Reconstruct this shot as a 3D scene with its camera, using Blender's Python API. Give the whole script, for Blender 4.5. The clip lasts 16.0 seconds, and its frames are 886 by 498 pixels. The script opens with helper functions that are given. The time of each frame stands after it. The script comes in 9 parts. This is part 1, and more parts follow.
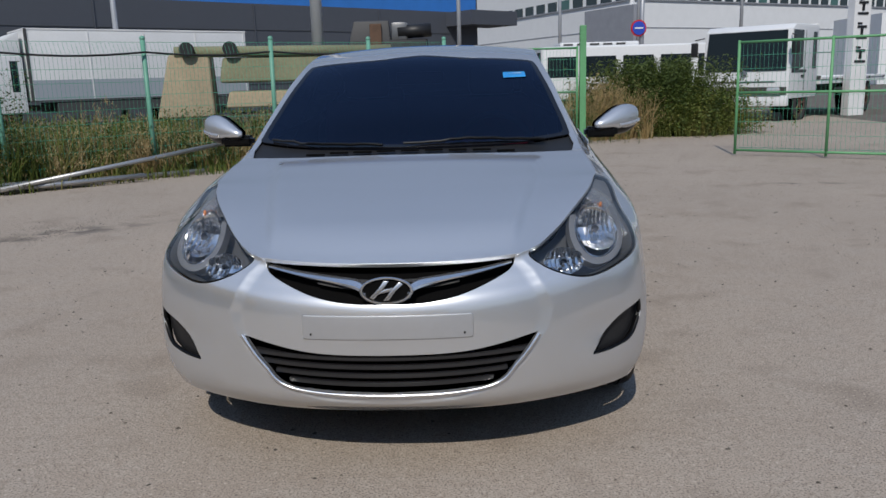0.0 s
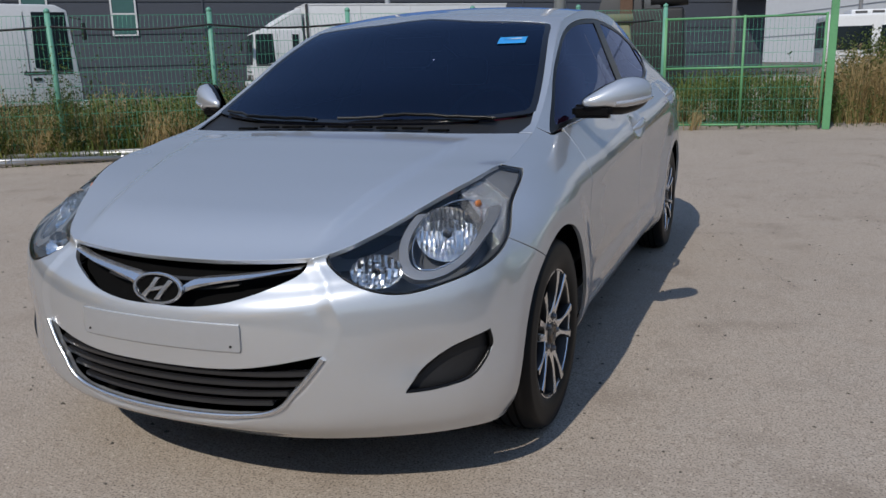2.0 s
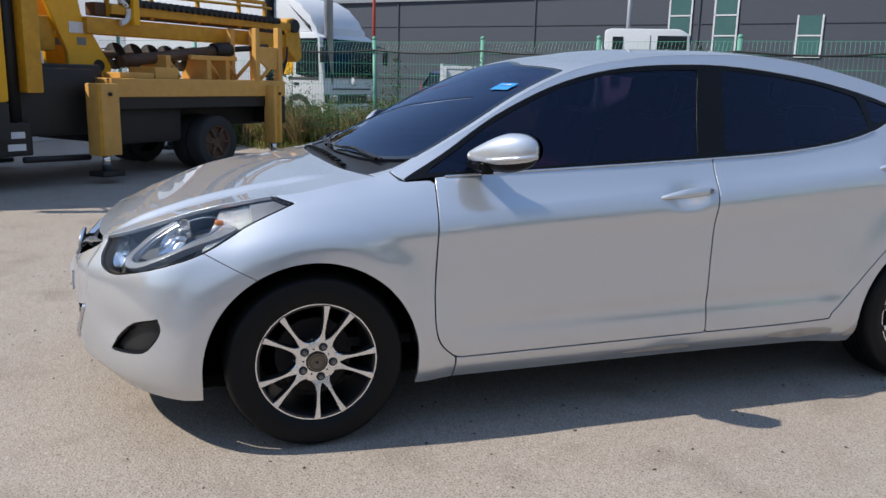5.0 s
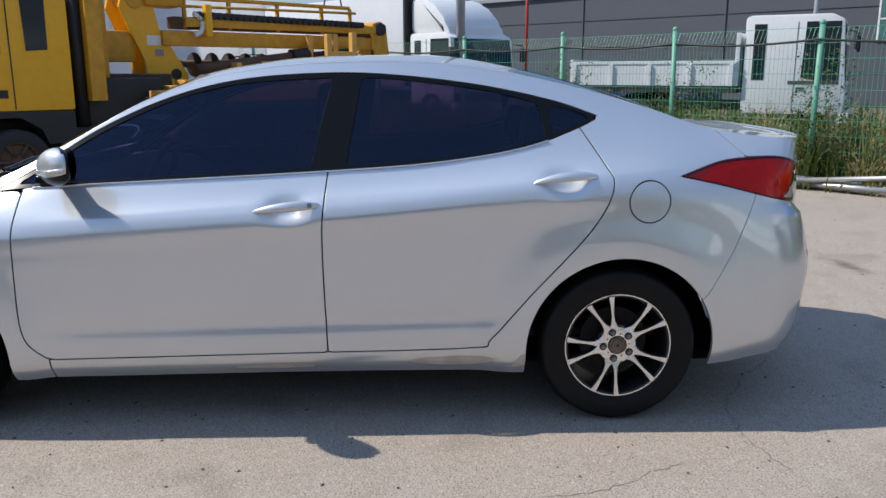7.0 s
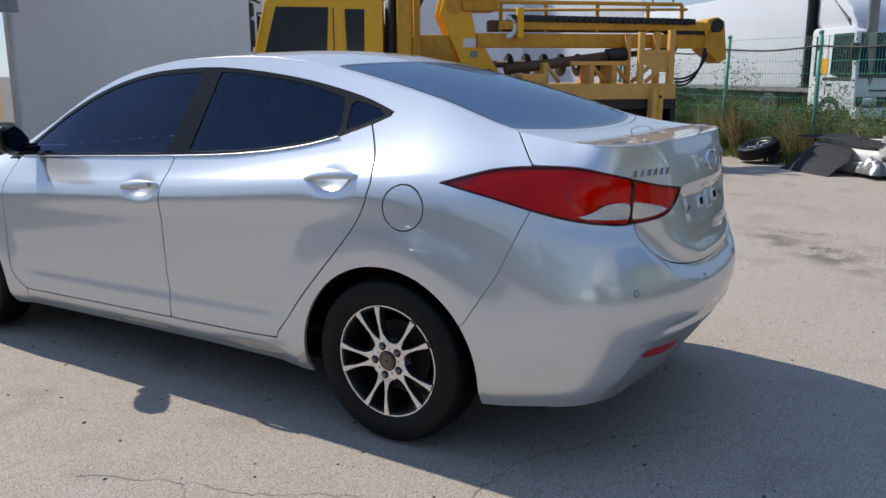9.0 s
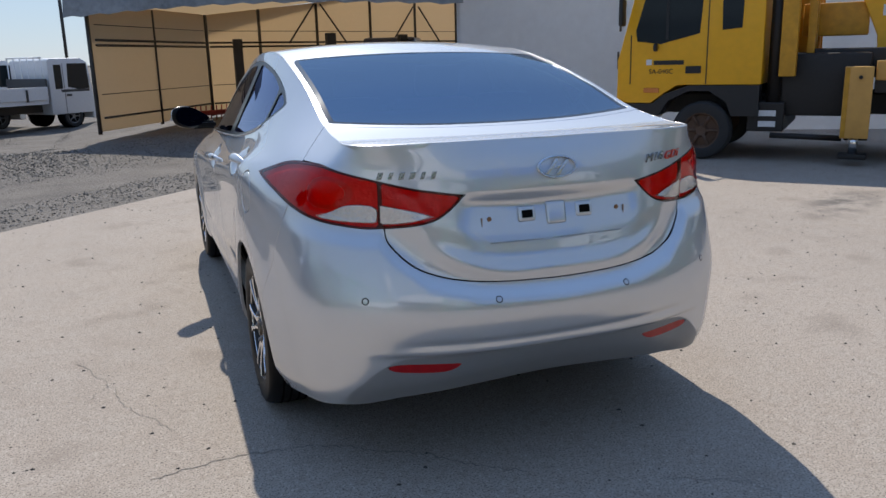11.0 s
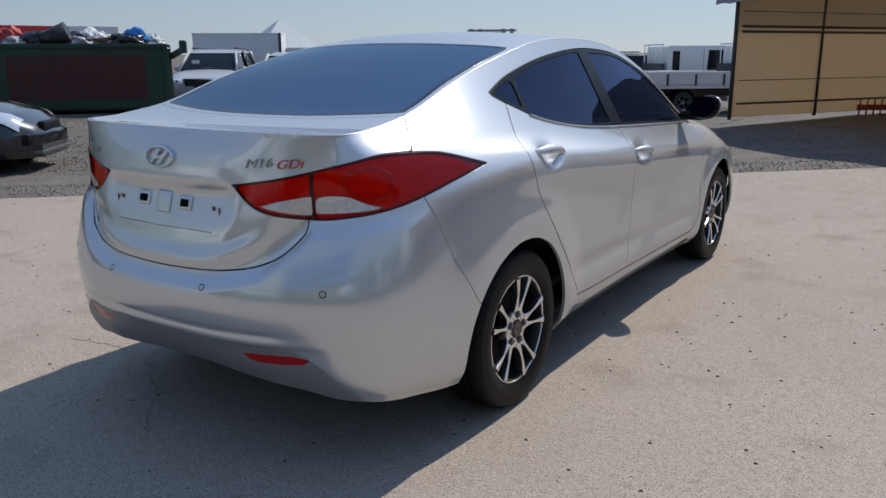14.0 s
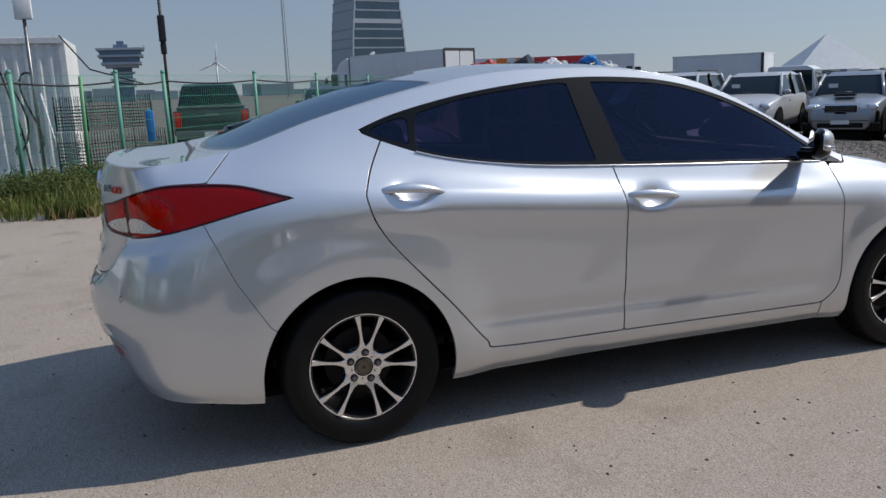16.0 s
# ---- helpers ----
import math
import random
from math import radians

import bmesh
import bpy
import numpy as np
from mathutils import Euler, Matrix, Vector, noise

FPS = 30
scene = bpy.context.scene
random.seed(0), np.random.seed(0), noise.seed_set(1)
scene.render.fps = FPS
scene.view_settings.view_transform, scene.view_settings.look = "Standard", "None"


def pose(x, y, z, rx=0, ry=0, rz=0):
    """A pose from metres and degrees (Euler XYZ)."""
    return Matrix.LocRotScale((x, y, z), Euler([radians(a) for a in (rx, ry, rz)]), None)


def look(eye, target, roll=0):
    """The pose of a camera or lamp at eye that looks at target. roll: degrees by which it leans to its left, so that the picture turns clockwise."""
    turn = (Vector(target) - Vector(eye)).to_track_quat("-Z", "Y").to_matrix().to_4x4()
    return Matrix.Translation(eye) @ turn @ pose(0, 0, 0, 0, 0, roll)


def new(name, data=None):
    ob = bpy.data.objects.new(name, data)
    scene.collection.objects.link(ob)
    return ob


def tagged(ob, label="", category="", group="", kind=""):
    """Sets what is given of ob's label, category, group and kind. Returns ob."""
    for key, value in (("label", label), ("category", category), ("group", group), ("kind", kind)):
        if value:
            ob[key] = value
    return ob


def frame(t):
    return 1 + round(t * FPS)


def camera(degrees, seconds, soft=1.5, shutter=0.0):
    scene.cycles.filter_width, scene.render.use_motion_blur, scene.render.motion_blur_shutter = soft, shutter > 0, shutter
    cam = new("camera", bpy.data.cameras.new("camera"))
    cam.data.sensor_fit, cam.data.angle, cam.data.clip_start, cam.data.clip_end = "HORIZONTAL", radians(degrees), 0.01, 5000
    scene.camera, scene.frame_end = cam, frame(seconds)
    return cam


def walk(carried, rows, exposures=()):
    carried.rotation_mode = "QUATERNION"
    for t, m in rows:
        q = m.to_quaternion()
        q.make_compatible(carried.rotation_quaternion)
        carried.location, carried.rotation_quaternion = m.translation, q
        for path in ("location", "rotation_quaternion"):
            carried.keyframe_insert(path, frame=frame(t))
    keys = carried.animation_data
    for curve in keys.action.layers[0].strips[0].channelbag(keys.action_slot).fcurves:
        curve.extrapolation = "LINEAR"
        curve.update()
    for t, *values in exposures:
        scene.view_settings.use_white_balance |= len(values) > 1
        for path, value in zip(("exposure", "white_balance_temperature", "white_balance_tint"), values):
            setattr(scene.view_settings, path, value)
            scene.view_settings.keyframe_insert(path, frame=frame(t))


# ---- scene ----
cam = camera(58.07, 16.0)
PATH = [
    # seconds, x, y, z, pitch, roll, yaw
    (0.0, 0.302, -4.588, 1.239, -11.96, 1.68, 2.66),
    (0.5, 0.538, -4.444, 1.201, -12.11, 1.56, 6.51),
    (1.0, 0.843, -4.270, 1.207, -12.42, 0.98, 11.48),
    (1.5, 1.190, -4.066, 1.210, -12.92, 2.03, 17.74),
    (2.0, 1.505, -3.813, 1.180, -13.26, 1.47, 22.84),
    (2.5, 1.894, -3.699, 1.146, -12.76, 0.73, 32.84),
    (3.0, 2.360, -3.520, 1.168, -11.76, -0.57, 42.00),
    (5.5, 3.648, -1.301, 1.311, -12.27, -0.34, 77.98),
    (6.0, 3.783, -0.757, 1.340, -12.41, 0.64, 82.97),
    (6.5, 3.795, -0.169, 1.333, -12.56, 0.25, 85.99),
    (7.0, 3.812, 0.485, 1.360, -12.47, 0.05, 87.88),
    (7.5, 3.724, 1.110, 1.343, -12.23, 0.25, 93.05),
    (8.0, 3.614, 1.733, 1.345, -12.11, 0.12, 103.52),
    (8.5, 3.399, 2.343, 1.323, -11.94, -1.00, 113.26),
    (9.0, 3.103, 2.872, 1.326, -12.29, 0.13, 121.05),
    (11.5, 0.650, 4.580, 1.368, -13.46, 0.56, 167.90),
    (12.0, 0.052, 4.615, 1.351, -13.14, 0.18, 175.99),
    (12.5, -0.524, 4.598, 1.328, -12.87, 1.89, 185.82),
    (13.0, -1.116, 4.430, 1.327, -13.08, 2.18, 194.93),
    (13.5, -1.712, 4.188, 1.338, -13.50, 1.46, 204.64),
    (14.0, -2.220, 3.855, 1.341, -13.80, 0.24, 213.41),
    (14.5, -2.700, 3.448, 1.348, -13.81, 1.76, 222.93),
    (15.0, -3.045, 3.006, 1.335, -13.53, 1.68, 231.92),
    (15.5, -3.384, 2.543, 1.343, -12.34, 2.36, 241.15),
    (16.0, -3.691, 1.923, 1.345, -11.52, 2.22, 250.48),
]
# the clip's camera brightens a little where the shaded flank fills the picture
EXPOSURES = [(t, e, 6630, 9) for t, e in ((0, -.21), (2, -.14), (3, .07), (5.5, .46), (7, .48), (9, .44), (11.5, .38), (13, .30), (14.5, .10), (16, .0))]
walk(cam, [(t, pose(x, y, z, 90 + pitch, roll, yaw)) for t, x, y, z, pitch, roll, yaw in PATH], EXPOSURES)

# ---- daylight: clear hazy sky, high sun from the front of the car ----
SUN_TO = Vector((-0.11, -1.0, 1.04)).normalized()
sun_el = math.asin(SUN_TO.z)
world = bpy.data.worlds.new("sky")
scene.world = world
world.use_nodes = True
wn = world.node_tree.nodes
sky = wn.new("ShaderNodeTexSky")
sky.sky_type, sky.sun_disc = "NISHITA", False
sky.sun_elevation = sun_el
sky.sun_rotation = math.atan2(SUN_TO.x, SUN_TO.y)
sky.air_density, sky.dust_density, sky.ozone_density = 1.0, 0.0, 3.0
wn["Background"].inputs["Strength"].default_value = 0.100
# thin even haze over the whole sky
haze = wn.new("ShaderNodeMix")
haze.data_type = "RGBA"
haze.inputs["Factor"].default_value = 0.84
# paler towards the horizon, deeper blue overhead
where = wn.new("ShaderNodeTexCoord")
split = wn.new("ShaderNodeSeparateXYZ")
fall = wn.new("ShaderNodeMapRange")
fall.inputs["From Min"].default_value, fall.inputs["From Max"].default_value = 0.0, 0.75
veil = wn.new("ShaderNodeMix")
veil.data_type = "RGBA"
veil.inputs["A"].default_value, veil.inputs["B"].default_value = (2.55, 3.2, 4.2, 1), (1.65, 2.72, 5.1, 1)
world.node_tree.links.new(where.outputs["Generated"], split.inputs[0])
world.node_tree.links.new(split.outputs["Z"], fall.inputs["Value"])
world.node_tree.links.new(fall.outputs["Result"], veil.inputs["Factor"])
world.node_tree.links.new(veil.outputs["Result"], haze.inputs["B"])
world.node_tree.links.new(sky.outputs["Color"], haze.inputs["A"])
# the haze is brighter round the sun
aim, glow, lift = wn.new("ShaderNodeVectorMath"), wn.new("ShaderNodeMapRange"), wn.new("ShaderNodeVectorMath")
aim.operation, lift.operation = "DOT_PRODUCT", "SCALE"
aim.inputs[1].default_value = SUN_TO
glow.inputs["From Min"].default_value, glow.inputs["From Max"].default_value = 0.1, 1.0
glow.inputs["To Min"].default_value, glow.inputs["To Max"].default_value = 0.95, 1.42
world.node_tree.links.new(where.outputs["Generated"], aim.inputs[0])
world.node_tree.links.new(aim.outputs["Value"], glow.inputs["Value"])
world.node_tree.links.new(haze.outputs["Result"], lift.inputs[0])
world.node_tree.links.new(glow.outputs["Result"], lift.inputs["Scale"])
world.node_tree.links.new(lift.outputs["Vector"], wn["Background"].inputs["Color"])
sun = new("sun", bpy.data.lights.new("sun", "SUN"))
sun.data.energy, sun.data.angle, sun.data.color = 3.6, radians(0.55), (1.0, 0.955, 0.89)
sun.matrix_world = look(SUN_TO * 60, (0, 0, 0))
scene.view_settings.exposure = 0.0

# ---- materials ----
def nodes_of(name):
    m = bpy.data.materials.new(name)
    m.use_nodes = True
    return m, m.node_tree.nodes, m.node_tree.links, m.node_tree.nodes["Principled BSDF"]


def mat(name, colour, rough=0.6, metal=0.0, vary=0.12, scale=8.0, bump=0.0, bump_scale=60.0, coat=0.0, spec=0.5, fine=True, random_piece=0.0):
    """A surface with broad stains, fine grain and a little relief, in object space metres."""
    m, n, l, b = nodes_of(name)
    b.inputs["Roughness"].default_value, b.inputs["Metallic"].default_value = rough, metal
    b.inputs["Coat Weight"].default_value, b.inputs["Specular IOR Level"].default_value = coat, spec
    b.inputs["Coat Roughness"].default_value = 0.025
    tc = n.new("ShaderNodeTexCoord")
    broad = n.new("ShaderNodeTexNoise")
    broad.inputs["Scale"].default_value, broad.inputs["Detail"].default_value = scale * 0.18, 5
    grain = n.new("ShaderNodeTexNoise")
    grain.inputs["Scale"].default_value, grain.inputs["Detail"].default_value = scale * 4, 4
    for q in (broad, grain):
        l.new(tc.outputs["Object"], q.inputs["Vector"])
    both = n.new("ShaderNodeMath")
    both.operation = "MULTIPLY_ADD"
    both.inputs[1].default_value = 0.45
    l.new(grain.outputs["Fac"], both.inputs[0])
    half = n.new("ShaderNodeMath")
    half.operation = "MULTIPLY"
    half.inputs[1].default_value = 0.55
    l.new(broad.outputs["Fac"], half.inputs[0])
    l.new(half.outputs[0], both.inputs[2])
    fac = both.outputs[0]
    if random_piece:
        info = n.new("ShaderNodeObjectInfo")
        add = n.new("ShaderNodeMath")
        add.operation = "MULTIPLY_ADD"
        add.inputs[1].default_value = random_piece
        l.new(info.outputs["Random"], add.inputs[0])
        l.new(fac, add.inputs[2])
        fac = add.outputs[0]
    ramp = n.new("ShaderNodeMix")
    ramp.data_type = "RGBA"
    ramp.inputs["A"].default_value = (*[max(0, c * (1 - 2.2 * vary)) for c in colour], 1)
    ramp.inputs["B"].default_value = (*[min(1, c * (1 + 2.2 * vary)) for c in colour], 1)
    l.new(fac, ramp.inputs["Factor"])
    l.new(ramp.outputs["Result"], b.inputs["Base Color"])
    if bump:
        relief = n.new("ShaderNodeTexNoise")
        relief.inputs["Scale"].default_value, relief.inputs["Detail"].default_value = bump_scale, 6
        l.new(tc.outputs["Object"], relief.inputs["Vector"])
        bp = n.new("ShaderNodeBump")
        bp.inputs["Strength"].default_value, bp.inputs["Distance"].default_value = 1.0, bump
        l.new(relief.outputs["Fac"], bp.inputs["Height"])
        l.new(bp.outputs["Normal"], b.inputs["Normal"])
    return m


def concrete():
    """Sandy worn concrete: broad tone patches, mottling, fine dark aggregate and relief."""
    m, n, l, b = nodes_of("concrete_yard")
    b.inputs["Roughness"].default_value, b.inputs["Specular IOR Level"].default_value = 0.92, 0.25
    tc = n.new("ShaderNodeTexCoord")

    def tex(kind, scale, detail=4):
        t = n.new(kind)
        t.inputs["Scale"].default_value = scale
        if kind == "ShaderNodeTexNoise":
            t.inputs["Detail"].default_value = detail
        l.new(tc.outputs["Object"], t.inputs["Vector"])
        return t

    def mix(fac, a, c, mode="MIX"):
        q = n.new("ShaderNodeMix")
        q.data_type, q.blend_type = "RGBA", mode
        for sock, v in (("Factor", fac), ("A", a), ("B", c)):
            if isinstance(v, (tuple, float)):
                q.inputs[sock].default_value = v
            else:
                l.new(v, q.inputs[sock])
        return q.outputs["Result"]

    def ramp(v, lo, hi):
        q = n.new("ShaderNodeMapRange")
        q.inputs["From Min"].default_value, q.inputs["From Max"].default_value = lo, hi
        l.new(v, q.inputs["Value"])
        return q.outputs["Result"]

    base = mix(ramp(tex("ShaderNodeTexNoise", .45, 6).outputs["Fac"], .35, .65), (0.335, 0.278, 0.226, 1), (0.42, 0.352, 0.288, 1))
    base = mix(ramp(tex("ShaderNodeTexNoise", 5, 8).outputs["Fac"], .3, .7), base, (0.39, 0.335, 0.28, 1))
    base = mix(ramp(tex("ShaderNodeTexNoise", 2.2, 9).outputs["Fac"], .56, .70), base, (0.29, 0.24, 0.195, 1))
    fine = tex("ShaderNodeTexNoise", 140, 3)
    base = mix(ramp(tex("ShaderNodeTexNoise", 28, 6).outputs["Fac"], .50, .68), base, (0.325, 0.27, 0.22, 1))
    base = mix(ramp(fine.outputs["Fac"], .50, .64), base, (0.18, 0.148, 0.12, 1))
    base = mix(ramp(tex("ShaderNodeTexNoise", 75, 2).outputs["Fac"], .60, .70), base, (0.48, 0.41, 0.34, 1))
    spots = tex("ShaderNodeTexVoronoi", 34)
    gate = tex("ShaderNodeTexNoise", 9, 3)
    k = n.new("ShaderNodeMath")
    k.operation = "MULTIPLY"
    l.new(ramp(spots.outputs["Distance"], .15, .09), k.inputs[0])
    l.new(ramp(gate.outputs["Fac"], .55, .62), k.inputs[1])
    base = mix(k.outputs[0], base, (0.11, 0.09, 0.08, 1))
    dots = tex("ShaderNodeTexVoronoi", 95)
    k = n.new("ShaderNodeMath")
    k.operation = "MULTIPLY"
    l.new(ramp(dots.outputs["Distance"], .20, .10), k.inputs[0])
    l.new(ramp(tex("ShaderNodeTexNoise", 1.3, 5).outputs["Fac"], .42, .62), k.inputs[1])
    base = mix(k.outputs[0], base, (0.13, 0.11, 0.095, 1))
    # old oil stains: middle, half lengths, turn
    ragged = ramp(tex("ShaderNodeTexNoise", 4.5, 8).outputs["Fac"], .42, .60)
    for cx, cy, rx, ry, turn in ((-3.5, 2.2, 1.05, .27, 38), (-8.2, .23, .9, .25, 45), (-5.9, .07, .7, .16, 40), (3.9, 4.4, .6, .08, -10), (-1.6, 3.6, .4, .12, 10), (-4.6, -.9, .8, .3, 30)):
        put = n.new("ShaderNodeMapping")
        put.vector_type = "TEXTURE"
        put.inputs["Location"].default_value, put.inputs["Scale"].default_value = (cx, cy, 0), (rx, ry, 1)
        put.inputs["Rotation"].default_value = (0, 0, radians(turn))
        l.new(tc.outputs["Object"], put.inputs["Vector"])
        far = n.new("ShaderNodeVectorMath")
        far.operation = "LENGTH"
        l.new(put.outputs["Vector"], far.inputs[0])
        k = n.new("ShaderNodeMath")
        k.operation = "MULTIPLY"
        l.new(ramp(far.outputs["Value"], 1.15, .35), k.inputs[0])
        l.new(ragged, k.inputs[1])
        base = mix(k.outputs[0], base, (0.15, 0.13, 0.112, 1))
    l.new(base, b.inputs["Base Color"])
    bp = n.new("ShaderNodeBump")
    bp.inputs["Strength"].default_value, bp.inputs["Distance"].default_value = 0.7, 0.004
    l.new(tex("ShaderNodeTexNoise", 120, 8).outputs["Fac"], bp.inputs["Height"])
    l.new(bp.outputs["Normal"], b.inputs["Normal"])
    return m


CONCRETE = concrete()
GRAVEL = mat("dark_gravel", (0.125, 0.108, 0.092), 0.95, vary=0.42, scale=9, bump=0.03, bump_scale=22)
PAINT = mat("silver_paint", (0.635, 0.65, 0.67), 0.74, 0.88, vary=0.006, coat=1.0)


def metal_flake(m, share, rough, colour):
    """Adds the tight reflection of lying flakes under the same clear coat."""
    n, l = m.node_tree.nodes, m.node_tree.links
    base, both, flake = n["Principled BSDF"], n.new("ShaderNodeMixShader"), n.new("ShaderNodeBsdfPrincipled")
    flake.inputs["Base Color"].default_value = (*colour, 1)
    flake.inputs["Metallic"].default_value, flake.inputs["Roughness"].default_value = 1.0, rough
    for b in (base, flake):
        b.inputs["Specular Tint"].default_value = (0.42, 0.44, 0.48, 1)
        b.inputs["Coat Weight"].default_value, b.inputs["Coat IOR"].default_value, b.inputs["Coat Roughness"].default_value = 1.0, 2.15, 0.012
    both.inputs[0].default_value = share
    l.new(base.outputs[0], both.inputs[1])
    l.new(flake.outputs[0], both.inputs[2])
    l.new(both.outputs[0], n["Material Output"].inputs["Surface"])


metal_flake(PAINT, 0.42, 0.27, (0.70, 0.715, 0.735))
PLATE_GREY = mat("grey_plate_blank", (0.50, 0.51, 0.53), 0.42, 0.6, vary=0.04)
BLACK = mat("black_plastic", (0.012, 0.012, 0.013), 0.5)
RUBBER = mat("tyre_rubber", (0.0055, 0.0055, 0.006), 0.5, spec=0.2)
GREEN = mat("green_fence_paint", (0.13, 0.33, 0.24), 0.45)
YELLOW = mat("yellow_truck_paint", (0.80, 0.40, 0.008), 0.35, vary=0.1, scale=3)
WHITE = mat("white_paint", (0.75, 0.76, 0.77), 0.45)
GREYWALL = mat("grey_cladding", (0.066, 0.073, 0.090), 0.6, vary=0.06, scale=1)
SHEET = mat("white_sheet_wall", (0.53, 0.55, 0.57), 0.6, vary=0.26, scale=1.7, bump=0.012, bump_scale=3.5)
TARP = mat("cream_tarpaulin", (0.52, 0.43, 0.32), 0.7, vary=0.10, scale=3, bump=0.01, bump_scale=4)
for _mat, _col, _f in ((TARP, (0.76, 0.63, 0.46, 1), 0.60), (SHEET, (0.90, 0.91, 0.93, 1), 0.62)):
    _n, _l = _mat.node_tree.nodes, _mat.node_tree.links
    _t, _m = _n.new("ShaderNodeBsdfTranslucent"), _n.new("ShaderNodeMixShader")
    _t.inputs["Color"].default_value, _m.inputs[0].default_value = _col, _f
    _l.new(_n["Principled BSDF"].outputs[0], _m.inputs[1])
    _l.new(_t.outputs[0], _m.inputs[2])
    _l.new(_m.outputs[0], _n["Material Output"].inputs["Surface"])
DARKCAR = mat("dark_car_paint", (0.04, 0.042, 0.05), 0.3, coat=0.6)

VALANCE_GREY = mat("grey_bumper_skirt", (0.23, 0.24, 0.25), 0.45, 0.3, vary=0.04)
BLACK_GLOSS = mat("black_glass_border", (0.008, 0.008, 0.01), 0.12)
BLACK_SATIN = mat("satin_black_trim", (0.004, 0.004, 0.0045), 0.28, spec=0.22)
# shade of joints, slots, wheel arches and underbodies, put into a near-black colour
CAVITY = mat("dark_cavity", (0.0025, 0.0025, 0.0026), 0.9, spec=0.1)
CHROME = mat("chrome", (0.75, 0.76, 0.78), 0.1, 1.0, vary=0.02)
DARK_CHROME = mat("dark_chrome", (0.36, 0.37, 0.39), 0.2, 0.9)
SATIN_CHROME = mat("satin_silver_trim", (0.66, 0.67, 0.69), 0.24, 0.9, vary=0.02)


def glass(name, tint, gloss=0.03, ior=1.5, sheen=(1, 1, 1)):
    """A thin tinted pane: it lets some light straight through and mirrors the rest by angle."""
    m, n, l, b = nodes_of(name)
    n.remove(b)
    clear, shine, mix, fres = n.new("ShaderNodeBsdfTransparent"), n.new("ShaderNodeBsdfGlossy"), n.new("ShaderNodeMixShader"), n.new("ShaderNodeFresnel")
    clear.inputs["Color"].default_value = (*tint, 1)
    shine.inputs["Roughness"].default_value = gloss
    shine.inputs["Color"].default_value = (*sheen, 1)
    fres.inputs["IOR"].default_value = ior
    l.new(fres.outputs[0], mix.inputs[0])
    l.new(clear.outputs[0], mix.inputs[1])
    l.new(shine.outputs[0], mix.inputs[2])
    l.new(mix.outputs[0], n["Material Output"].inputs["Surface"])
    return m


SCREEN_GLASS = glass("tinted_windscreen", (0.09, 0.11, 0.19), 0.02, ior=1.5, sheen=(0.55, 0.7, 1.0))
SIDE_TINT = glass("dark_side_tint", (0.25, 0.19, 0.28), 0.02, ior=1.55, sheen=(0.55, 0.66, 1.0))
REAR_TINT = glass("blue_rear_tint", (0.07, 0.09, 0.18), 0.014, ior=3.7, sheen=(0.62, 0.80, 1.0))
CLEAR = glass("clear_lens", (0.95, 0.96, 0.97), 0.02)
RED_LENS = mat("red_lens", (0.62, 0.010, 0.008), 0.07, vary=0.25, coat=0.0, scale=12, spec=0.35)
RED_PLASTIC = glass("red_lens_plastic", (1.0, 0.014, 0.013), 0.03, ior=1.34)
RED_PLASTIC_DEEP = glass("deep_red_lens_plastic", (0.88, 0.014, 0.016), 0.03, ior=1.45)
LAMP_FOIL = mat("ribbed_lamp_foil", (0.95, 0.93, 0.92), 0.45, 0.0, vary=0.2, scale=14, bump=0.010, bump_scale=26)
DEEP_RED = mat("deep_red_lens", (0.36, 0.006, 0.010), 0.07, vary=0.3, coat=0.0, scale=16, spec=0.35)
WHITE_LENS = mat("milky_lens", (0.60, 0.59, 0.58), 0.17, 0.65, vary=0.22, coat=1.0, scale=24, bump=0.005, bump_scale=80)

LAMP_GREY = mat("lamp_housing", (0.11, 0.114, 0.122), 0.32, 0.3)
REFLECTOR_MAT = mat("ribbed_reflector", (0.8, 0.81, 0.82), 0.14, 1.0, vary=0.05)
COLLAR = mat("pale_lamp_collar", (0.27, 0.28, 0.30), 0.30, 0.5)
FACET = mat("faceted_lens", (0.75, 0.76, 0.78), 0.15, 0.8, vary=0.25, scale=60, bump=0.01, bump_scale=110)
AMBER = mat("amber_bulb", (0.62, 0.20, 0.04), 0.25)
DARK_RED = mat("dark_red_lens_edge", (0.06, 0.004, 0.005), 0.2)
WHEEL_BLACK = mat("black_alloy", (0.012, 0.012, 0.013), 0.4)
ALLOY = mat("machined_alloy", (0.80, 0.79, 0.78), 0.26, 0.92, vary=0.1, scale=20)
CAP = mat("worn_bronze_cap", (0.2, 0.16, 0.12), 0.45, 0.7, vary=0.3, scale=40)
NUT = mat("dull_steel", (0.2, 0.2, 0.2), 0.4, 0.8)
DISC = mat("rusty_disc", (0.016, 0.009, 0.008), 0.7, 0.2, vary=0.3)
SILL_DIRT = mat("scuffed_sill", (0.50, 0.46, 0.41), 0.55, 0.5, vary=0.45, scale=60)
MIRROR = mat("mirror_glass", (0.04, 0.045, 0.07), 0.03, 1.0, vary=0.0)
STICKER = mat("blue_sticker", (0.03, 0.28, 0.65), 0.4)
RUST = mat("rust_stain", (0.22, 0.11, 0.05), 0.8, vary=0.3)
RED_BADGE = mat("red_badge", (0.55, 0.06, 0.04), 0.3)
CABIN = mat("cabin_black", (0.02, 0.02, 0.022), 0.7)
SEAT = mat("maroon_seat", (0.22, 0.012, 0.025), 0.7, vary=0.2)
GRILLE = mat("grille_black", (0.022, 0.022, 0.024), 0.24)
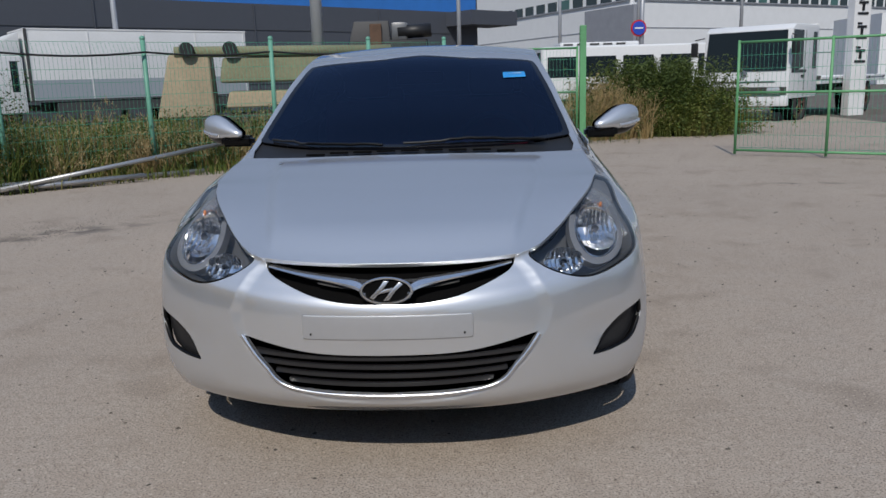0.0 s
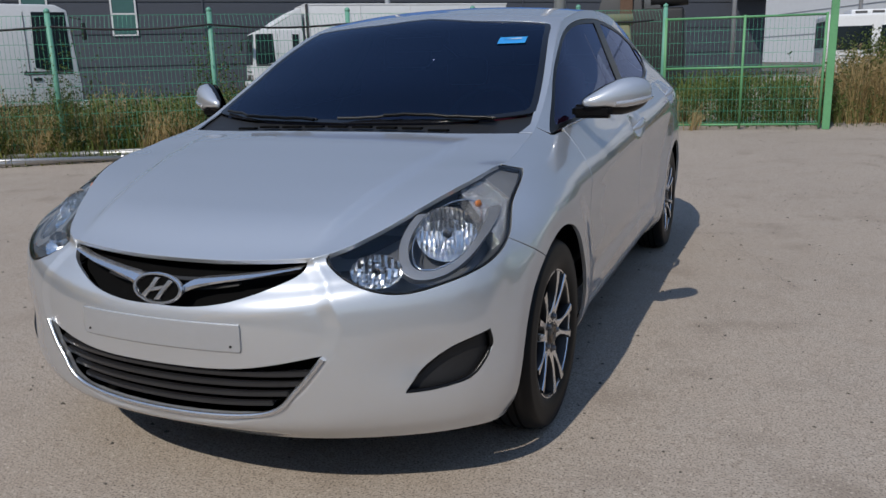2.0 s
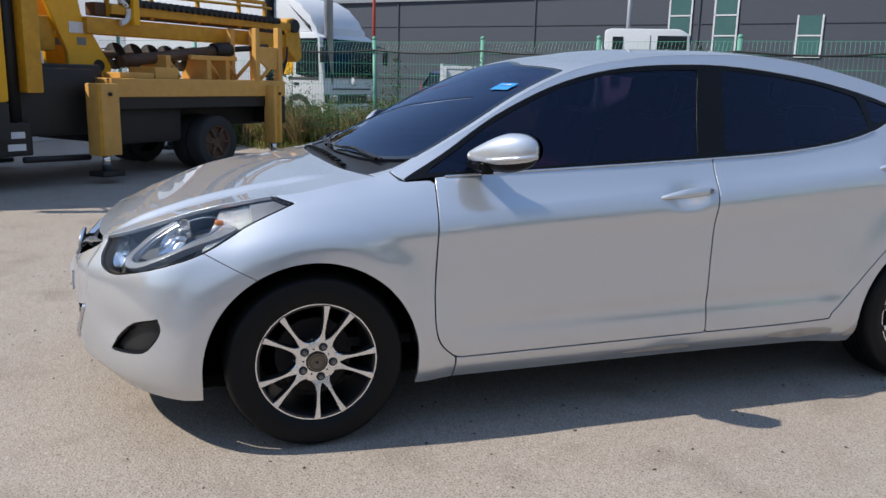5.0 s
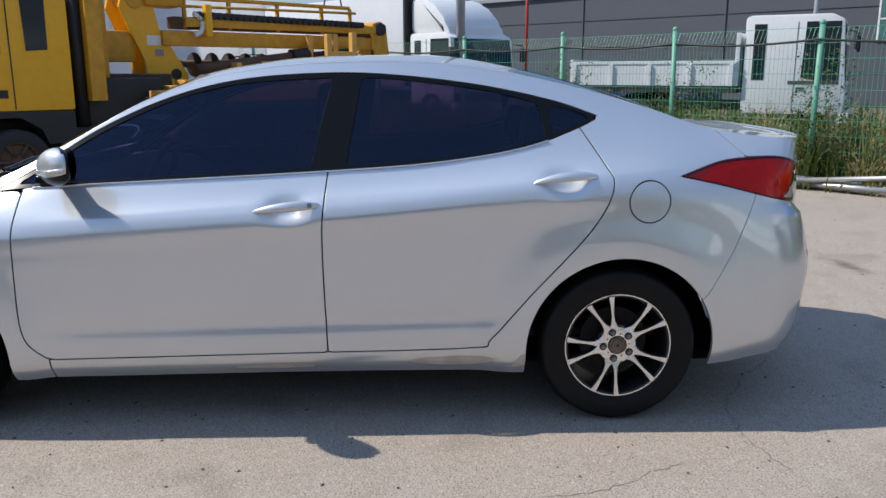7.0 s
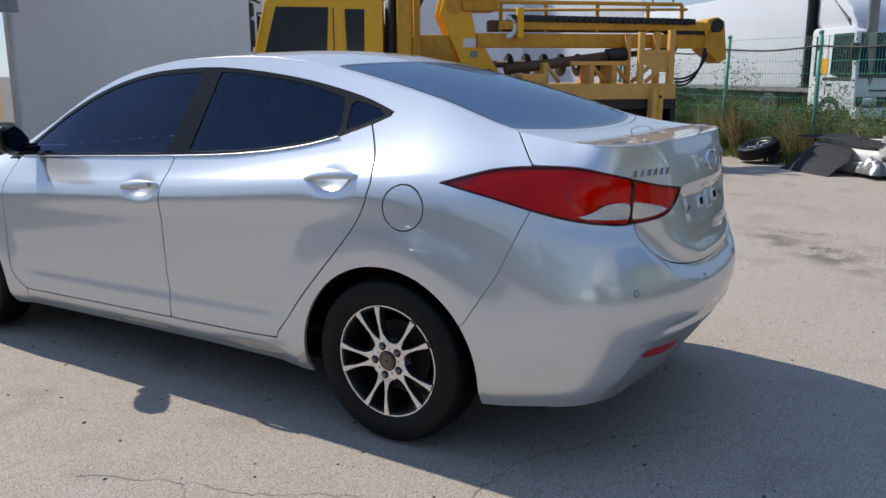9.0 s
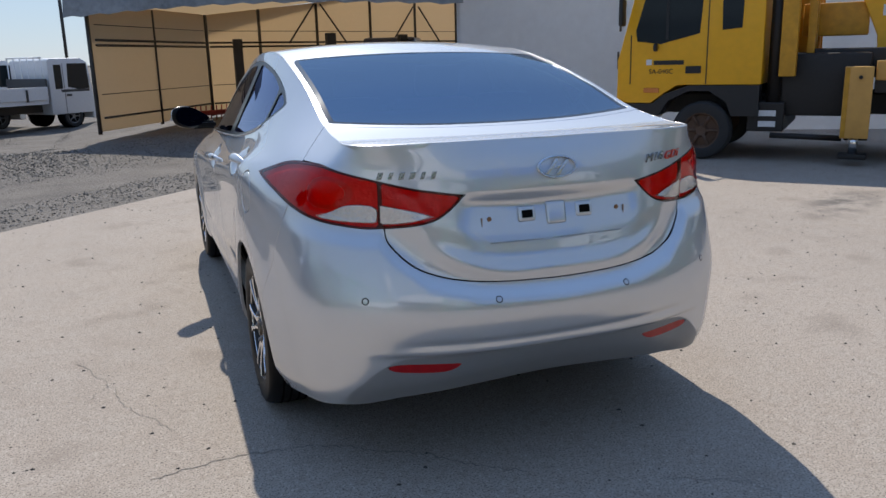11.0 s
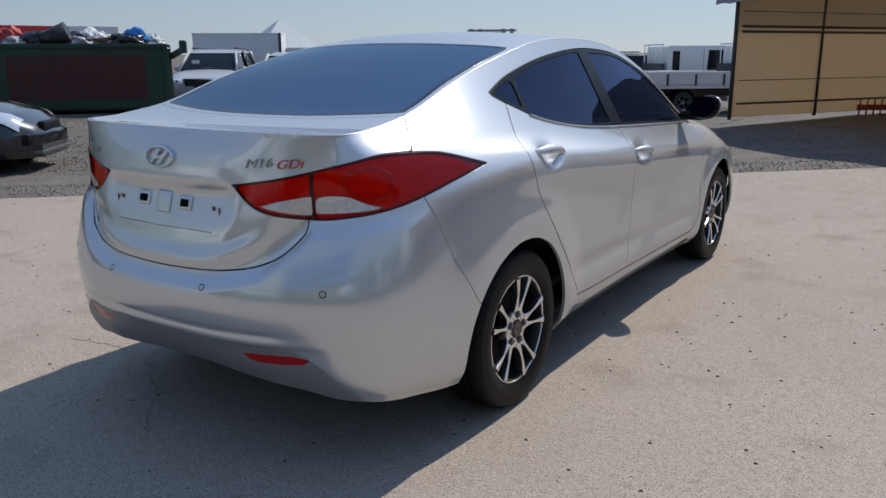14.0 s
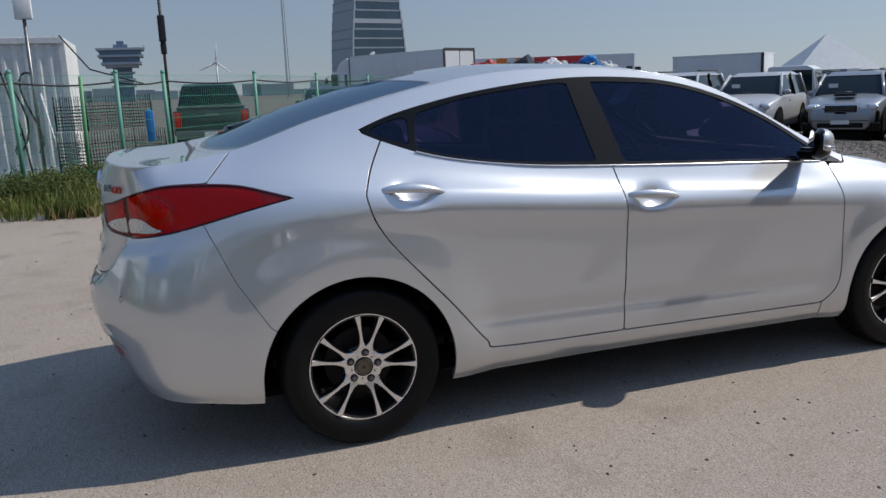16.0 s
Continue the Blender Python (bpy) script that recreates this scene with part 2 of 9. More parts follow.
# ---- building helpers ----
def part(name, bm, material, parent=None, label=""):
    """Links a bmesh as one mesh object, under a thing where one is given."""
    me = bpy.data.meshes.new(name)
    bm.to_mesh(me)
    bm.free()
    ob = new(name, me)
    me.materials.append(material)
    if parent is not None:
        ob.parent = parent
    if label:
        ob["label"] = label
    return ob


def thing(name, x=0, y=0, z=0, rz=0, label="", category="", group="", kind=""):
    """An Empty at the base of a thing."""
    ob = new(name)
    ob.matrix_basis = pose(x, y, z, 0, 0, rz)
    return tagged(ob, label, category, group, kind)


def smooth(bm, limit=0.6):
    for f in bm.faces:
        f.smooth = True
    for e in bm.edges:
        if len(e.link_faces) == 2 and e.calc_face_angle(0) > limit:
            e.smooth = False
    return bm


def box(sx, sy, sz, x=0, y=0, z=0, bevel=0.0, m=None, bm=None, segs=2):
    """A box on z, its middle at x, y; bevelled edges."""
    bm2 = bmesh.new()
    bmesh.ops.create_cube(bm2, size=1, matrix=Matrix.Translation((x, y, z + sz / 2)) @ Matrix.Diagonal((sx, sy, sz, 1)))
    if bevel:
        bmesh.ops.bevel(bm2, geom=bm2.edges[:], offset=bevel, segments=segs, affect="EDGES", profile=0.6)
    if m is not None:
        bm2.transform(m)
    return merge(bm, bm2)


def merge(bm, other):
    if bm is None:
        return other
    tmp = bpy.data.meshes.new("tmp")
    other.to_mesh(tmp)
    other.free()
    bm.from_mesh(tmp)
    bpy.data.meshes.remove(tmp)
    return bm


def rod(p, q, r, segs=8, bm=None, r2=None):
    """A round bar from p to q."""
    p, q = Vector(p), Vector(q)
    bm2 = bmesh.new()
    bmesh.ops.create_cone(bm2, cap_ends=True, segments=segs, radius1=r, radius2=r if r2 is None else r2, depth=(q - p).length)
    bm2.transform(Matrix.Translation((p + q) / 2) @ (q - p).to_track_quat("Z", "Y").to_matrix().to_4x4())
    for f in bm2.faces:
        f.smooth = len(f.verts) == 4
    return merge(bm, bm2)


def lathe(profile, segs=40, bm=None, axis="X"):
    """Turns (radius, along) pairs about an axis."""
    bm2 = bmesh.new()
    rings = []
    for r, a in profile:
        ring = []
        for i in range(segs):
            w = 2 * math.pi * i / segs
            ring.append(bm2.verts.new((a, r * math.cos(w), r * math.sin(w)) if axis == "X" else (r * math.cos(w), r * math.sin(w), a)))
        rings.append(ring)
    for a, b in zip(rings, rings[1:]):
        for i in range(segs):
            bm2.faces.new((a[i], a[(i + 1) % segs], b[(i + 1) % segs], b[i]))
    bmesh.ops.recalc_face_normals(bm2, faces=bm2.faces[:])
    return merge(bm, smooth(bm2))


def prism(outline, depth, bm=None, m=None, bevel=0.0):
    """A flat outline of (a, b) in the xz plane, made thick along y."""
    bm2 = bmesh.new()
    f = bm2.faces.new([bm2.verts.new((a, -depth / 2, b)) for a, b in outline])
    r = bmesh.ops.extrude_face_region(bm2, geom=[f])
    bmesh.ops.translate(bm2, vec=(0, depth, 0), verts=[v for v in r["geom"] if isinstance(v, bmesh.types.BMVert)])
    bmesh.ops.recalc_face_normals(bm2, faces=bm2.faces[:])
    if bevel:
        bmesh.ops.bevel(bm2, geom=bm2.edges[:], offset=bevel, segments=2, affect="EDGES", profile=0.6)
    if m is not None:
        bm2.transform(m)
    return merge(bm, bm2)


def hermite(keys, u):
    """Smooth curve through rows of (u, value, ...), at the values u."""
    k = np.array(keys, float)
    ku, kv = k[:, 0], k[:, 1:]
    d = np.diff(kv, axis=0) / np.diff(ku)[:, None]
    h = np.diff(ku)[:, None]
    t = np.zeros_like(kv)
    t[1:-1] = (d[:-1] * h[1:] + d[1:] * h[:-1]) / (h[1:] + h[:-1])
    t[0], t[-1] = d[0], d[-1]
    u = np.clip(np.asarray(u, float), ku[0], ku[-1])
    i = np.clip(np.searchsorted(ku, u, "right") - 1, 0, len(ku) - 2)
    w = ku[i + 1] - ku[i]
    s = ((u - ku[i]) / w)[:, None]
    w = w[:, None]
    return (2 * s**3 - 3 * s**2 + 1) * kv[i] + (s**3 - 2 * s**2 + s) * w * t[i] + (3 * s**2 - 2 * s**3) * kv[i + 1] + (s**3 - s**2) * w * t[i + 1]


def curve2(points, closed=True, steps=8):
    """A rounded outline through a few points; a point given twice stays a corner."""
    p = np.array(points, float)
    n = len(p)
    res = []
    for i in range(n if closed else n - 1):
        a, b, c, d = (p[(i + k) % n] if closed else p[min(max(i + k, 0), n - 1)] for k in (-1, 0, 1, 2))
        if np.allclose(b, c):
            continue
        for t in np.linspace(0, 1, steps, endpoint=False):
            m1, m2 = (c - a) / 2, (d - b) / 2
            res.append((2*t**3 - 3*t**2 + 1) * b + (t**3 - 2*t**2 + t) * m1 + (3*t**2 - 2*t**3) * c + (t**3 - t**2) * m2)
    return np.array(res)


def tube(points, r, material, name, parent, label="", segs=8, flat=1.0):
    """A round strip through points."""
    p = [Vector(q) for q in points]
    bm = bmesh.new()
    rings = []
    for i, q in enumerate(p):
        t = (p[min(i + 1, len(p) - 1)] - p[max(i - 1, 0)]).normalized()
        a = t.cross(Vector((0, 0, 1)) if abs(t.z) < .9 else Vector((1, 0, 0))).normalized()
        b = t.cross(a)
        rad = r(i / (len(p) - 1)) if callable(r) else r
        rings.append([bm.verts.new(q + (a * math.cos(w) * flat + b * math.sin(w)) * rad) for w in (2 * math.pi * k / segs for k in range(segs))])
    for a, b in zip(rings, rings[1:]):
        for k in range(segs):
            bm.faces.new((a[k], a[(k + 1) % segs], b[(k + 1) % segs], b[k]))
    bm.faces.new(rings[0])
    bm.faces.new(rings[-1])
    bmesh.ops.recalc_face_normals(bm, faces=bm.faces[:])
    return part(name, smooth(bm, 1.0), material, parent, label)


# ---- ground ----
GREEN = mat("green_fence_paint", (0.12, 0.32, 0.235), 0.5, vary=0.2)
GATE_GREEN = mat("green_gate_paint", (0.11, 0.31, 0.14), 0.5, vary=0.2)
def lot_z(x, y):
    """The gravel lot falls away a little towards the parked cars."""
    f = lambda a, b, v: (lambda t: t * t * (3 - 2 * t))(min(1, max(0, (v - a) / (b - a))))
    return -.035 - .40 * f(-9, -16, y) * f(.5, 3.5, x) * (1 - f(60, 110, -y)) * (1 - f(60, 110, x)) - .14 * f(6.2, 9.0, x - y) * f(3, 1, y) * f(-11, -6, y) * (1 - f(12.5, 15.5, x))


bm = bmesh.new()
ring = [-1500, -400, -120, -60, -30, -20] + [-18 + 1.5 * i for i in range(25)] + [22, 30, 45, 60, 120, 400, 1500]
ring_y = [-1500, -400, -120, -60, -45, -30, -24] + [-20 + 1.5 * i for i in range(16)] + [8, 15, 30, 60, 120, 400, 1500]
vs = {(i, j): bm.verts.new((x, y, lot_z(x, y))) for i, x in enumerate(ring) for j, y in enumerate(ring_y)}
for i in range(len(ring) - 1):
    for j in range(len(ring_y) - 1):
        bm.faces.new((vs[i, j], vs[i + 1, j], vs[i + 1, j + 1], vs[i, j + 1])).smooth = True
tagged(part("ground", bm, GRAVEL), "dark crushed gravel and dirt yard", "ground", kind="structure")

SLAB = [(-3.4, -8.9), (-1.0, -6.5), (2.1, -3.4), (4.3, -1.25), (6.5, 0.85), (8.3, 2.7), (8.7, 4.3), (9.5, 14), (9.0, 40), (1.0, 42), (-0.6, 10.6), (-2.0, 9.3), (-4.1, 7.55), (-6.0, 5.7), (-9.3, 3.0),
        (-11.3, 0.9), (-13.0, -1.0), (-14.5, -3.0), (-12, -5.0), (-4.2, -9.6)]
bm = bmesh.new()
top = bm.faces.new([bm.verts.new((x, y, 0)) for x, y in SLAB])
r = bmesh.ops.extrude_face_region(bm, geom=[top])
bmesh.ops.translate(bm, vec=(0, 0, -0.2), verts=[v for v in r["geom"] if isinstance(v, bmesh.types.BMVert)])
bmesh.ops.recalc_face_normals(bm, faces=bm.faces[:])
tagged(part("pavement", bm, CONCRETE), "worn pale concrete yard with dark specks", "pavement", kind="structure")


def strip_on_ground(points, width, name, material, label, z=0.0015):
    """A thin uneven strip laid on the concrete."""
    c = curve2(points, closed=False, steps=10)
    rnd = random.Random(len(points) + int(points[0][0] * 100))
    left, right, bm = [], [], bmesh.new()
    for i, p in enumerate(c):
        d = c[min(i + 1, len(c) - 1)] - c[max(i - 1, 0)]
        d /= max(np.linalg.norm(d), 1e-6)
        n = np.array((-d[1], d[0]))
        q = p + n * rnd.uniform(-.012, .012)
        w = width * rnd.uniform(.3, 1.0)
        left.append(bm.verts.new((*(q + n * w), z)))
        right.append(bm.verts.new((*(q - n * w), z)))
    for i in range(len(c) - 1):
        bm.faces.new((right[i], right[i + 1], left[i + 1], left[i]))
    return tagged(part(name, bm, material), label, "crack", kind="structure")


CRACK = mat("crack_dirt", (0.19, 0.165, 0.14), 0.95, vary=0.3)
strip_on_ground([(1.32, 1.80), (1.17, 1.76), (.99, 1.74), (.84, 1.76), (.70, 1.80), (.55, 1.90), (.40, 2.0), (.26, 2.15), (.12, 2.24)], .0042, "concrete_crack", CRACK, "thin dark crack in the concrete")
strip_on_ground([(.84, 1.76), (.80, 1.66), (.82, 1.55)], .003, "concrete_crack", CRACK, "thin dark crack in the concrete")
for run in ([(1.62, .52), (1.47, .85), (1.41, 1.1), (1.29, 1.32), (1.22, 1.45)], [(1.47, .85), (1.55, 1.02)], [(-.25, 2.45), (-.5, 2.6), (-.55, 2.85), (-.8, 3.05)], [(-2.3, -1.2), (-2.6, -.8), (-2.7, -.3)]):
    strip_on_ground(run, .0022, "concrete_crack", CRACK, "hairline crack in the worn concrete")

def pebbles(n, spread, size, name, material, label, seed, keep=lambda x, y: True):
    """Loose small stones, as one mesh."""
    rnd = random.Random(seed)
    verts, faces = [], []
    base = [(1, 0, 0), (-.5, .87, 0), (-.5, -.87, 0), (.1, .1, .7), (.6, .75, .3), (-.9, .1, .25)]
    tri = [(0, 4, 3), (4, 1, 3), (1, 5, 3), (5, 2, 3), (2, 0, 3), (0, 1, 4), (1, 2, 5)]
    while n:
        x, y = spread(rnd)
        if not keep(x, y):
            continue
        n -= 1
        s, a = size * rnd.uniform(.35, 1.0) ** 2 + size * .12, rnd.uniform(0, 6.28)
        k = len(verts)
        for bx, by, bz in base:
            verts.append((x + s * (bx * math.cos(a) - by * math.sin(a)), y + s * (bx * math.sin(a) + by * math.cos(a)) * .8, s * bz - .001 + (lot_z(x, y) + .035)))
        faces += [tuple(i + k for i in f) for f in tri]
    me = bpy.data.meshes.new(name)
    me.from_pydata(verts, [], faces)
    me.materials.append(material)
    return tagged(new(name, me), label, "gravel", kind="stuff")


STONE = mat("dark_grit", (0.075, 0.064, 0.053), 0.9, vary=0.4)
in_slab = lambda x, y: y > x - 5.4 and x < 8 and y < 9.5 and y > -.9 * x - 9 and (x > -4 or y < x * .95 + 10.5)
pebbles(5200, lambda r: (r.uniform(-8, 8), r.uniform(-8, 9)), .010, "loose_grit", STONE, "scattered dark grit on the concrete", 11, in_slab)
pebbles(2600, lambda r: r.choice(((-4.2 + r.gauss(0, .07), 1.98 + r.gauss(0, .30)), (-3.5 + r.gauss(0, .09), 2.45 + r.gauss(0, .34)), (-3.8 + r.gauss(0, .30), 2.3 + r.gauss(0, .5)))), .006, "loose_grit", STONE, "dark grit gathered on the oily patch", 12)
PALE = mat("grey_stones", (0.20, 0.178, 0.150), 0.9, vary=0.4)
for me_seed, n, m_, s_ in ((21, 16000, STONE, .016), (22, 22000, PALE, .017)):
    ob = pebbles(n, lambda r: (r.uniform(-3, 16), r.uniform(-14, 4)), s_, "gravel_stones", m_, "crushed stones of the gravel lot", me_seed, lambda x, y: x - 13.5 < y < x - 5.75)
    ob.location.z = -.035
for me_seed, n, m_, s_ in ((23, 22000, STONE, .026), (24, 26000, PALE, .028)):
    ob = pebbles(n, lambda r: (r.uniform(2, 20), r.uniform(-20, 2)), s_, "gravel_stones", m_, "coarse crushed stones of the gravel lot", me_seed, lambda x, y: x - 27 < y < x - 10)
    ob.location.z = -.035

# ---- wire fences, gate, weeds ----
WIRE = mat("green_wire", (0.06, 0.30, 0.19), 0.5, vary=0.2)
CABLE = mat("black_cable", (0.01, 0.01, 0.01), 0.6)


def wire_panel(a, b, h0, h1, parent, material, step=.055, rows=.2, r=.0022, crimp=True, name="mesh_panel"):
    """Welded wire between two posts: upright wires and paired cross wires."""
    a, b = Vector((*a, 0)), Vector((*b, 0))
    L = (b - a).length
    t = (b - a) / L
    nrm = Vector((-t.y, t.x, 0))
    verts, faces = [], []

    def bar(p, q, rr):
        k = len(verts)
        side = (q - p).cross(nrm).normalized()
        for c in (p, q):
            for u, w in ((1, 0), (-.5, .87), (-.5, -.87)):
                verts.append(tuple(c + nrm * u * rr + side * w * rr))
        faces.extend([(k, k + 1, k + 4, k + 3), (k + 1, k + 2, k + 5, k + 4), (k + 2, k, k + 3, k + 5)])

    n = max(int(L / step), 2)
    for i in range(n + 1):
        p = a + t * (L * i / n)
        if crimp:
            bar(p + Vector((0, 0, h0)), p + Vector((0, 0, h1 - .16)), r)
            bar(p + Vector((0, 0, h1 - .16)), p + nrm * .09 + Vector((0, 0, h1)), r)
        else:
            bar(p + Vector((0, 0, h0)), p + Vector((0, 0, h1)), r)
    k = int((h1 - h0) / rows)
    for j in range(k + 1):
        z = h0 + .02 + (h1 - h0 - .2) * j / k
        bar(a + Vector((0, 0, z)), b + Vector((0, 0, z)), r * 1.4)
    if crimp:
        bar(a + nrm * .09 + Vector((0, 0, h1)), b + nrm * .09 + Vector((0, 0, h1)), r * 1.4)
    me = bpy.data.meshes.new(name)
    me.from_pydata(verts, [], faces)
    me.materials.append(material)
    ob = new(name, me)
    ob.parent = parent
    return ob


def fence(points, h, label, lean=.0, post=GREEN, top=None, seed=1):
    rnd = random.Random(seed)
    f = thing("fence", label=label, category="fence")
    for (x, y) in points:
        dx, dy = rnd.uniform(-lean, lean), rnd.uniform(-lean, lean)
        p = rod((x, y, -.05), (x + dx, y + dy, h + .05), .034, 14)
        ob = part("post", p, post, f)
        cap = bmesh.new()
        bmesh.ops.create_uvsphere(cap, u_segments=12, v_segments=6, radius=.04)
        cap.transform(Matrix.Translation((x + dx, y + dy, h + .05)))
        part("post_cap", smooth(cap), post, ob)
    for a, b in zip(points, points[1:]):
        wire_panel(a, b, .05, h, f, WIRE)
    return f


FENCE_W = [(-15.0, -4.3), (-13.9, -2.9), (-12.6, -1.5), (-11.2, -0.15), (-10.2, 1.4), (-8.8, 2.8), (-7.35, 4.1), (-5.75, 5.3), (-4.4, 6.7), (-2.9, 7.8), (-1.5, 8.8), (-0.35, 9.6)]
fence(FENCE_W, 1.88, "green welded wire fence on round green posts", .03)
FENCE_E = [(7.6, 5.6), (9.0, 3.8), (10.3, 2.5), (11.1, 1.75), (13.2, 0.0), (16.5, -1.9), (19.6, -4.0), (22.5, -6), (26, -8.5), (30, -11)]
fence(FENCE_E, 1.72, "green wire fence before the next yard", .02, seed=3)
tagged(part("painted_post", rod((9.75, 3.0, 0), (9.6, 2.95, 1.7), .03, 12), GATE_GREEN), "bright green leaning fence post", "post")
# slack black cables along the fences
for pts, z in ((FENCE_W, 1.74), (FENCE_E, 1.62)):
    run = []
    for a, b in zip(pts, pts[1:]):
        for t in np.linspace(0, 1, 7, endpoint=False):
            run.append((a[0] + (b[0] - a[0]) * t + .03, a[1] + (b[1] - a[1]) * t - .03, z - .05 * math.sin(t * math.pi)))
    tagged(tube(run, .014, CABLE, "fence_cable", None), "black cable tied along the wire fence", "cable")


def gate_leaf(a, b, h, label):
    g = thing("gate", label=label, category="gate", group="gate leaves")
    a3, b3 = Vector((*a, 0)), Vector((*b, 0))
    mid = (a3 + b3) / 2
    up = lambda p, z: p + Vector((0, 0, z))
    for p in (a3, mid, b3):
        part("gate_post", rod(up(p, .02), up(p, h), .021, 10), GATE_GREEN, g)
    for z in (.08, h * .55, h - .03):
        part("gate_rail", rod(up(a3, z), up(b3, z), .018, 10), GATE_GREEN, g)
    wire_panel(a, b, .1, h - .04, g, WIRE, .06, .2, .002, False)
    return g


gate_leaf((-0.3, 9.55), (2.0, 9.93), 1.75, "open green wire gate leaf beside the drive")
gate_leaf((4.10, 7.67), (6.2, 6.26), 1.68, "green wire gate leaf standing open")
gate_leaf((6.25, 6.23), (8.3, 4.9), 1.68, "green wire gate leaf standing open")
gp = box(.11, .11, 2.1, 2.1, 9.95, 0, .008)
tagged(part("gate_post_main", gp, GATE_GREEN), "square bright green gate post", "post")



def foliage(name, tones, glow=0.3):
    """Leaf colour that differs from blade to blade, with light passing through."""
    m, n, l, b = nodes_of(name)
    b.inputs["Roughness"].default_value, b.inputs["Specular IOR Level"].default_value = 0.55, 0.3
    geo, ramp, tc, tex, add = n.new("ShaderNodeNewGeometry"), n.new("ShaderNodeValToRGB"), n.new("ShaderNodeTexCoord"), n.new("ShaderNodeTexNoise"), n.new("ShaderNodeMath")
    tex.inputs["Scale"].default_value = 1.1
    l.new(tc.outputs["Object"], tex.inputs["Vector"])
    add.operation = "MULTIPLY_ADD"
    add.inputs[1].default_value = 0.55
    half = n.new("ShaderNodeMath")
    half.operation = "MULTIPLY_ADD"
    half.inputs[1].default_value, half.inputs[2].default_value = 1.5, -0.52
    l.new(tex.outputs["Fac"], half.inputs[0])
    l.new(geo.outputs["Random Per Island"], add.inputs[0])
    l.new(half.outputs[0], add.inputs[2])
    l.new(add.outputs[0], ramp.inputs["Fac"])
    while len(ramp.color_ramp.elements) < len(tones):
        ramp.color_ramp.elements.new(0.5)
    for i, (e, c) in enumerate(zip(ramp.color_ramp.elements, tones)):
        e.position, e.color = i / (len(tones) - 1), (*c, 1)
    l.new(ramp.outputs["Color"], b.inputs["Base Color"])
    through_, mix_ = n.new("ShaderNodeBsdfTranslucent"), n.new("ShaderNodeMixShader")
    l.new(ramp.outputs["Color"], through_.inputs["Color"])
    mix_.inputs[0].default_value = glow
    l.new(b.outputs[0], mix_.inputs[1])
    l.new(through_.outputs[0], mix_.inputs[2])
    l.new(mix_.outputs[0], n["Material Output"].inputs["Surface"])
    return m


GRASS = [foliage("green_grass", ((0.06, 0.095, 0.02), (0.11, 0.15, 0.03), (0.17, 0.19, 0.05), (0.25, 0.22, 0.08))),
         foliage("straw_grass", ((0.15, 0.12, 0.05), (0.30, 0.22, 0.10), (0.42, 0.31, 0.15), (0.50, 0.40, 0.22))),
         foliage("olive_weed", ((0.04, 0.066, 0.015), (0.08, 0.115, 0.028), (0.14, 0.165, 0.045)))]


def grass(where, n, tall, name, material, label, seed, width=.009, lean=.35):
    """Bent blades, as one mesh."""
    rnd = random.Random(seed)
    verts, faces = [], []
    for _ in range(n):
        x, y = where(rnd)
        if noise.noise((x * .7, y * .7, seed * 3.1)) < rnd.uniform(-.75, .25):
            continue
        h = tall * rnd.uniform(.45, 1.0) * (.75 + .5 * noise.noise((x * .8, y * .8, seed)))
        a, b = rnd.uniform(0, 6.28), rnd.uniform(0, 6.28)
        w = width * rnd.uniform(.6, 1.3)
        dx, dy = math.cos(a) * w, math.sin(a) * w
        l = h * lean * rnd.uniform(.3, 1.2)
        lx, ly = math.cos(b) * l, math.sin(b) * l
        k = len(verts)
        verts += [(x - dx, y - dy, -.03), (x + dx, y + dy, -.03), (x + lx * .3 + dx * .8, y + ly * .3 + dy * .8, h * .6), (x + lx * .3 - dx * .8, y + ly * .3 - dy * .8, h * .6), (x + lx, y + ly, h)]
        faces += [(k, k + 1, k + 2, k + 3), (k + 3, k + 2, k + 4)]
    me = bpy.data.meshes.new(name)
    me.from_pydata(verts, [], faces)
    me.materials.append(material)
    return tagged(new(name, me), label, "weeds", kind="stuff")


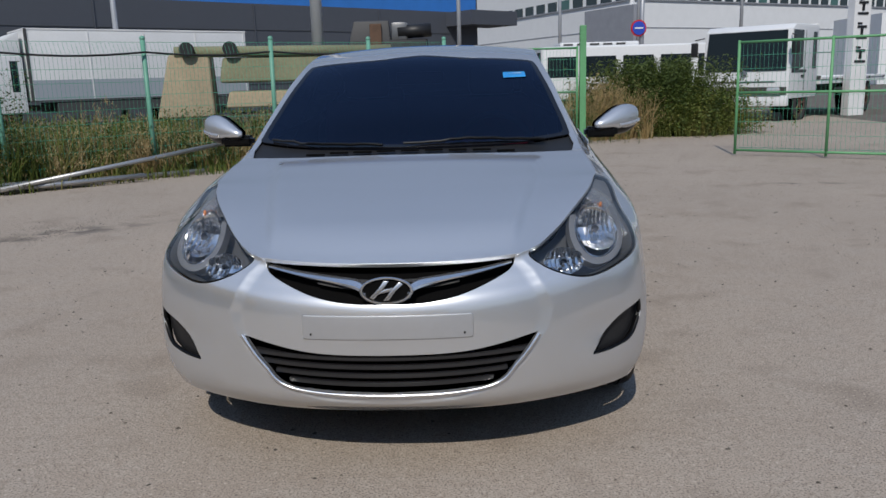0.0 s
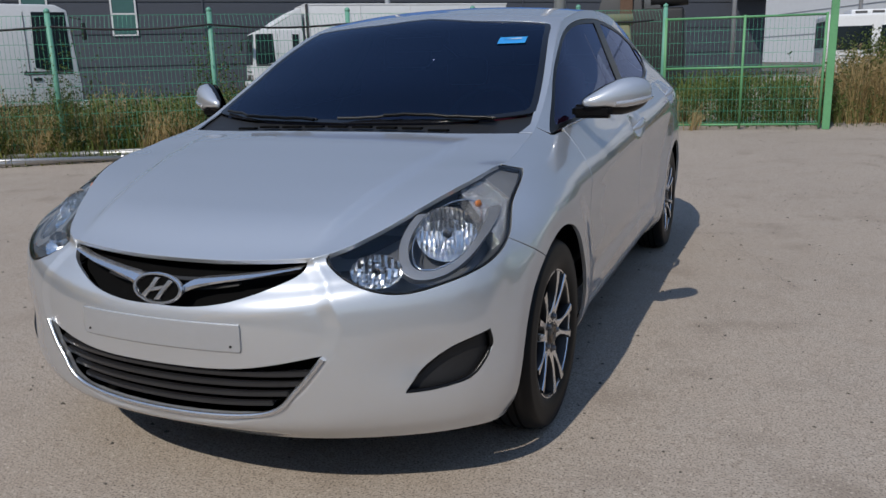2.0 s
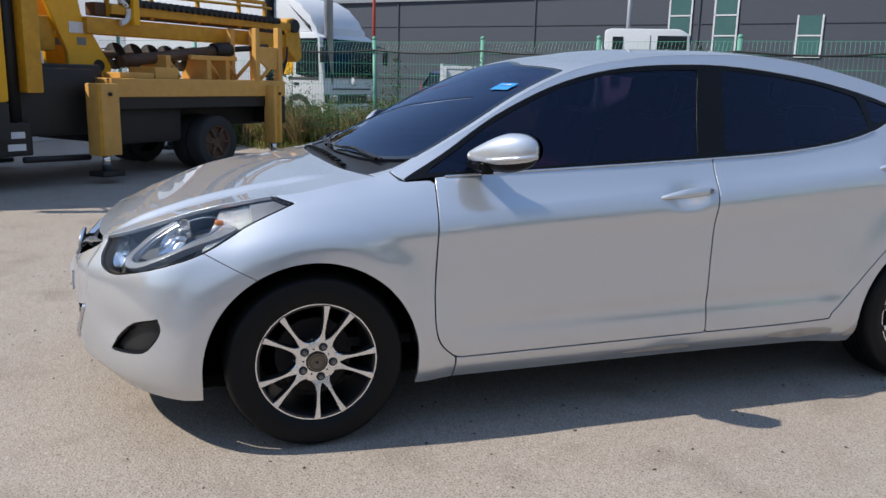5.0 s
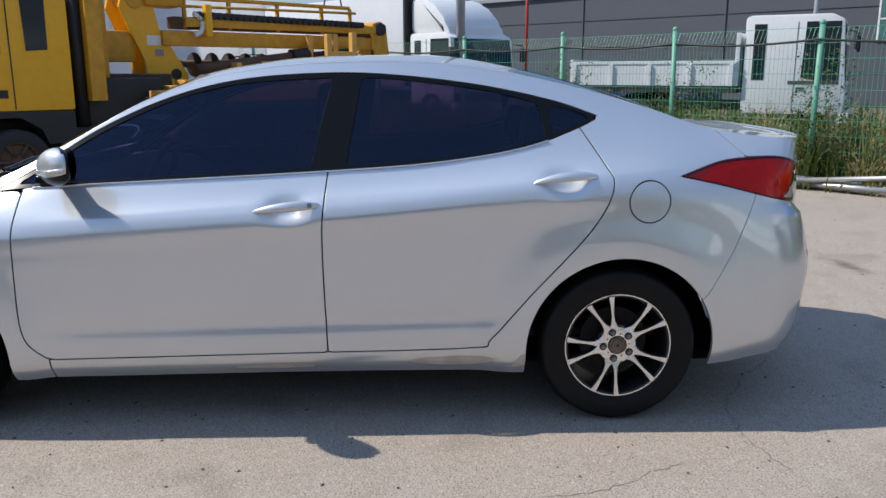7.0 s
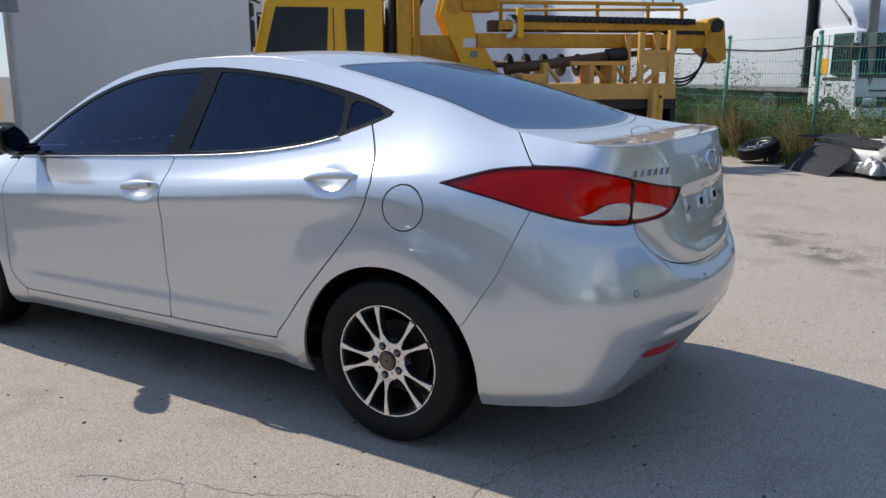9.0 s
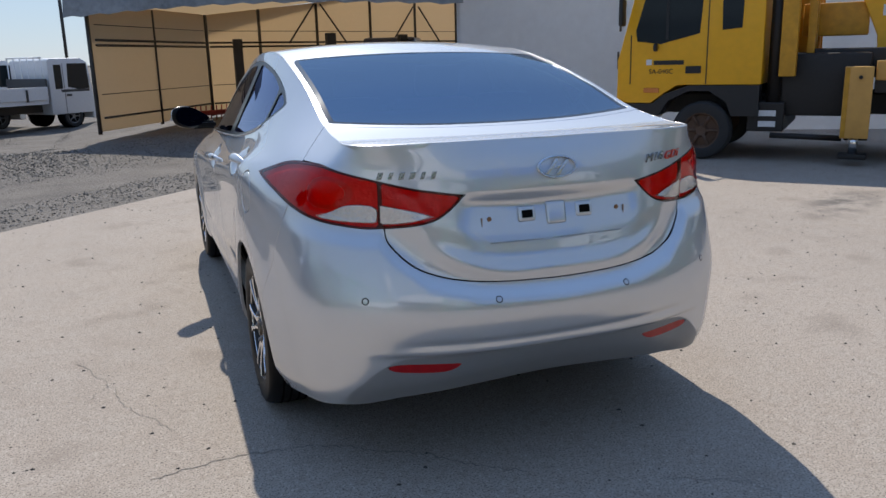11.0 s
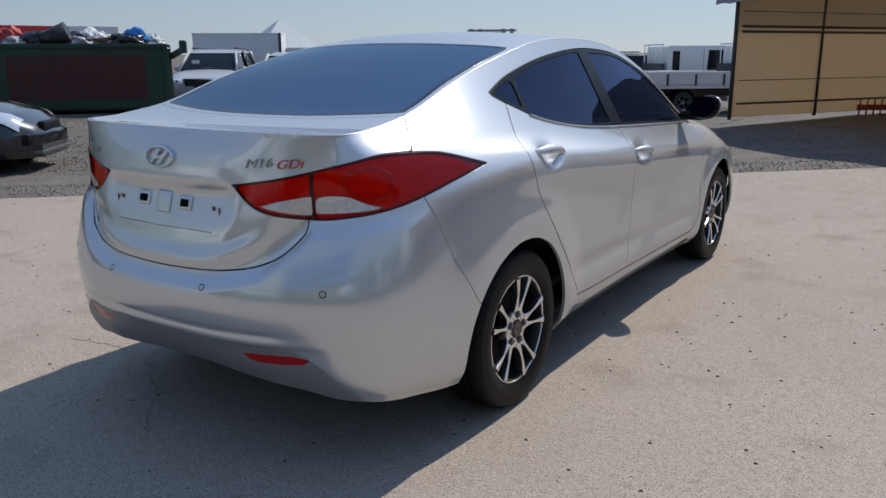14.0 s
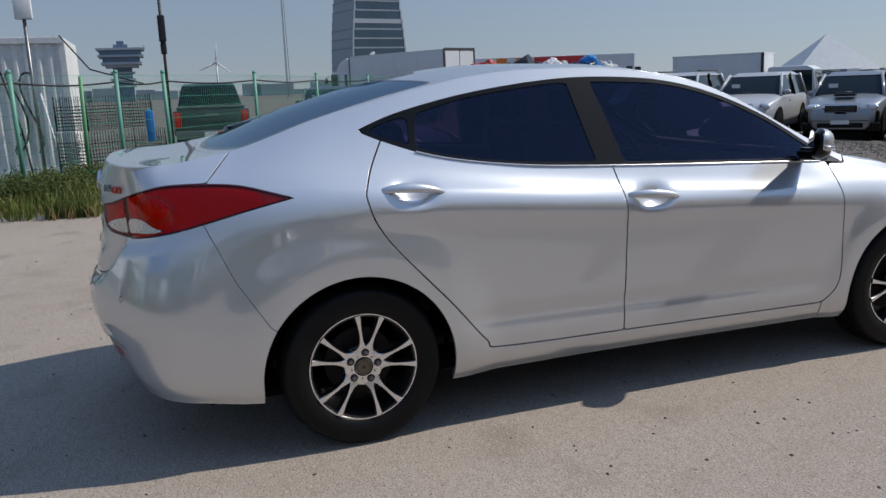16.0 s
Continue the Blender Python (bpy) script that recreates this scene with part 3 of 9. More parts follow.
def tussocks(where, n, tall, name, material, label, seed, blades=30, heads=0.0, width=.007):
    """Clumps of arching blades, some with feathery heads, as one mesh."""
    rnd = random.Random(seed)
    verts, faces = [], []
    for _ in range(n):
        x, y = where(rnd)
        top = tall * rnd.uniform(.45, 1.1) * (.8 + .5 * noise.noise((x * .6, y * .6, seed)))
        tilt, ta = rnd.uniform(0, .35), rnd.uniform(0, 6.28)
        for _ in range(int(blades * rnd.uniform(.5, 1.3))):
            a, h = rnd.uniform(0, 6.28), top * rnd.uniform(.5, 1.0)
            out = h * (rnd.uniform(.08, .75) ** 1.3)
            ox, oy = math.cos(a) * out + math.cos(ta) * tilt * h, math.sin(a) * out + math.sin(ta) * tilt * h
            bx, by = x + rnd.gauss(0, .06), y + rnd.gauss(0, .06)
            w, wa = width * rnd.uniform(.6, 1.4), rnd.uniform(0, 3.14)
            dx, dy = math.cos(wa) * w, math.sin(wa) * w
            droop = out * rnd.uniform(.2, .9)
            k = len(verts)
            for t, q in ((0, 1), (.4, 1), (.75, .7)):
                px, py, pz = bx + ox * t ** 1.7, by + oy * t ** 1.7, h * t - droop * t ** 3 - .03
                verts += [(px - dx * q, py - dy * q, pz), (px + dx * q, py + dy * q, pz)]
            tip = (bx + ox, by + oy, max(.02, h - droop - .03))
            verts.append(tip)
            faces += [(k, k + 1, k + 3, k + 2), (k + 2, k + 3, k + 5, k + 4), (k + 4, k + 5, k + 6)]
            if rnd.random() < heads:
                k = len(verts)
                for _ in range(5):
                    ex, ey, ez = rnd.uniform(-.03, .03), rnd.uniform(-.03, .03), rnd.uniform(-.10, .05)
                    k = len(verts)
                    verts += [(tip[0] + ex, tip[1] + ey, tip[2] + ez), (tip[0] + ex * 1.6 + .008, tip[1] + ey * 1.6, tip[2] + ez + .02), (tip[0] + ex * 2.2, tip[1] + ey * 2.2, tip[2] + ez + .045)]
                    faces.append((k, k + 1, k + 2))
    me = bpy.data.meshes.new(name)
    me.from_pydata(verts, [], faces)
    me.materials.append(material)
    return tagged(new(name, me), label, "weeds", kind="stuff")


def leafy(where, n, tall, name, material, label, seed, leaf=.035):
    """Stems with many small leaves, as one mesh."""
    rnd = random.Random(seed)
    verts, faces = [], []
    for _ in range(n):
        x, y, h = *where(rnd), tall * rnd.uniform(.4, 1.0)
        lx, ly = rnd.uniform(-.2, .2) * h, rnd.uniform(-.2, .2) * h
        k = len(verts)
        verts += [(x - .004, y, -.03), (x + .004, y, -.03), (x + lx, y + ly, h)]
        faces.append((k, k + 1, k + 2))
        for _ in range(26):
            t = rnd.uniform(.15, 1)
            c = Vector((x + lx * t + rnd.uniform(-.1, .1) * h * (1.1 - t), y + ly * t + rnd.uniform(-.1, .1) * h * (1.1 - t), h * t))
            d = Vector((rnd.uniform(-1, 1), rnd.uniform(-1, 1), rnd.uniform(-.3, .8))).normalized() * leaf * rnd.uniform(.6, 1.4)
            s = d.cross(Vector((rnd.uniform(-1, 1), rnd.uniform(-1, 1), 1))).normalized() * leaf * .35
            k = len(verts)
            verts += [tuple(c), tuple(c + d * .5 + s), tuple(c + d), tuple(c + d * .5 - s)]
            faces.append((k, k + 1, k + 2, k + 3))
    me = bpy.data.meshes.new(name)
    me.from_pydata(verts, [], faces)
    me.materials.append(material)
    return tagged(new(name, me), label, "weeds", kind="stuff")


def along(points, near_, far_):
    """Random places in a band beside a run of points."""
    seg = [(np.array(a), np.array(b)) for a, b in zip(points, points[1:])]

    def pick(r):
        a, b = r.choice(seg)
        d = b - a
        n = np.array((-d[1], d[0])) / np.linalg.norm(d)
        p = a + d * r.random() + n * (near_ + (far_ - near_) * r.random() ** 1.4)
        return float(p[0]), float(p[1])
    return pick


W_BAND = FENCE_W[1:]
grass(along(W_BAND, -.10, 3.0), 9000, .80, "tall_grass", GRASS[0], "tall green weeds along the wire fence", 1, lean=.7)
tussocks(along(W_BAND, .0, 2.6), 620, .95, "green_tussocks", GRASS[0], "arching clumps of green grass behind the fence", 51, 34)
tussocks(along(W_BAND, -.05, 2.8), 900, 1.12, "dry_tussocks", GRASS[1], "dry straw-coloured grass clumps with feathery heads", 52, 30, heads=.6)
leafy(along(W_BAND, -.05, 2.6), 3600, .95, "leafy_weeds", GRASS[2], "dark leafy weeds behind the fence", 3)
leafy(along(W_BAND, .05, 2.2), 1900, .85, "leafy_weeds", GRASS[0], "green leafy weeds behind the fence", 33, leaf=.045)
rnd = random.Random(77)
CLIMB = [p for p in FENCE_W[1:8] for _ in range(2)]
leafy(lambda r: (lambda p: (p[0] + r.gauss(-.1, .16), p[1] + r.gauss(.12, .16)))(r.choice(CLIMB)), 420, 1.75, "climbing_weeds", GRASS[2], "tall leafy weeds climbing at the fence posts", 34, leaf=.04)
grass(along(W_BAND, -.45, .1), 3500, .3, "low_grass", GRASS[0], "low grass at the foot of the fence", 4)
grass(along([(-40, -4), (-20, 9), (2, 30)], -8, 3), 9000, .8, "far_grass", GRASS[0], "rough green field behind the fence", 5, width=.03)
# shrub clump beside the drive
blob = lambda r: (3.9 + 1.35 * r.gauss(0, .5), 12.5 + .8 * r.gauss(0, .5))
leafy(blob, 2600, 1.60, "bush", GRASS[2], "dense green bush beside the gateway", 6, leaf=.055)
leafy(lambda r: (4.5 + 1.0 * r.gauss(0, .5), 12.0 + .5 * r.gauss(0, .5)), 1300, .95, "bush", GRASS[0], "lower light green bush beside the gateway", 16, leaf=.05)
tussocks(lambda r: (2.75 + r.gauss(0, .42), 11.9 + r.gauss(0, .35)), 130, 1.35, "dry_clump", GRASS[1], "dry brown grass clump beside the gateway", 7, 40, heads=.5)
tussocks(blob, 90, .8, "bush_grass", GRASS[0], "green grass round the bush", 8, 30)
tussocks(lambda r: (-1.4 + r.gauss(0, .8), 10.3 + r.gauss(0, .5)), 150, .95, "dry_clump", GRASS[1], "dry grass clump by the fence end", 9, 34, heads=.5)
leafy(lambda r: (.9 + r.gauss(0, .9), 10.9 + r.gauss(0, .4)), 700, 1.0, "leafy_weeds", GRASS[2], "leafy weeds behind the gate leaf", 35)
# verge before the east fence
grass(along([(8.7, 4.6), (8.3, 3.0), (8.2, 2.4)], -1.8, .0), 2600, .42, "verge_grass", GRASS[0], "green verge grass by the concrete edge", 10)
leafy(along([(9.0, 5.0), (9.2, 3.0), (8.5, 2.2)], -1.6, .3), 900, .48, "verge_weeds", GRASS[2], "low leafy weeds on the verge", 12)
grass(along(FENCE_E[:6], -.5, .5), 3000, .6, "fence_grass", GRASS[0], "green grass along the east fence", 13)
grass(along([(8.7, 4.6), (8.3, 3.0), (8.2, 2.4)], -1.9, .0), 500, .34, "dry_verge_grass", GRASS[1], "dry yellow grass on the verge", 15, lean=.6)
# metal tubes and rubbish at the foot of the fence
TUBE = mat("galvanised_tube", (0.42, 0.42, 0.42), 0.4, 0.7, vary=0.2)
for p, q in (((-6.6, 4.9, .05), (-3.75, 6.85, .05)), ((-5.9, 4.75, .06), (-4.3, 6.05, .09)), ((-5.6, 4.85, .08), (-3.5, 7.3, .42)), ((-8.85, 2.25, .05), (-6.7, 4.1, .05)), ((-8.6, 2.55, .11), (-6.5, 4.2, .05)), ((-7.75, 3.55, .04), (-4.9, 5.65, .04)), ((-7.6, 3.58, .04), (-4.75, 5.72, .05)), ((-7.9, 3.58, .10), (-5.1, 5.62, .10)), ((-7.5, 3.75, .11), (-5.4, 5.45, .05))):
    tagged(part("metal_tube", rod(p, q, .032, 12), TUBE), "grey galvanised tube lying by the fence", "tube", group="tubes by the fence")
CLOTH = [mat("white_sheeting", (0.62, 0.6, 0.57), 0.7, vary=0.15), mat("black_rubber_sheet", (0.02, 0.02, 0.022), 0.7)]


def heap(name, x, y, z, sx, sy, sz, material, label, seed, rz=0):
    """A crumpled sheet or bag."""
    bm = bmesh.new()
    bmesh.ops.create_icosphere(bm, subdivisions=4, radius=1)
    for v in bm.verts:
        d = 1 + .10 * noise.noise(v.co * 9 + Vector((0, 0, seed))) + .45 * noise.noise(v.co * 1.7 + Vector((seed, 0, 0))) + .2 * noise.noise(v.co * 5 + Vector((0, seed, 0)))
        v.co = v.co * d
        v.co.z = max(v.co.z, -.35) + .35
    bm.transform(pose(x, y, z, 0, 0, rz) @ Matrix.Diagonal((sx, sy, sz, 1)))
    return tagged(part(name, smooth(bm, .3), material), label, "rubbish", group="rubbish heap")


def crumpled(name, x, y, z, sx, sy, sz, material, label, seed, rz=0, tilt=0):
    """A sheet lying in folds, with a ragged edge and thickness."""
    bm = bmesh.new()
    n = 26
    vs_ = {}
    for i in range(n + 1):
        for j in range(n + 1):
            u, v = 2 * i / n - 1, 2 * j / n - 1
            edge = 1 + .22 * noise.noise((u * 1.3 + seed, v * 1.3, seed))
            fold = .25 + .5 * abs(noise.noise((u * 1.3 + v * .5 + seed, v * 1.1, 0))) - .35 * abs(noise.noise((u * 2.6 + seed, v * 2.2 - u * 1.5, seed))) + .10 * noise.noise((u * 7, v * 7, seed))
            hump = max(0, 1 - u * u) ** .6 * max(0, 1 - v * v) ** .6
            vs_[i, j] = bm.verts.new((u * edge * sx, v * edge * sy, sz * (hump * (.35 + fold)) + .012))
    for i in range(n):
        for j in range(n):
            bm.faces.new((vs_[i, j], vs_[i + 1, j], vs_[i + 1, j + 1], vs_[i, j + 1]))
    bmesh.ops.solidify(bm, geom=bm.faces[:], thickness=.006)
    bm.transform(pose(x, y, z, tilt, 0, rz))
    return tagged(part(name, smooth(bm, .5), material), label, "rubbish", group="rubbish heap")


MAT = mat("grey_black_rubber_mat", (0.045, 0.045, 0.05), 0.75, vary=0.25)
beside = lambda a, b, z: (-9.29 + .70 * a + .71 * b, 2.06 + .71 * a - .70 * b, z)
rnd = random.Random(5)
for k, (b, z, r) in enumerate(((-.16, .10, .095), (.05, .10, .10), (.24, .09, .085), (-.08, .27, .09), (.12, .27, .09), (.0, .40, .07))):
    a0, a1 = -.78 + rnd.uniform(-.06, .12), .62 + rnd.uniform(-.1, .14)
    pts = [beside(a0 + (a1 - a0) * t, b + .03 * math.sin(t * 5 + k), z + .02 * math.sin(t * 4 + 2 * k)) for t in np.linspace(0, 1, 12)]
    ro = tube(pts, r, CLOTH[0], "rolled_sheeting", None, segs=14, flat=.85)
    tagged(ro, "roll of dirty white sheeting lying by the fence", "roll", "rolls of sheeting")
crumpled("rubber_mat", *beside(-.12, -.02, .44), .82, .24, .07, MAT, "grey-black rubber mat lying on the rolls", 7.7, 46, 4)
crumpled("rubber_mat", *beside(-.18, .46, .15), .52, .34, .05, MAT, "grey-black rubber mat leaning on the rolls", 2.2, 42, 34)
crumpled("white_sheet", *beside(.66, -.02, .32), .20, .20, .30, CLOTH[0], "crumpled white plastic on the end of the rolls", 6.4, 20, 15)
crumpled("grey_sheet", *beside(.62, .22, .05), .28, .20, .26, TUBE, "crumpled grey foil beside the rolls", 9.1, 30)
crumpled("white_sheet", *beside(1.05, .02, .20), .21, .20, .12, CLOTH[0], "white plastic bag standing by the fence", 4.1, 30, 68)
tagged(part("brick_block", box(.24, .1, .08, *beside(.12, .52, 0), .008), mat("old_red_brick", (0.16, 0.07, 0.05), .9, vary=.3)), "old red brick lying by the rubbish", "brick")
spare = thing("spare_wheel", -9.95, .70, .02, 45, "spare wheel with alloy rim leaning on a block", "wheel")
t_ = lathe([(.19, .04), (.2, .02), (.25, 0), (.3, .02), (.315, .06), (.315, .14), (.3, .18), (.25, .2), (.2, .18), (.19, .16), (.19, .04)], 40, axis="Z")
lean_ = pose(0, 0, .10, 20, 0, 0)
t_.transform(lean_)
part("tyre", t_, RUBBER, spare)
rim_s = lathe([(0, .13), (.05, .14), (.06, .125), (.17, .13), (.175, .155), (.19, .165)], 32, axis="Z")
rim_s.transform(lean_)
part("rim", rim_s, WHEEL_BLACK, spare)
for k in range(5):
    sp_ = box(.13, .035, .02, .11, 0, .135, .006)
    sp_.transform(lean_ @ pose(0, 0, 0, 0, 0, 72 * k))
    part("spoke", sp_, ALLOY, spare)
tagged(part("timber_block", box(.4, .14, .18, -10.08, .9, -.02, .01, m=None), CLOTH[1]), "dark block under the spare wheel", "block")

# ---- halls, shed, tent wall, poles, far skyline ----
def wall_slab(a, b, z0, z1, thick, name, material, parent, label=""):
    a, b = Vector((*a, 0)), Vector((*b, 0))
    L = (b - a).length
    bm = box(L, thick, z1 - z0, 0, 0, z0)
    bm.transform(Matrix.Translation((a + b) / 2) @ Euler((0, 0, math.atan2(b.y - a.y, b.x - a.x))).to_matrix().to_4x4())
    return part(name, bm, material, parent, label)


BLUE = mat("blue_cladding", (0.03, 0.17, 0.52), 0.5)
PALEWALL = mat("pale_cladding", (0.70, 0.71, 0.72), 0.6, vary=0.05)
MIDGREY = mat("mid_grey_cladding", (0.26, 0.27, 0.3), 0.6)
WINDOWGLASS = mat("dark_window", (0.03, 0.045, 0.05), 0.1)
TEALGLASS = mat("teal_window", (0.06, 0.14, 0.13), 0.12)
FRAME = mat("white_frame", (0.7, 0.7, 0.7), 0.5)
hall = thing("warehouse", label="long dark grey clad warehouse with a blue upper band", category="building")
A_, B_ = np.array((-46.0, 2.0)), np.array((0.0, 46.0))
wall_slab(A_, B_, 0, 5.15, .4, "wall", GREYWALL, hall)
u = (B_ - A_) / np.linalg.norm(B_ - A_)
nn = np.array((-u[1], u[0]))
wall_slab(A_ + u * 38 + nn * .1, B_ + nn * .1, 5.15, 9.5, .4, "upper_wall", BLUE, hall, "blue upper cladding")
wall_slab(B_ - u * 2.5 - nn * 1.2, B_ + u * 1.2 - nn * 1.2, 4.3, 5.1, 2.4, "canopy", GREYWALL, hall, "dark canopy")
wall_slab(A_ + nn * 9, A_, 0, 5.1, .4, "end_wall", GREYWALL, hall)
wall_slab(B_ + nn * 9, B_, 0, 9, .4, "end_wall", GREYWALL, hall)
wall_slab(A_ - nn * .25, A_ + u * 38, 5.15, 5.3, .3, "eave", MIDGREY, hall)
for k in range(8):
    p = A_ + u * (3 + k * 7.6) - nn * .23
    wall_slab(p, p + u * .06, 0, 5.1, .05, "downpipe", GREYWALL, hall)
# shadow lines of the cladding joints, painted as thin darker strips
for z in (1.3, 2.6, 3.9):
    wall_slab(A_ - nn * .215, B_ - nn * .215, z, z + .03, .03, "cladding_joint", mat("joint_shadow", (0.06, 0.066, 0.075), 0.7), hall)
for p, n in (((-27.9, 19.3), 2), ((-26.5, 20.6), 2), ((-24.2, 23.0), 1)):
    p = np.array(p)
    p = A_ + u * ((p - A_) @ u) - nn * .22
    win_ = new("window")
    win_.parent = hall
    for j in range(n + 1):
        part("pane", box(.85, .05, .75, 0, 0, 2.6 + j * .85, m=Matrix.Translation((*p, 0)) @ Euler((0, 0, math.atan2(u[1], u[0]))).to_matrix().to_4x4()), TEALGLASS, win_)
        fr = box(1.0, .04, .06, 0, -.02, 2.53 + j * .85)
        for dx in (-.47, .47):
            box(.07, .04, .85, dx, -.02, 2.53 + j * .85, bm=fr)
        fr.transform(Matrix.Translation((*p, 0)) @ Euler((0, 0, math.atan2(u[1], u[0]))).to_matrix().to_4x4())
        part("frame", fr, FRAME, win_)

white_hall = thing("factory_hall", label="large pale clad hall with a strip of dark windows", category="building")
for a, b, n in (((-2.0, 108.0), (14.6, 74.0), 15), ((14.6, 74.0), (52.0, 98.6), 26)):
    a, b = np.array(a), np.array(b)
    wall_slab(a, b, 0, 16, .5, "wall", PALEWALL, white_hall)
    d = (b - a) / np.linalg.norm(b - a)
    nrm = np.array((d[1], -d[0]))
    L = np.linalg.norm(b - a)
    wall_slab(a + nrm * .3, b + nrm * .3, 8.0, 8.12, .2, "sill", MIDGREY, white_hall)
    for k in range(n):
        p = a + d * (L * (k + .12) / n) + nrm * .28
        q = a + d * (L * (k + .82) / n) + nrm * .28
        wall_slab(p, q, 8.15, 9.1, .1, "window", WINDOWGLASS if k % 7 != 3 else TEALGLASS, white_hall)
    for z in (3.0, 5.5, 11.5, 14):
        wall_slab(a + nrm * .26, b + nrm * .26, z, z + .08, .06, "cladding_joint", MIDGREY, white_hall)
wall_slab((11.3, 80.7), (14.9, 73.4), 0, 7.6, .7, "grey_panel", MIDGREY, white_hall, "mid grey corner cladding")
low = box(30, 8, 5, 44, 60, 0)
tagged(part("low_building", low, PALEWALL), "low pale building behind the trucks", "building")

# lamp poles and sign
POLE = mat("galvanised_pole", (0.4, 0.41, 0.43), 0.45, 0.4, vary=0.08)
def pole(x, y, r, h, label, arm=None):
    p = thing("street_lamp" if arm else "pole", x, y, -.03, 0, label, "pole")
    part("shaft", rod((0, 0, 0), (0, 0, h), r, 14, r2=r * .75), POLE, p)
    part("collar", rod((0, 0, 0), (0, 0, .25), r * 1.5, 12), POLE, p)
    if arm:
        part("arm", rod((0, 0, h - .3), (arm, 0, h + .1), r * .5, 8), POLE, p)
        part("lamp_head", box(.5, .18, .1, arm, 0, h + .05, .03), FRAME, p)


pole(-4.0, 17.1, .17, 9, "thick grey steel pole behind the fence")
pole(-16.2, 1.65, .12, 9, "grey steel pole behind the fence")
pole(-13.7, 26.6, .12, 8, "grey lamp pole before the warehouse", 1.0)
pole(-.6, 31, .1, 9, "thin grey lamp pole in the street", 1.0)
pole(4.2, 36, .09, 9, "thin grey lamp pole in the street")
pole(9.5, 44, .11, 12, "thin grey lamp pole in the street")
pole(16, 46, .11, 12, "thin grey lamp pole in the street")
pole(-22.5, 13.5, .09, 7, "thin white pole before the warehouse", .8)
tagged(part("red_pole", rod((-21.5, 4.0, 0), (-21.5, 4.0, 6), .05, 10), mat("red_pole_paint", (0.4, 0.05, 0.03), 0.5)), "thin red pole behind the fence", "pole")
sign = thing("road_sign", 7.1, 30.5, -.03, 11, "round blue and red no parking sign on a pole", "sign")
part("shaft", rod((0, 0, 0), (0, 0, 6.5), .09, 12), POLE, sign)
disc = lathe([(0, 0), (.34, 0), (.34, .03), (0, .03)], 32)
disc.transform(pose(-.2, -.12, 3.15, 0, 0, -90))
part("plate", disc, mat("sign_red", (0.5, 0.02, 0.03), 0.4), sign, "red rimmed plate")
disc = lathe([(0, 0), (.275, 0), (.275, .02), (0, .02)], 32)
disc.transform(pose(-.2, -.16, 3.15, 0, 0, -90))
part("face", disc, mat("sign_blue", (0.02, 0.06, 0.4), 0.4), sign, "blue face")
part("bar", box(.36, .012, .06, -.2, -.19, 3.12), FRAME, sign)
col = thing("sign_column", 10.4, 18.0, -.03, 20, "tall white sign column with black marks", "sign")
part("body", box(.54, .25, 5.2, 0, 0, 0, .01), FRAME, col)
for k in range(4):
    z = 1.35 + k * .62
    for a, b, w, h in ((0, .33, .30, .06), (0, .15, .08, .2), (0, .05, .34, .06), (-.08, .42, .14, .05)):
        part("mark", box(w, .02, h, a, -.135, z + b), BLACK, col)

# shed with cream tarpaulin and tent wall
U = np.array((-.86, .51))
V = np.array((-.51, -.86))
shed = thing("shed", label="open shed with translucent cream tarpaulin walls and steel posts", category="shed")
S0 = np.array((1.95, -13.0))
STEEL = mat("dark_steel", (0.06, 0.055, 0.05), 0.6, 0.3)
def at(a, b):
    return S0 + U * a + V * b


wall_slab(at(0, 0), at(0, 4.9), .05, 2.52, .03, "tarp_wall", TARP, shed, "sunlit cream tarpaulin")
CORNER, ALONG = at(0, 4.9), np.array((-.935, -.355))
def on_wall(d, out=0.0):
    """A place d metres along the second wall, a little inside it."""
    return CORNER + ALONG * d + np.array((-.355, .935)) * out


slope_top = bmesh.new()
front_ = [slope_top.verts.new((*on_wall(d), z)) for d, z in ((0, .05), (11.2, .05), (11.2, 3.78), (0, 2.50))]
back_ = [slope_top.verts.new((*on_wall(d, -.03), z)) for d, z in ((0, .05), (11.2, .05), (11.2, 3.78), (0, 2.50))]
slope_top.faces.new(front_)
slope_top.faces.new(back_[::-1])
for k in range(4):
    slope_top.faces.new((front_[k], back_[k], back_[(k + 1) % 4], front_[(k + 1) % 4]))
bmesh.ops.recalc_face_normals(slope_top, faces=slope_top.faces[:])
part("tarp_wall", slope_top, TARP, shed, "sunlit cream tarpaulin")
roof_bm = bmesh.new()
rv = [roof_bm.verts.new((*at(a, b), z)) for a, b, z in ((-.3, -.2, 2.50), (7.4, -.2, 3.85), (7.4, 13.3, 3.85), (-.3, 5.3, 2.50))]
roof_bm.faces.new(rv)
r = bmesh.ops.extrude_face_region(roof_bm, geom=roof_bm.faces[:])
bmesh.ops.translate(roof_bm, vec=(0, 0, .1), verts=[v for v in r["geom"] if isinstance(v, bmesh.types.BMVert)])
bmesh.ops.recalc_face_normals(roof_bm, faces=roof_bm.faces[:])
part("roof", roof_bm, TARP, shed, "cream tarpaulin roof")
val = bmesh.new()
rows_ = []
for i in range(41):
    t = i / 40
    p = at(-.3 + 7.7 * t, -.24)
    top_ = 2.52 + 1.36 * t
    rows_.append([val.verts.new((*p, top_ + .08)), val.verts.new((*(p - V * .05), 2.24 + .14 * math.sin(math.pi * t) + .02 * math.sin(i * 2.1)))])
for a, b in zip(rows_, rows_[1:]):
    val.faces.new((a[0], b[0], b[1], a[1]))
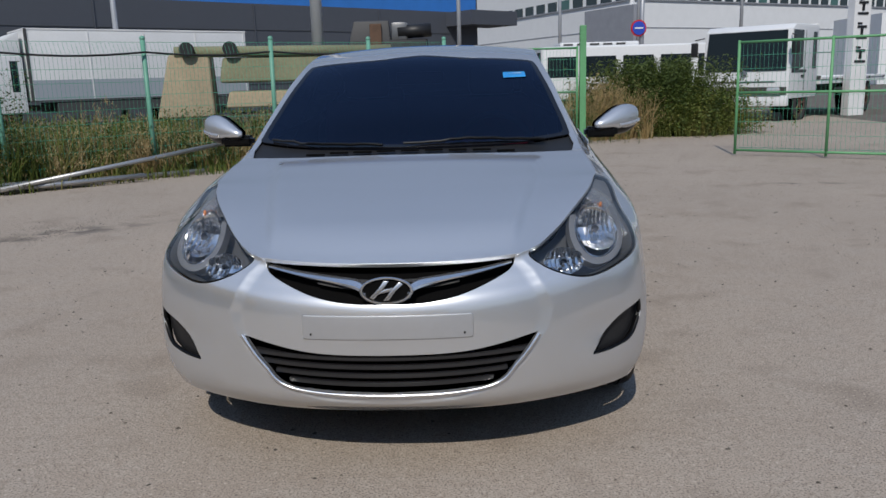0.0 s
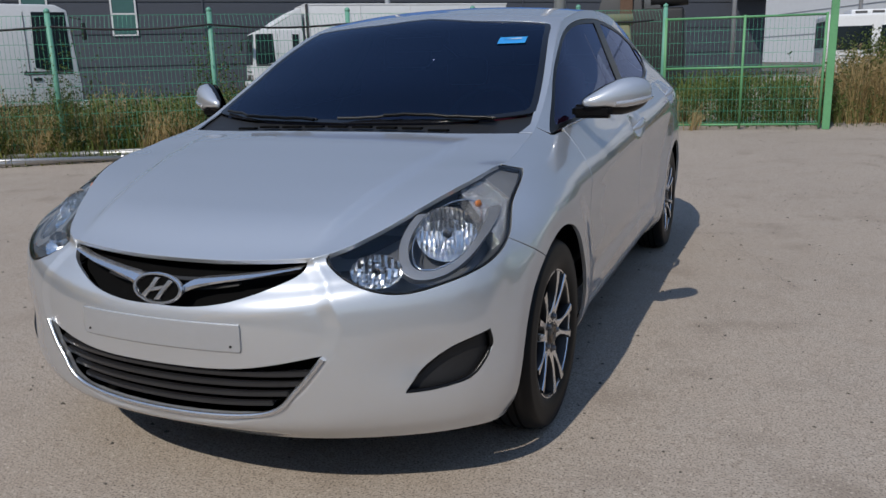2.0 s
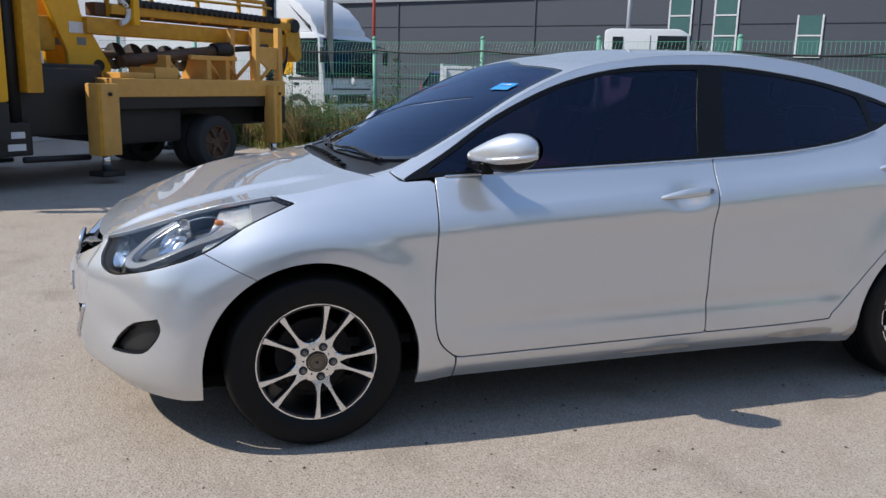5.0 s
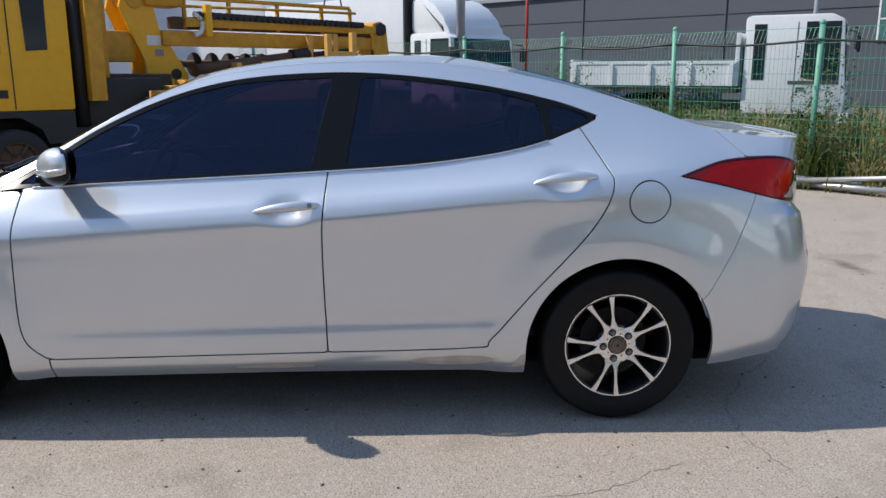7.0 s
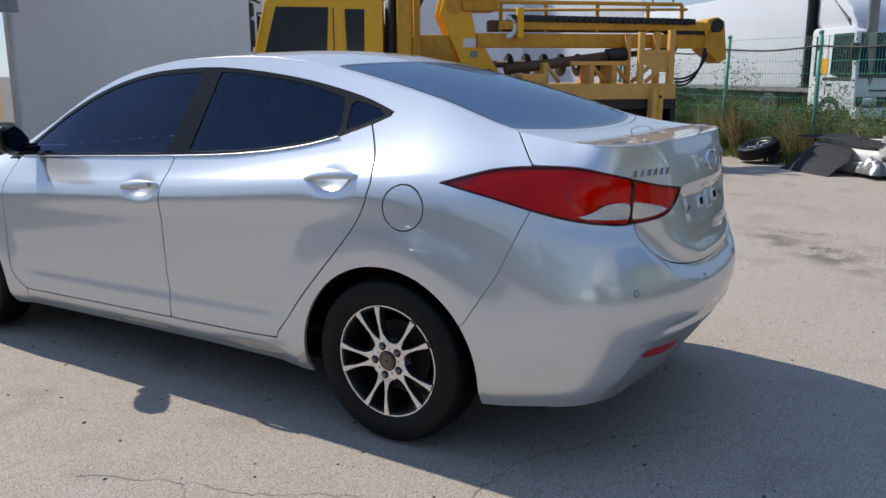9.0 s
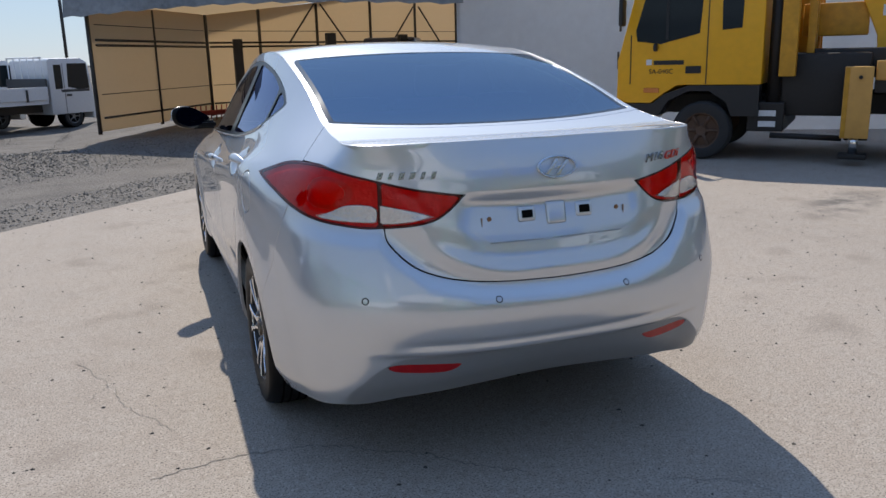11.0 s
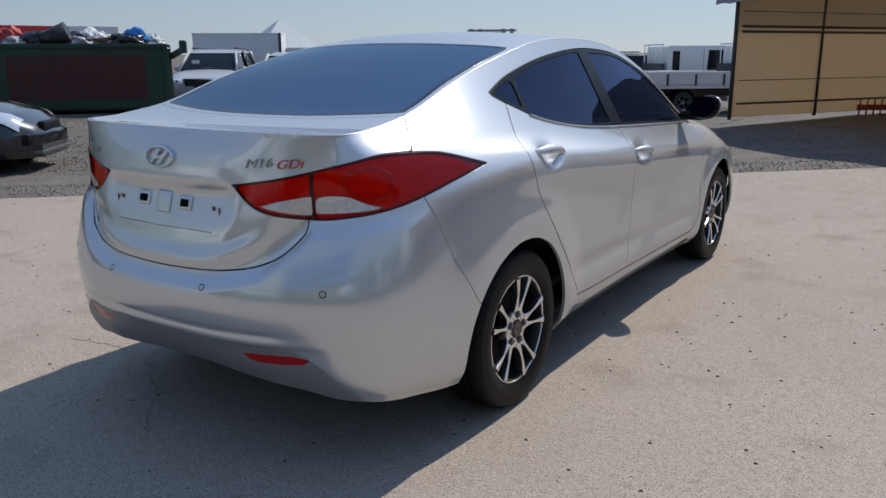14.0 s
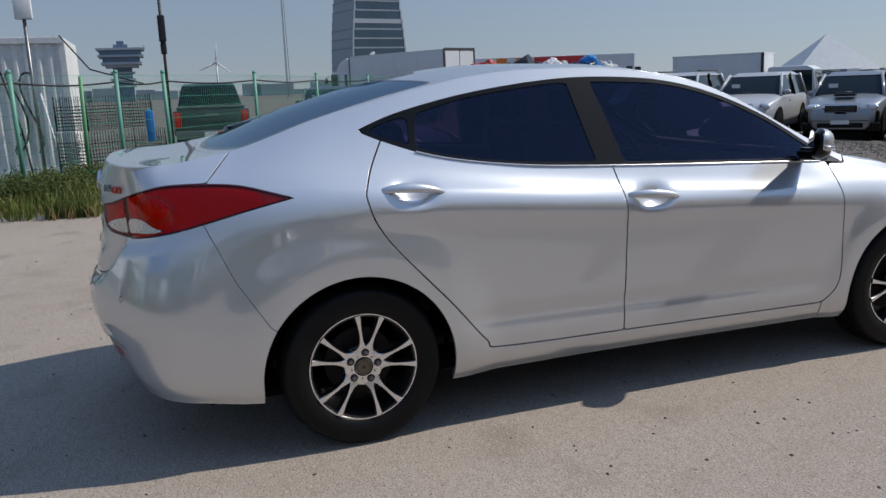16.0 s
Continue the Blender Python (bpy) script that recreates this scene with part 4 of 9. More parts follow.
part("valance", val, mat("grimy_awning", (0.27, 0.275, 0.28), 0.75, vary=0.4, scale=2.5, bump=0.02, bump_scale=5), shed, "grimy grey tarpaulin edge")
for a, b, z in ((0, 0, 2.5), (0, 2.45, 2.5)):
    part("post", rod((*at(a, b), 0), (*at(a, b), z), .04, 8), STEEL, shed)
for d in (.05, 1.55, 3.35, 5.2, 6.9, 8.6):
    part("post", rod((*on_wall(d, .06), 0), (*on_wall(d, .06), 2.5 + .11 * d), .04, 8), STEEL, shed)
for b, thick in ((1.73, .025), (1.83, .025), (.32, .022), (2.12, .008), (.78, .008)):
    part("rail", rod((*at(.08, .1), b), (*at(.08, 4.85), b), thick, 8), STEEL, shed)
    part("rail", rod((*on_wall(.1, .1), b), (*on_wall(10.8, .1), b), thick, 8), STEEL, shed)
for d in (3.35, 6.9):
    for k in (-1, 1):
        part("brace", rod((*on_wall(d + .95 * k, .12), 1.8), (*on_wall(d + .1 * k, .12), 2.85), .025, 8), STEEL, shed)
for x, y, z in ((-1.26, -16.3, 1.92), (-3.13, -14.3, 1.98), (-5.2, -15.3, 1.95)):
    tagged(part("lift_post", box(.22, .22, z, x, y, -.03, .02), STEEL), "dark steel lift post inside the shed", "post")
tw = thing("tent_wall", label="grey-white tarpaulin wall of a long tent", category="wall", kind="structure")
W0 = np.array((-4.3, -9.3))
bm = bmesh.new()
cols = []
for i in range(61):
    s_ = i * 9.4 / 60
    off = .035 * noise.noise((s_ * 1.3, 0, 0)) + .015 * math.sin(s_ * 3.1)
    p = W0 + U * s_ - V * off
    cols.append([bm.verts.new((*(p + V * .02 * (k == 0)), z)) for k, z in enumerate((0.0, .25, 1.2, 2.4, 4.3))])
for a, b in zip(cols, cols[1:]):
    for k in range(4):
        bm.faces.new((a[k], b[k], b[k + 1], a[k + 1]))
part("sheet", smooth(bm), SHEET, tw)
wall_slab(W0 + U * 9.4, W0 + U * 12.6, 0, 2.95, .06, "sheet", SHEET, tw)
wall_slab(W0, W0 + V * 9, 0, 4.3, .06, "side_sheet", SHEET, tw)
wall_slab(W0 + V * 9, W0 + U * 12.6 + V * 9, 0, 4.3, .06, "back_sheet", SHEET, tw)
wall_slab(W0 + U * 12.6, W0 + U * 12.6 + V * 9, 0, 2.95, .06, "side_sheet", SHEET, tw)
cap_ = box(9.5, 9.2, .08, 4.7, -4.5, 4.3)
cap_.transform(Matrix.Translation((*W0, 0)) @ Euler((0, 0, math.atan2(U[1], U[0]))).to_matrix().to_4x4() @ Matrix.Diagonal((1, -1, 1, 1)))
bmesh.ops.recalc_face_normals(cap_, faces=cap_.faces[:])
part("tent_roof", cap_, SHEET, tw)

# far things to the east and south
# HAZE and HAZE2: distance haze mixed into the base colours of far things
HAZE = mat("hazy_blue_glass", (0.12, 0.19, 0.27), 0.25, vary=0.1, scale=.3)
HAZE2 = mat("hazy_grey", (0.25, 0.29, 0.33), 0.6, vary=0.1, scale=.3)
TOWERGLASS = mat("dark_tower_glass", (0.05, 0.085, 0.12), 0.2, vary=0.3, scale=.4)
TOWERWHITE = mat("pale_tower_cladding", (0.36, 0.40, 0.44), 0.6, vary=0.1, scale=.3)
tower = thing("office_tower", 287, -73, 0, 105, "far tapering office tower with dark glass bands and pale edges", "building")
for k in range(14):
    z = k * 3.2
    w0 = 22.6 - .050 * k * k
    thick = 1.5 if k % 4 == 3 else .55
    part("storey_glass", box(w0, 16, 3.2 - thick, 0, 0, z), TOWERGLASS, tower)
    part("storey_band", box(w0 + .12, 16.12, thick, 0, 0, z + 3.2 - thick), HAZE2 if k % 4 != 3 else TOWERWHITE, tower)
    for s_ in (1, -1):
        part("edge_column", box(.5, 16.3, 3.2, s_ * (w0 / 2 - .2), 0, z), TOWERWHITE, tower)
ct = thing("control_tower", 396, 14.5, 0, 90, "far control tower with wide upper decks", "building")
for w, z, h in ((8, 0, 17), (10.5, 6.5, .8), (10.5, 9.5, .8), (10.5, 12.5, .8), (14, 15.2, 1.2), (17, 16.4, 1.1), (15.5, 17.5, 2.2), (19, 19.7, .9), (17.5, 20.6, 2.1), (20, 22.7, .9), (6, 23.6, 1.8), (3, 25.4, 1.6)):
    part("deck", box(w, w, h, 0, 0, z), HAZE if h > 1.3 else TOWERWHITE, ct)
for k in range(-3, 4):
    part("deck_rail_panel", box(.4, 1.6, 1.1, -10.1, k * 2.4, 23.4), TOWERWHITE, ct)
turb = thing("wind_turbine", 440, -30, 0, 90, "far white wind turbine", "turbine")
part("mast", rod((0, 0, 0), (0, 0, 18), .7, 10, r2=.4), FRAME, turb)
part("nacelle", box(1.5, 4, 1.6, 0, 0, 17.4, .3), FRAME, turb)
for a in (95, 215, 335):
    part("blade", rod((0, -2.3, 18.2), (10 * math.cos(radians(a)), -2.3, 18.2 + 10 * math.sin(radians(a))), .55, 6, r2=.1), FRAME, turb)
mast = thing("lattice_mast", 190, -28, 0, 0, "far thin lattice mast", "mast")
for a in (0, 120, 240):
    part("leg", rod((.5 * math.cos(radians(a)), .5 * math.sin(radians(a)), 0), (.2 * math.cos(radians(a)), .2 * math.sin(radians(a)), 40), .07, 5), HAZE2, mast)
for k in range(20):
    part("brace", rod((.4, 0, k * 2), (-.25, .3, k * 2 + 2), .04, 4), HAZE2, mast)
crane_arm = thing("dock_crane", 230, -50, 0, 0, "far slanting dock crane", "crane")
part("boom", rod((0, 0, 0), (0, -10, 12), .9, 6, r2=.4), HAZE2, crane_arm)
part("boom", rod((0, 1.5, 0), (0, -9.5, 12), .3, 6), HAZE2, crane_arm)
tent = thing("pyramid_tent", 106, -106, 0, 20, "far pale pyramid tent roof", "tent")
bm = bmesh.new()
bmesh.ops.create_cone(bm, cap_ends=True, segments=4, radius1=9.5, radius2=.1, depth=6, matrix=Matrix.Translation((0, 0, 4.4)))
part("canopy", bm, mat("pale_tent", (0.5, 0.52, 0.53), 0.5), tent)
part("base", box(14, 14, 1.6, 0, 0, 0), HAZE2, tent)
arch_ = thing("timber_gate", 37, -64, -.5, 28, "far grey timber gate frame with lattice", "gate")
for x in (-1.9, -1.1, 1.1, 1.9):
    part("pillar", box(.3, .3, 4.05, x, 0, 0), HAZE2, arch_)
for z in (3.1, 3.8):
    part("beam", box(4.6, .25, .18, 0, 0, z), HAZE2, arch_)
for k in range(6):
    for s in (1, -1):
        part("lattice", rod((-1 + k * .34, 0, 3.25), (-1 + k * .34 + s * .3, 0, 3.8), .04, 5), HAZE2, arch_)
rnd = random.Random(41)
for k in range(26):
    x, y, w, h = 540 + rnd.uniform(-20, 40), -330 + k * 17 + rnd.uniform(-5, 5), rnd.uniform(9, 22), rnd.uniform(3.0, 8.5)
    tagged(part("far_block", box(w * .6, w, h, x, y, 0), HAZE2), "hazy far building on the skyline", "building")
tagged(part("street_light", rod((4.3, -42, 0), (4.3, -42, 6.5), .08, 8), STEEL), "far dark light mast", "pole")

# ---- vehicles standing round the yard ----
SILVERS = [mat("silver_suv_paint", (0.31, 0.32, 0.33), 0.3, 0.5, vary=0.02, coat=0.5), mat("white_suv_paint", (0.42, 0.43, 0.44), 0.35, vary=0.02, coat=0.5), mat("champagne_suv_paint", (0.30, 0.295, 0.28), 0.3, 0.5, vary=0.02, coat=0.5)]
GLASSDARK = mat("vehicle_glass", (0.012, 0.018, 0.022), 0.08, spec=0.28)
GREYPLASTIC = mat("grey_plastic", (0.05, 0.05, 0.052), 0.6)
LAMPCLEAR = mat("lamp_clear", (0.7, 0.72, 0.74), 0.12, 0.5)
BLUEPAINT = mat("navy_truck_paint", (0.012, 0.02, 0.06), 0.35, coat=0.4)
TRUCKWHITE = mat("truck_white", (0.66, 0.67, 0.68), 0.4, vary=0.08, scale=4)
BOXGREY = mat("pale_grey_panel", (0.30, 0.33, 0.37), 0.45, vary=0.06)
TRUCKTYRE = mat("dusty_tyre", (0.03, 0.029, 0.028), 0.85)
RUSTSTEEL = mat("rusty_wheel", (0.12, 0.07, 0.045), 0.7, 0.3, vary=0.35, scale=20)


def frustum(x0, x1, z0, X0, X1, z1, w0, w1, bevel=.03):
    """A block that tapers upwards: from x0..x1 at z0 to X0..X1 at z1."""
    bm = bmesh.new()
    lo = [bm.verts.new(v) for v in ((x0, -w0 / 2, z0), (x1, -w0 / 2, z0), (x1, w0 / 2, z0), (x0, w0 / 2, z0))]
    hi = [bm.verts.new(v) for v in ((X0, -w1 / 2, z1), (X1, -w1 / 2, z1), (X1, w1 / 2, z1), (X0, w1 / 2, z1))]
    bm.faces.new(lo[::-1])
    bm.faces.new(hi)
    for i in range(4):
        bm.faces.new((lo[i], lo[(i + 1) % 4], hi[(i + 1) % 4], hi[i]))
    if bevel:
        bmesh.ops.bevel(bm, geom=bm.edges[:], offset=bevel, segments=3, affect="EDGES", profile=.6)
    return smooth(bm, .5)


def road_wheel(parent, x, y, r, w, side, rim=ALLOY, tyre=RUBBER, spokes=6):
    wh = new("wheel")
    wh.parent = parent
    wh.matrix_basis = pose(x, y, r, 0, 0, 90 * side)
    part("tyre", lathe([(r * .6, -w), (r * .9, -w * 1.03), (r, -w * .85), (r, -w * .15), (r * .93, .0), (r * .75, .012), (r * .62, 0), (r * .6, -.03)], 32), tyre, wh)
    part("rim", lathe([(0, -.02), (r * .18, -.015), (r * .25, -.05), (r * .52, -.06), (r * .58, -.01), (r * .62, -.005)], 24), rim, wh)
    for k in range(spokes):
        a = 2 * math.pi * k / spokes
        part("spoke", rod((-.03, r * .15 * math.cos(a), r * .15 * math.sin(a)), (-.018, r * .57 * math.cos(a), r * .57 * math.sin(a)), r * .055, 6), rim, wh)


def suv(x, y, rz, paint, label, L=4.6, W=1.82, H=1.72, rails=True, scoop=False, low=GREYPLASTIC):
    """A parked off-roader; local x is forwards, the origin under its middle."""
    c = thing("parked_suv", x, y, lot_z(x, y) + .005, rz, label, "car", "parked cars")
    f, b, zb = L / 2, -L / 2, H * .65
    def ring(x):
        """Half width, shoulder and top of the body at x."""
        t, r = f - x, x - b
        w = W / 2 * min(1, .70 + .30 * min(1, t / .75) ** .5) * min(1, .86 + .14 * min(1, r / .35) ** .5)
        top_ = zb + .055 if t > 1.3 else zb - .42 + .475 * min(1, t / 1.3 + .0) ** .33 * (.93 + .07 * t / 1.3)
        return w, min(top_ - .05, zb - .02), top_

    body = bmesh.new()
    rows_ = []
    for x_ in [f - v for v in (0, .02, .06, .13, .24, .4, .62, .9, 1.15, 1.32)] + [b + v for v in (2.2, 1.2, .5, .22, .08, .02, 0)]:
        w, sh_, top_ = ring(x_)
        prof_ = [(.80, .34), (.94, .42), (1.0, .56), (1.0, sh_ * .82), (.975, sh_ - .02), (.92, sh_ + .02), (.70, top_ - .008), (.35, top_ + .005), (0, top_ + .01)]
        full = prof_ + [(-u_, z_) for u_, z_ in prof_[-2::-1]]
        rows_.append([body.verts.new((x_, u_ * w, z_)) for u_, z_ in full])
    for p_, q_ in zip(rows_, rows_[1:]):
        for i in range(len(p_)):
            j = (i + 1) % len(p_)
            body.faces.new((p_[i], q_[i], q_[j], p_[j]))
    body.faces.new(rows_[0])
    body.faces.new(rows_[-1][::-1])
    bmesh.ops.recalc_face_normals(body, faces=body.faces[:])
    part("body", smooth(body, .75), paint, c)
    part("skirt", smooth(prism([(b + .02, .26), (b + .01, .5), (f - .02, .5), (f - .06, .28)], W * .97, bevel=.05), .5), low, c, "grey plastic skirt")
    gx0, gx1 = b + .12, f - 1.15
    part("glasshouse", frustum(gx0, gx1, zb - .06, gx0 + .28, gx1 - .80, H - .05, W * .92, W * .72, .06), GLASSDARK, c, "dark vehicle glass")
    part("roof", frustum(gx0 + .22, gx1 - .72, H - .085, gx0 + .40, gx1 - 1.0, H + .02, W * .76, W * .58, .035), paint, c)
    for s in (1, -1):
        for (xa, xb) in ((gx1 - .01, gx1 - .78), (gx0 + .02, gx0 + .27)):
            part("pillar", rod((xa, s * W * .462, zb - .01), (xb, s * W * .375, H - .04), .042, 6), paint, c)
        ear = bmesh.new()
        bmesh.ops.create_uvsphere(ear, u_segments=14, v_segments=8, radius=1)
        ear.transform(pose(gx1 - .30, s * (W / 2 + .03), zb + .09, 0, 0, s * 14) @ Matrix.Diagonal((.05, .10, .068, 1)))
        part("mirror", smooth(ear, 1.2), paint, c)
        hl = bmesh.new()
        bmesh.ops.create_uvsphere(hl, u_segments=18, v_segments=10, radius=1)
        hl.transform(pose(f - .175, s * W * .352, zb - .25, 0, 0, -s * 36) @ Matrix.Diagonal((.085, .23, .092, 1)))
        hl = smooth(hl, 1.2)
        lampo = part("headlight", hl, LAMPCLEAR, c, "clear headlight")
        part("bulb", rod((f - .12, s * W * .335, zb - .25), (f - .085, s * W * .335, zb - .25), .05, 14), CHROME, lampo)
        part("fog_lamp", rod((f - .12, s * W * .33, .5), (f - .04, s * W * .33, .5), .06, 12), LAMPCLEAR, c)
        if rails:
            part("roof_rail", rod((gx0 + .4, s * W * .34, H + .06), (gx1 - .95, s * W * .34, H + .06), .022, 8), GREYPLASTIC, c)
        for wx in (f - .85, b + .85):
            # a solid near-black disc stands in for the shade of the open arch
            part("wheel_arch", rod((wx, s * (W / 2 - .25), .42), (wx, s * (W / 2 + .006), .42), .43, 28), CAVITY, c)
            road_wheel(c, wx, s * (W / 2 + .005), .35, .23, s)
        part("centre_pillar", rod(((gx0 + gx1) / 2 - .05, s * W * .463, zb - .01), ((gx0 + gx1) / 2 - .16, s * W * .372, H - .04), .04, 6), BLACK_SATIN, c)
        part("tail_lamp", smooth(box(.07, .16, .42, b + .07, s * W * .41, zb - .36, .03), .8), RED_LENS, c)
        part("door_handle", box(.18, .03, .035, .25, s * (W / 2 + .002), zb - .16, .01), paint, c)
    part("grille", smooth(box(.06, .74, .19, f - .035, 0, zb - .38, .03), .8), BLACK_SATIN, c, "black grille")
    for k in range(3):
        part("grille_bar", box(.03, .66, .012, f - .002, 0, zb - .34 + k * .05, .004), NUT, c)
    tall_ = .30 if low is GREYPLASTIC else .46
    nose_ = box(.30, W * .92, tall_, f - .15, 0, .34, .07)
    bmesh.ops.subdivide_edges(nose_, edges=[e for e in nose_.edges if abs(e.verts[0].co.y - e.verts[1].co.y) > W * .5], cuts=8, use_grid_fill=True)
    for v in nose_.verts:
        v.co.x -= .26 * (abs(v.co.y) / (W / 2)) ** 2.6
    part("bumper", smooth(nose_, .8), paint if low is GREYPLASTIC else low, c, "bumper")
    part("plate_bar", box(.02, .42, .10, f + .012, 0, .46, .004), FRAME, c)
    part("lower_intake", smooth(box(.08, W * .58, .13, f - .02, 0, .37, .03), .8), BLACK_SATIN, c)
    part("grille_rim", smooth(box(.045, .84, .25, f - .045, 0, zb - .41, .03), .8), CHROME, c, "bright grille surround")
    part("floor_pan", box(L * .9, W * .8, .1, 0, 0, .24), CAVITY, c)
    if scoop:
        part("hood_scoop", smooth(box(.3, .5, .06, f - .75, 0, zb + .015, .02), .8), BLACK_SATIN, c)
    part("wiper", rod((gx1 - .05, -.5, zb + .07), (gx1 - .12, .1, zb + .11), .012, 6), BLACK, c)
    part("rear_plate", box(.02, .42, .12, b + .0, 0, zb - .42, .004), FRAME, c)
    part("permit", box(.004, .22, .10, gx1 - .33, -.4, H * .78, m=None), FRAME, c)
    return c


HEAD = 121.0
suv(13.4, -15.95, HEAD + 6, SILVERS[0], "silver off-roader with a hood scoop, parked on gravel", scoop=True, low=BLACK_SATIN)
suv(11.2, -17.3, HEAD + 2, SILVERS[0], "silver off-roader with black lower bumper, parked on gravel", H=1.7, low=BLACK_SATIN)
suv(9.45, -18.3, HEAD + 8, SILVERS[2], "champagne silver off-roader parked on gravel", rails=False)
suv(7.65, -19.2, HEAD + 15, SILVERS[0], "silver off-roader with roof rails beside the white trucks", L=4.7)
suv(14.95, -14.1, HEAD + 5, SILVERS[1], "pale silver off-roader parked on gravel", rails=False)
suv(17.1, -13.0, HEAD + 5, SILVERS[1], "white off-roader parked behind the skip", low=BLACK)
suv(14.2, -20.0, HEAD, SILVERS[2], "grey off-roader in the second row of parked cars")
suv(11.6, -23.0, HEAD, SILVERS[0], "silver off-roader in the second row of parked cars")
suv(23.0, -20.8, HEAD, SILVERS[0], "silver off-roader in the second row of parked cars")
suv(19.6, -18.6, HEAD + 4, DARKCAR, "dark off-roader in the second row of parked cars", rails=False)
suv(17.0, -24.2, HEAD, SILVERS[1], "pale off-roader in the far row of parked cars")
suv(26.5, -23.5, HEAD + 10, SILVERS[2], "grey off-roader in the far row of parked cars", rails=False)
suv(8.6, -25.0, HEAD + 90, DARKCAR, "dark off-roader in the far row of parked cars")
suv(13.5, -27.0, HEAD + 90, mat("dark_red_paint", (0.2, 0.02, 0.02), .35, coat=.5), "dark red off-roader in the far row")


def truck_cab(c, W, H, front, back, paint, z0=.55, screen=.45):
    """A forward-control cab under c: walls, windscreen, windows, mirrors, lamps, bumper."""
    prof = [(back, z0), (back, H - .05), (back + .1, H), (front - .35, H), (front - .12, H - .12), (front - .03, z0 + .75), (front, z0 + .4), (front, z0)]
    part("cab", smooth(prism(prof, W, bevel=.05), .5), paint, c)
    zs, ze = z0 + .68, H - .15
    ws = bmesh.new()
    x_at = lambda z: (front - .03) + (z - (z0 + .75)) / (H - .12 - z0 - .75) * (-.09)
    ws.faces.new([ws.verts.new((x_at(z) + .02, yy, z)) for z, yy in ((zs, -W * .47), (zs, W * .47), (ze, W * .45), (ze, -W * .45))])
    part("windscreen", ws, GLASSDARK, c, "dark windscreen")
    for s in (1, -1):
        win_o = [(front - .14, zs + .02), (front - .18, ze), (front - .82, ze), (front - .86, zs + .08), (front - .5, zs + .0)]
        part("side_window", prism(win_o, .01, m=Matrix.Translation((0, s * (W / 2 + .001), 0)), bevel=.0), GLASSDARK, c, "dark side window")
        part("side_stripe", box(.95, .008, .07, front - .62, s * (W / 2 + .003), z0 + .62, .0), GREYPLASTIC, c)
        part("rear_side_window", box(.24, .012, ze - zs - .06, back + .30, s * (W / 2 + .002), zs + .03, .0), GLASSDARK, c)
        part("door_seam", box(.012, .008, H - z0 - .2, front - .98, s * (W / 2 + .003), z0 + .05, .0), GREYPLASTIC, c)
        part("door_handle", box(.16, .03, .06, front - .85, s * (W / 2 + .005), z0 + .5, .01), BLACK, c)
        part("mirror_arm", rod((front - .08, s * W * .5, H - .25), (front + .12, s * (W * .5 + .16), H - .3), .015, 6), BLACK, c)
        part("mirror", smooth(box(.07, .18, .36, front + .12, s * (W * .5 + .17), H - .72, .03), .8), BLACK, c)
        part("headlight", smooth(box(.06, .32, .16, front + .01, s * W * .34, z0 + .12, .03), .8), LAMPCLEAR, c)
        part("indicator", box(.04, .16, .07, front + .075, s * W * .36, z0 - .09, .01), AMBER, c)
    part("grille", box(.02, W * .7, .035, front + .005, 0, z0 + .40, .006), GREYPLASTIC, c)
    part("lamp_band", box(.02, W * .96, .20, front + .002, 0, z0 + .09, .006), STEEL, c, "dark band between the headlights")
    part("screen_shade", box(.05, W * .9, .05, front - .05, 0, zs - .05, .01), GREYPLASTIC, c)
    part("bumper_slot", box(.03, W * .16, .10, front + .085, 0, z0 - .11, .01), BLACK_SATIN, c)
    part("lower_grille", box(.02, W * .84, .05, front + .008, 0, z0 + .06, .006), GREYPLASTIC, c)
    part("badge", rod((front + .012, 0, z0 + .62), (front + .022, 0, z0 + .62), .08, 20), CHROME, c)
    part("bumper", smooth(box(.20, W, .23, front + .0, 0, z0 - .17, .04), .8), paint, c)
    for k in (-.3, .3):
        part("wiper", rod((front - .005, k, zs + .03), (front - .02, k + .35, zs + .1), .01, 5), BLACK, c)


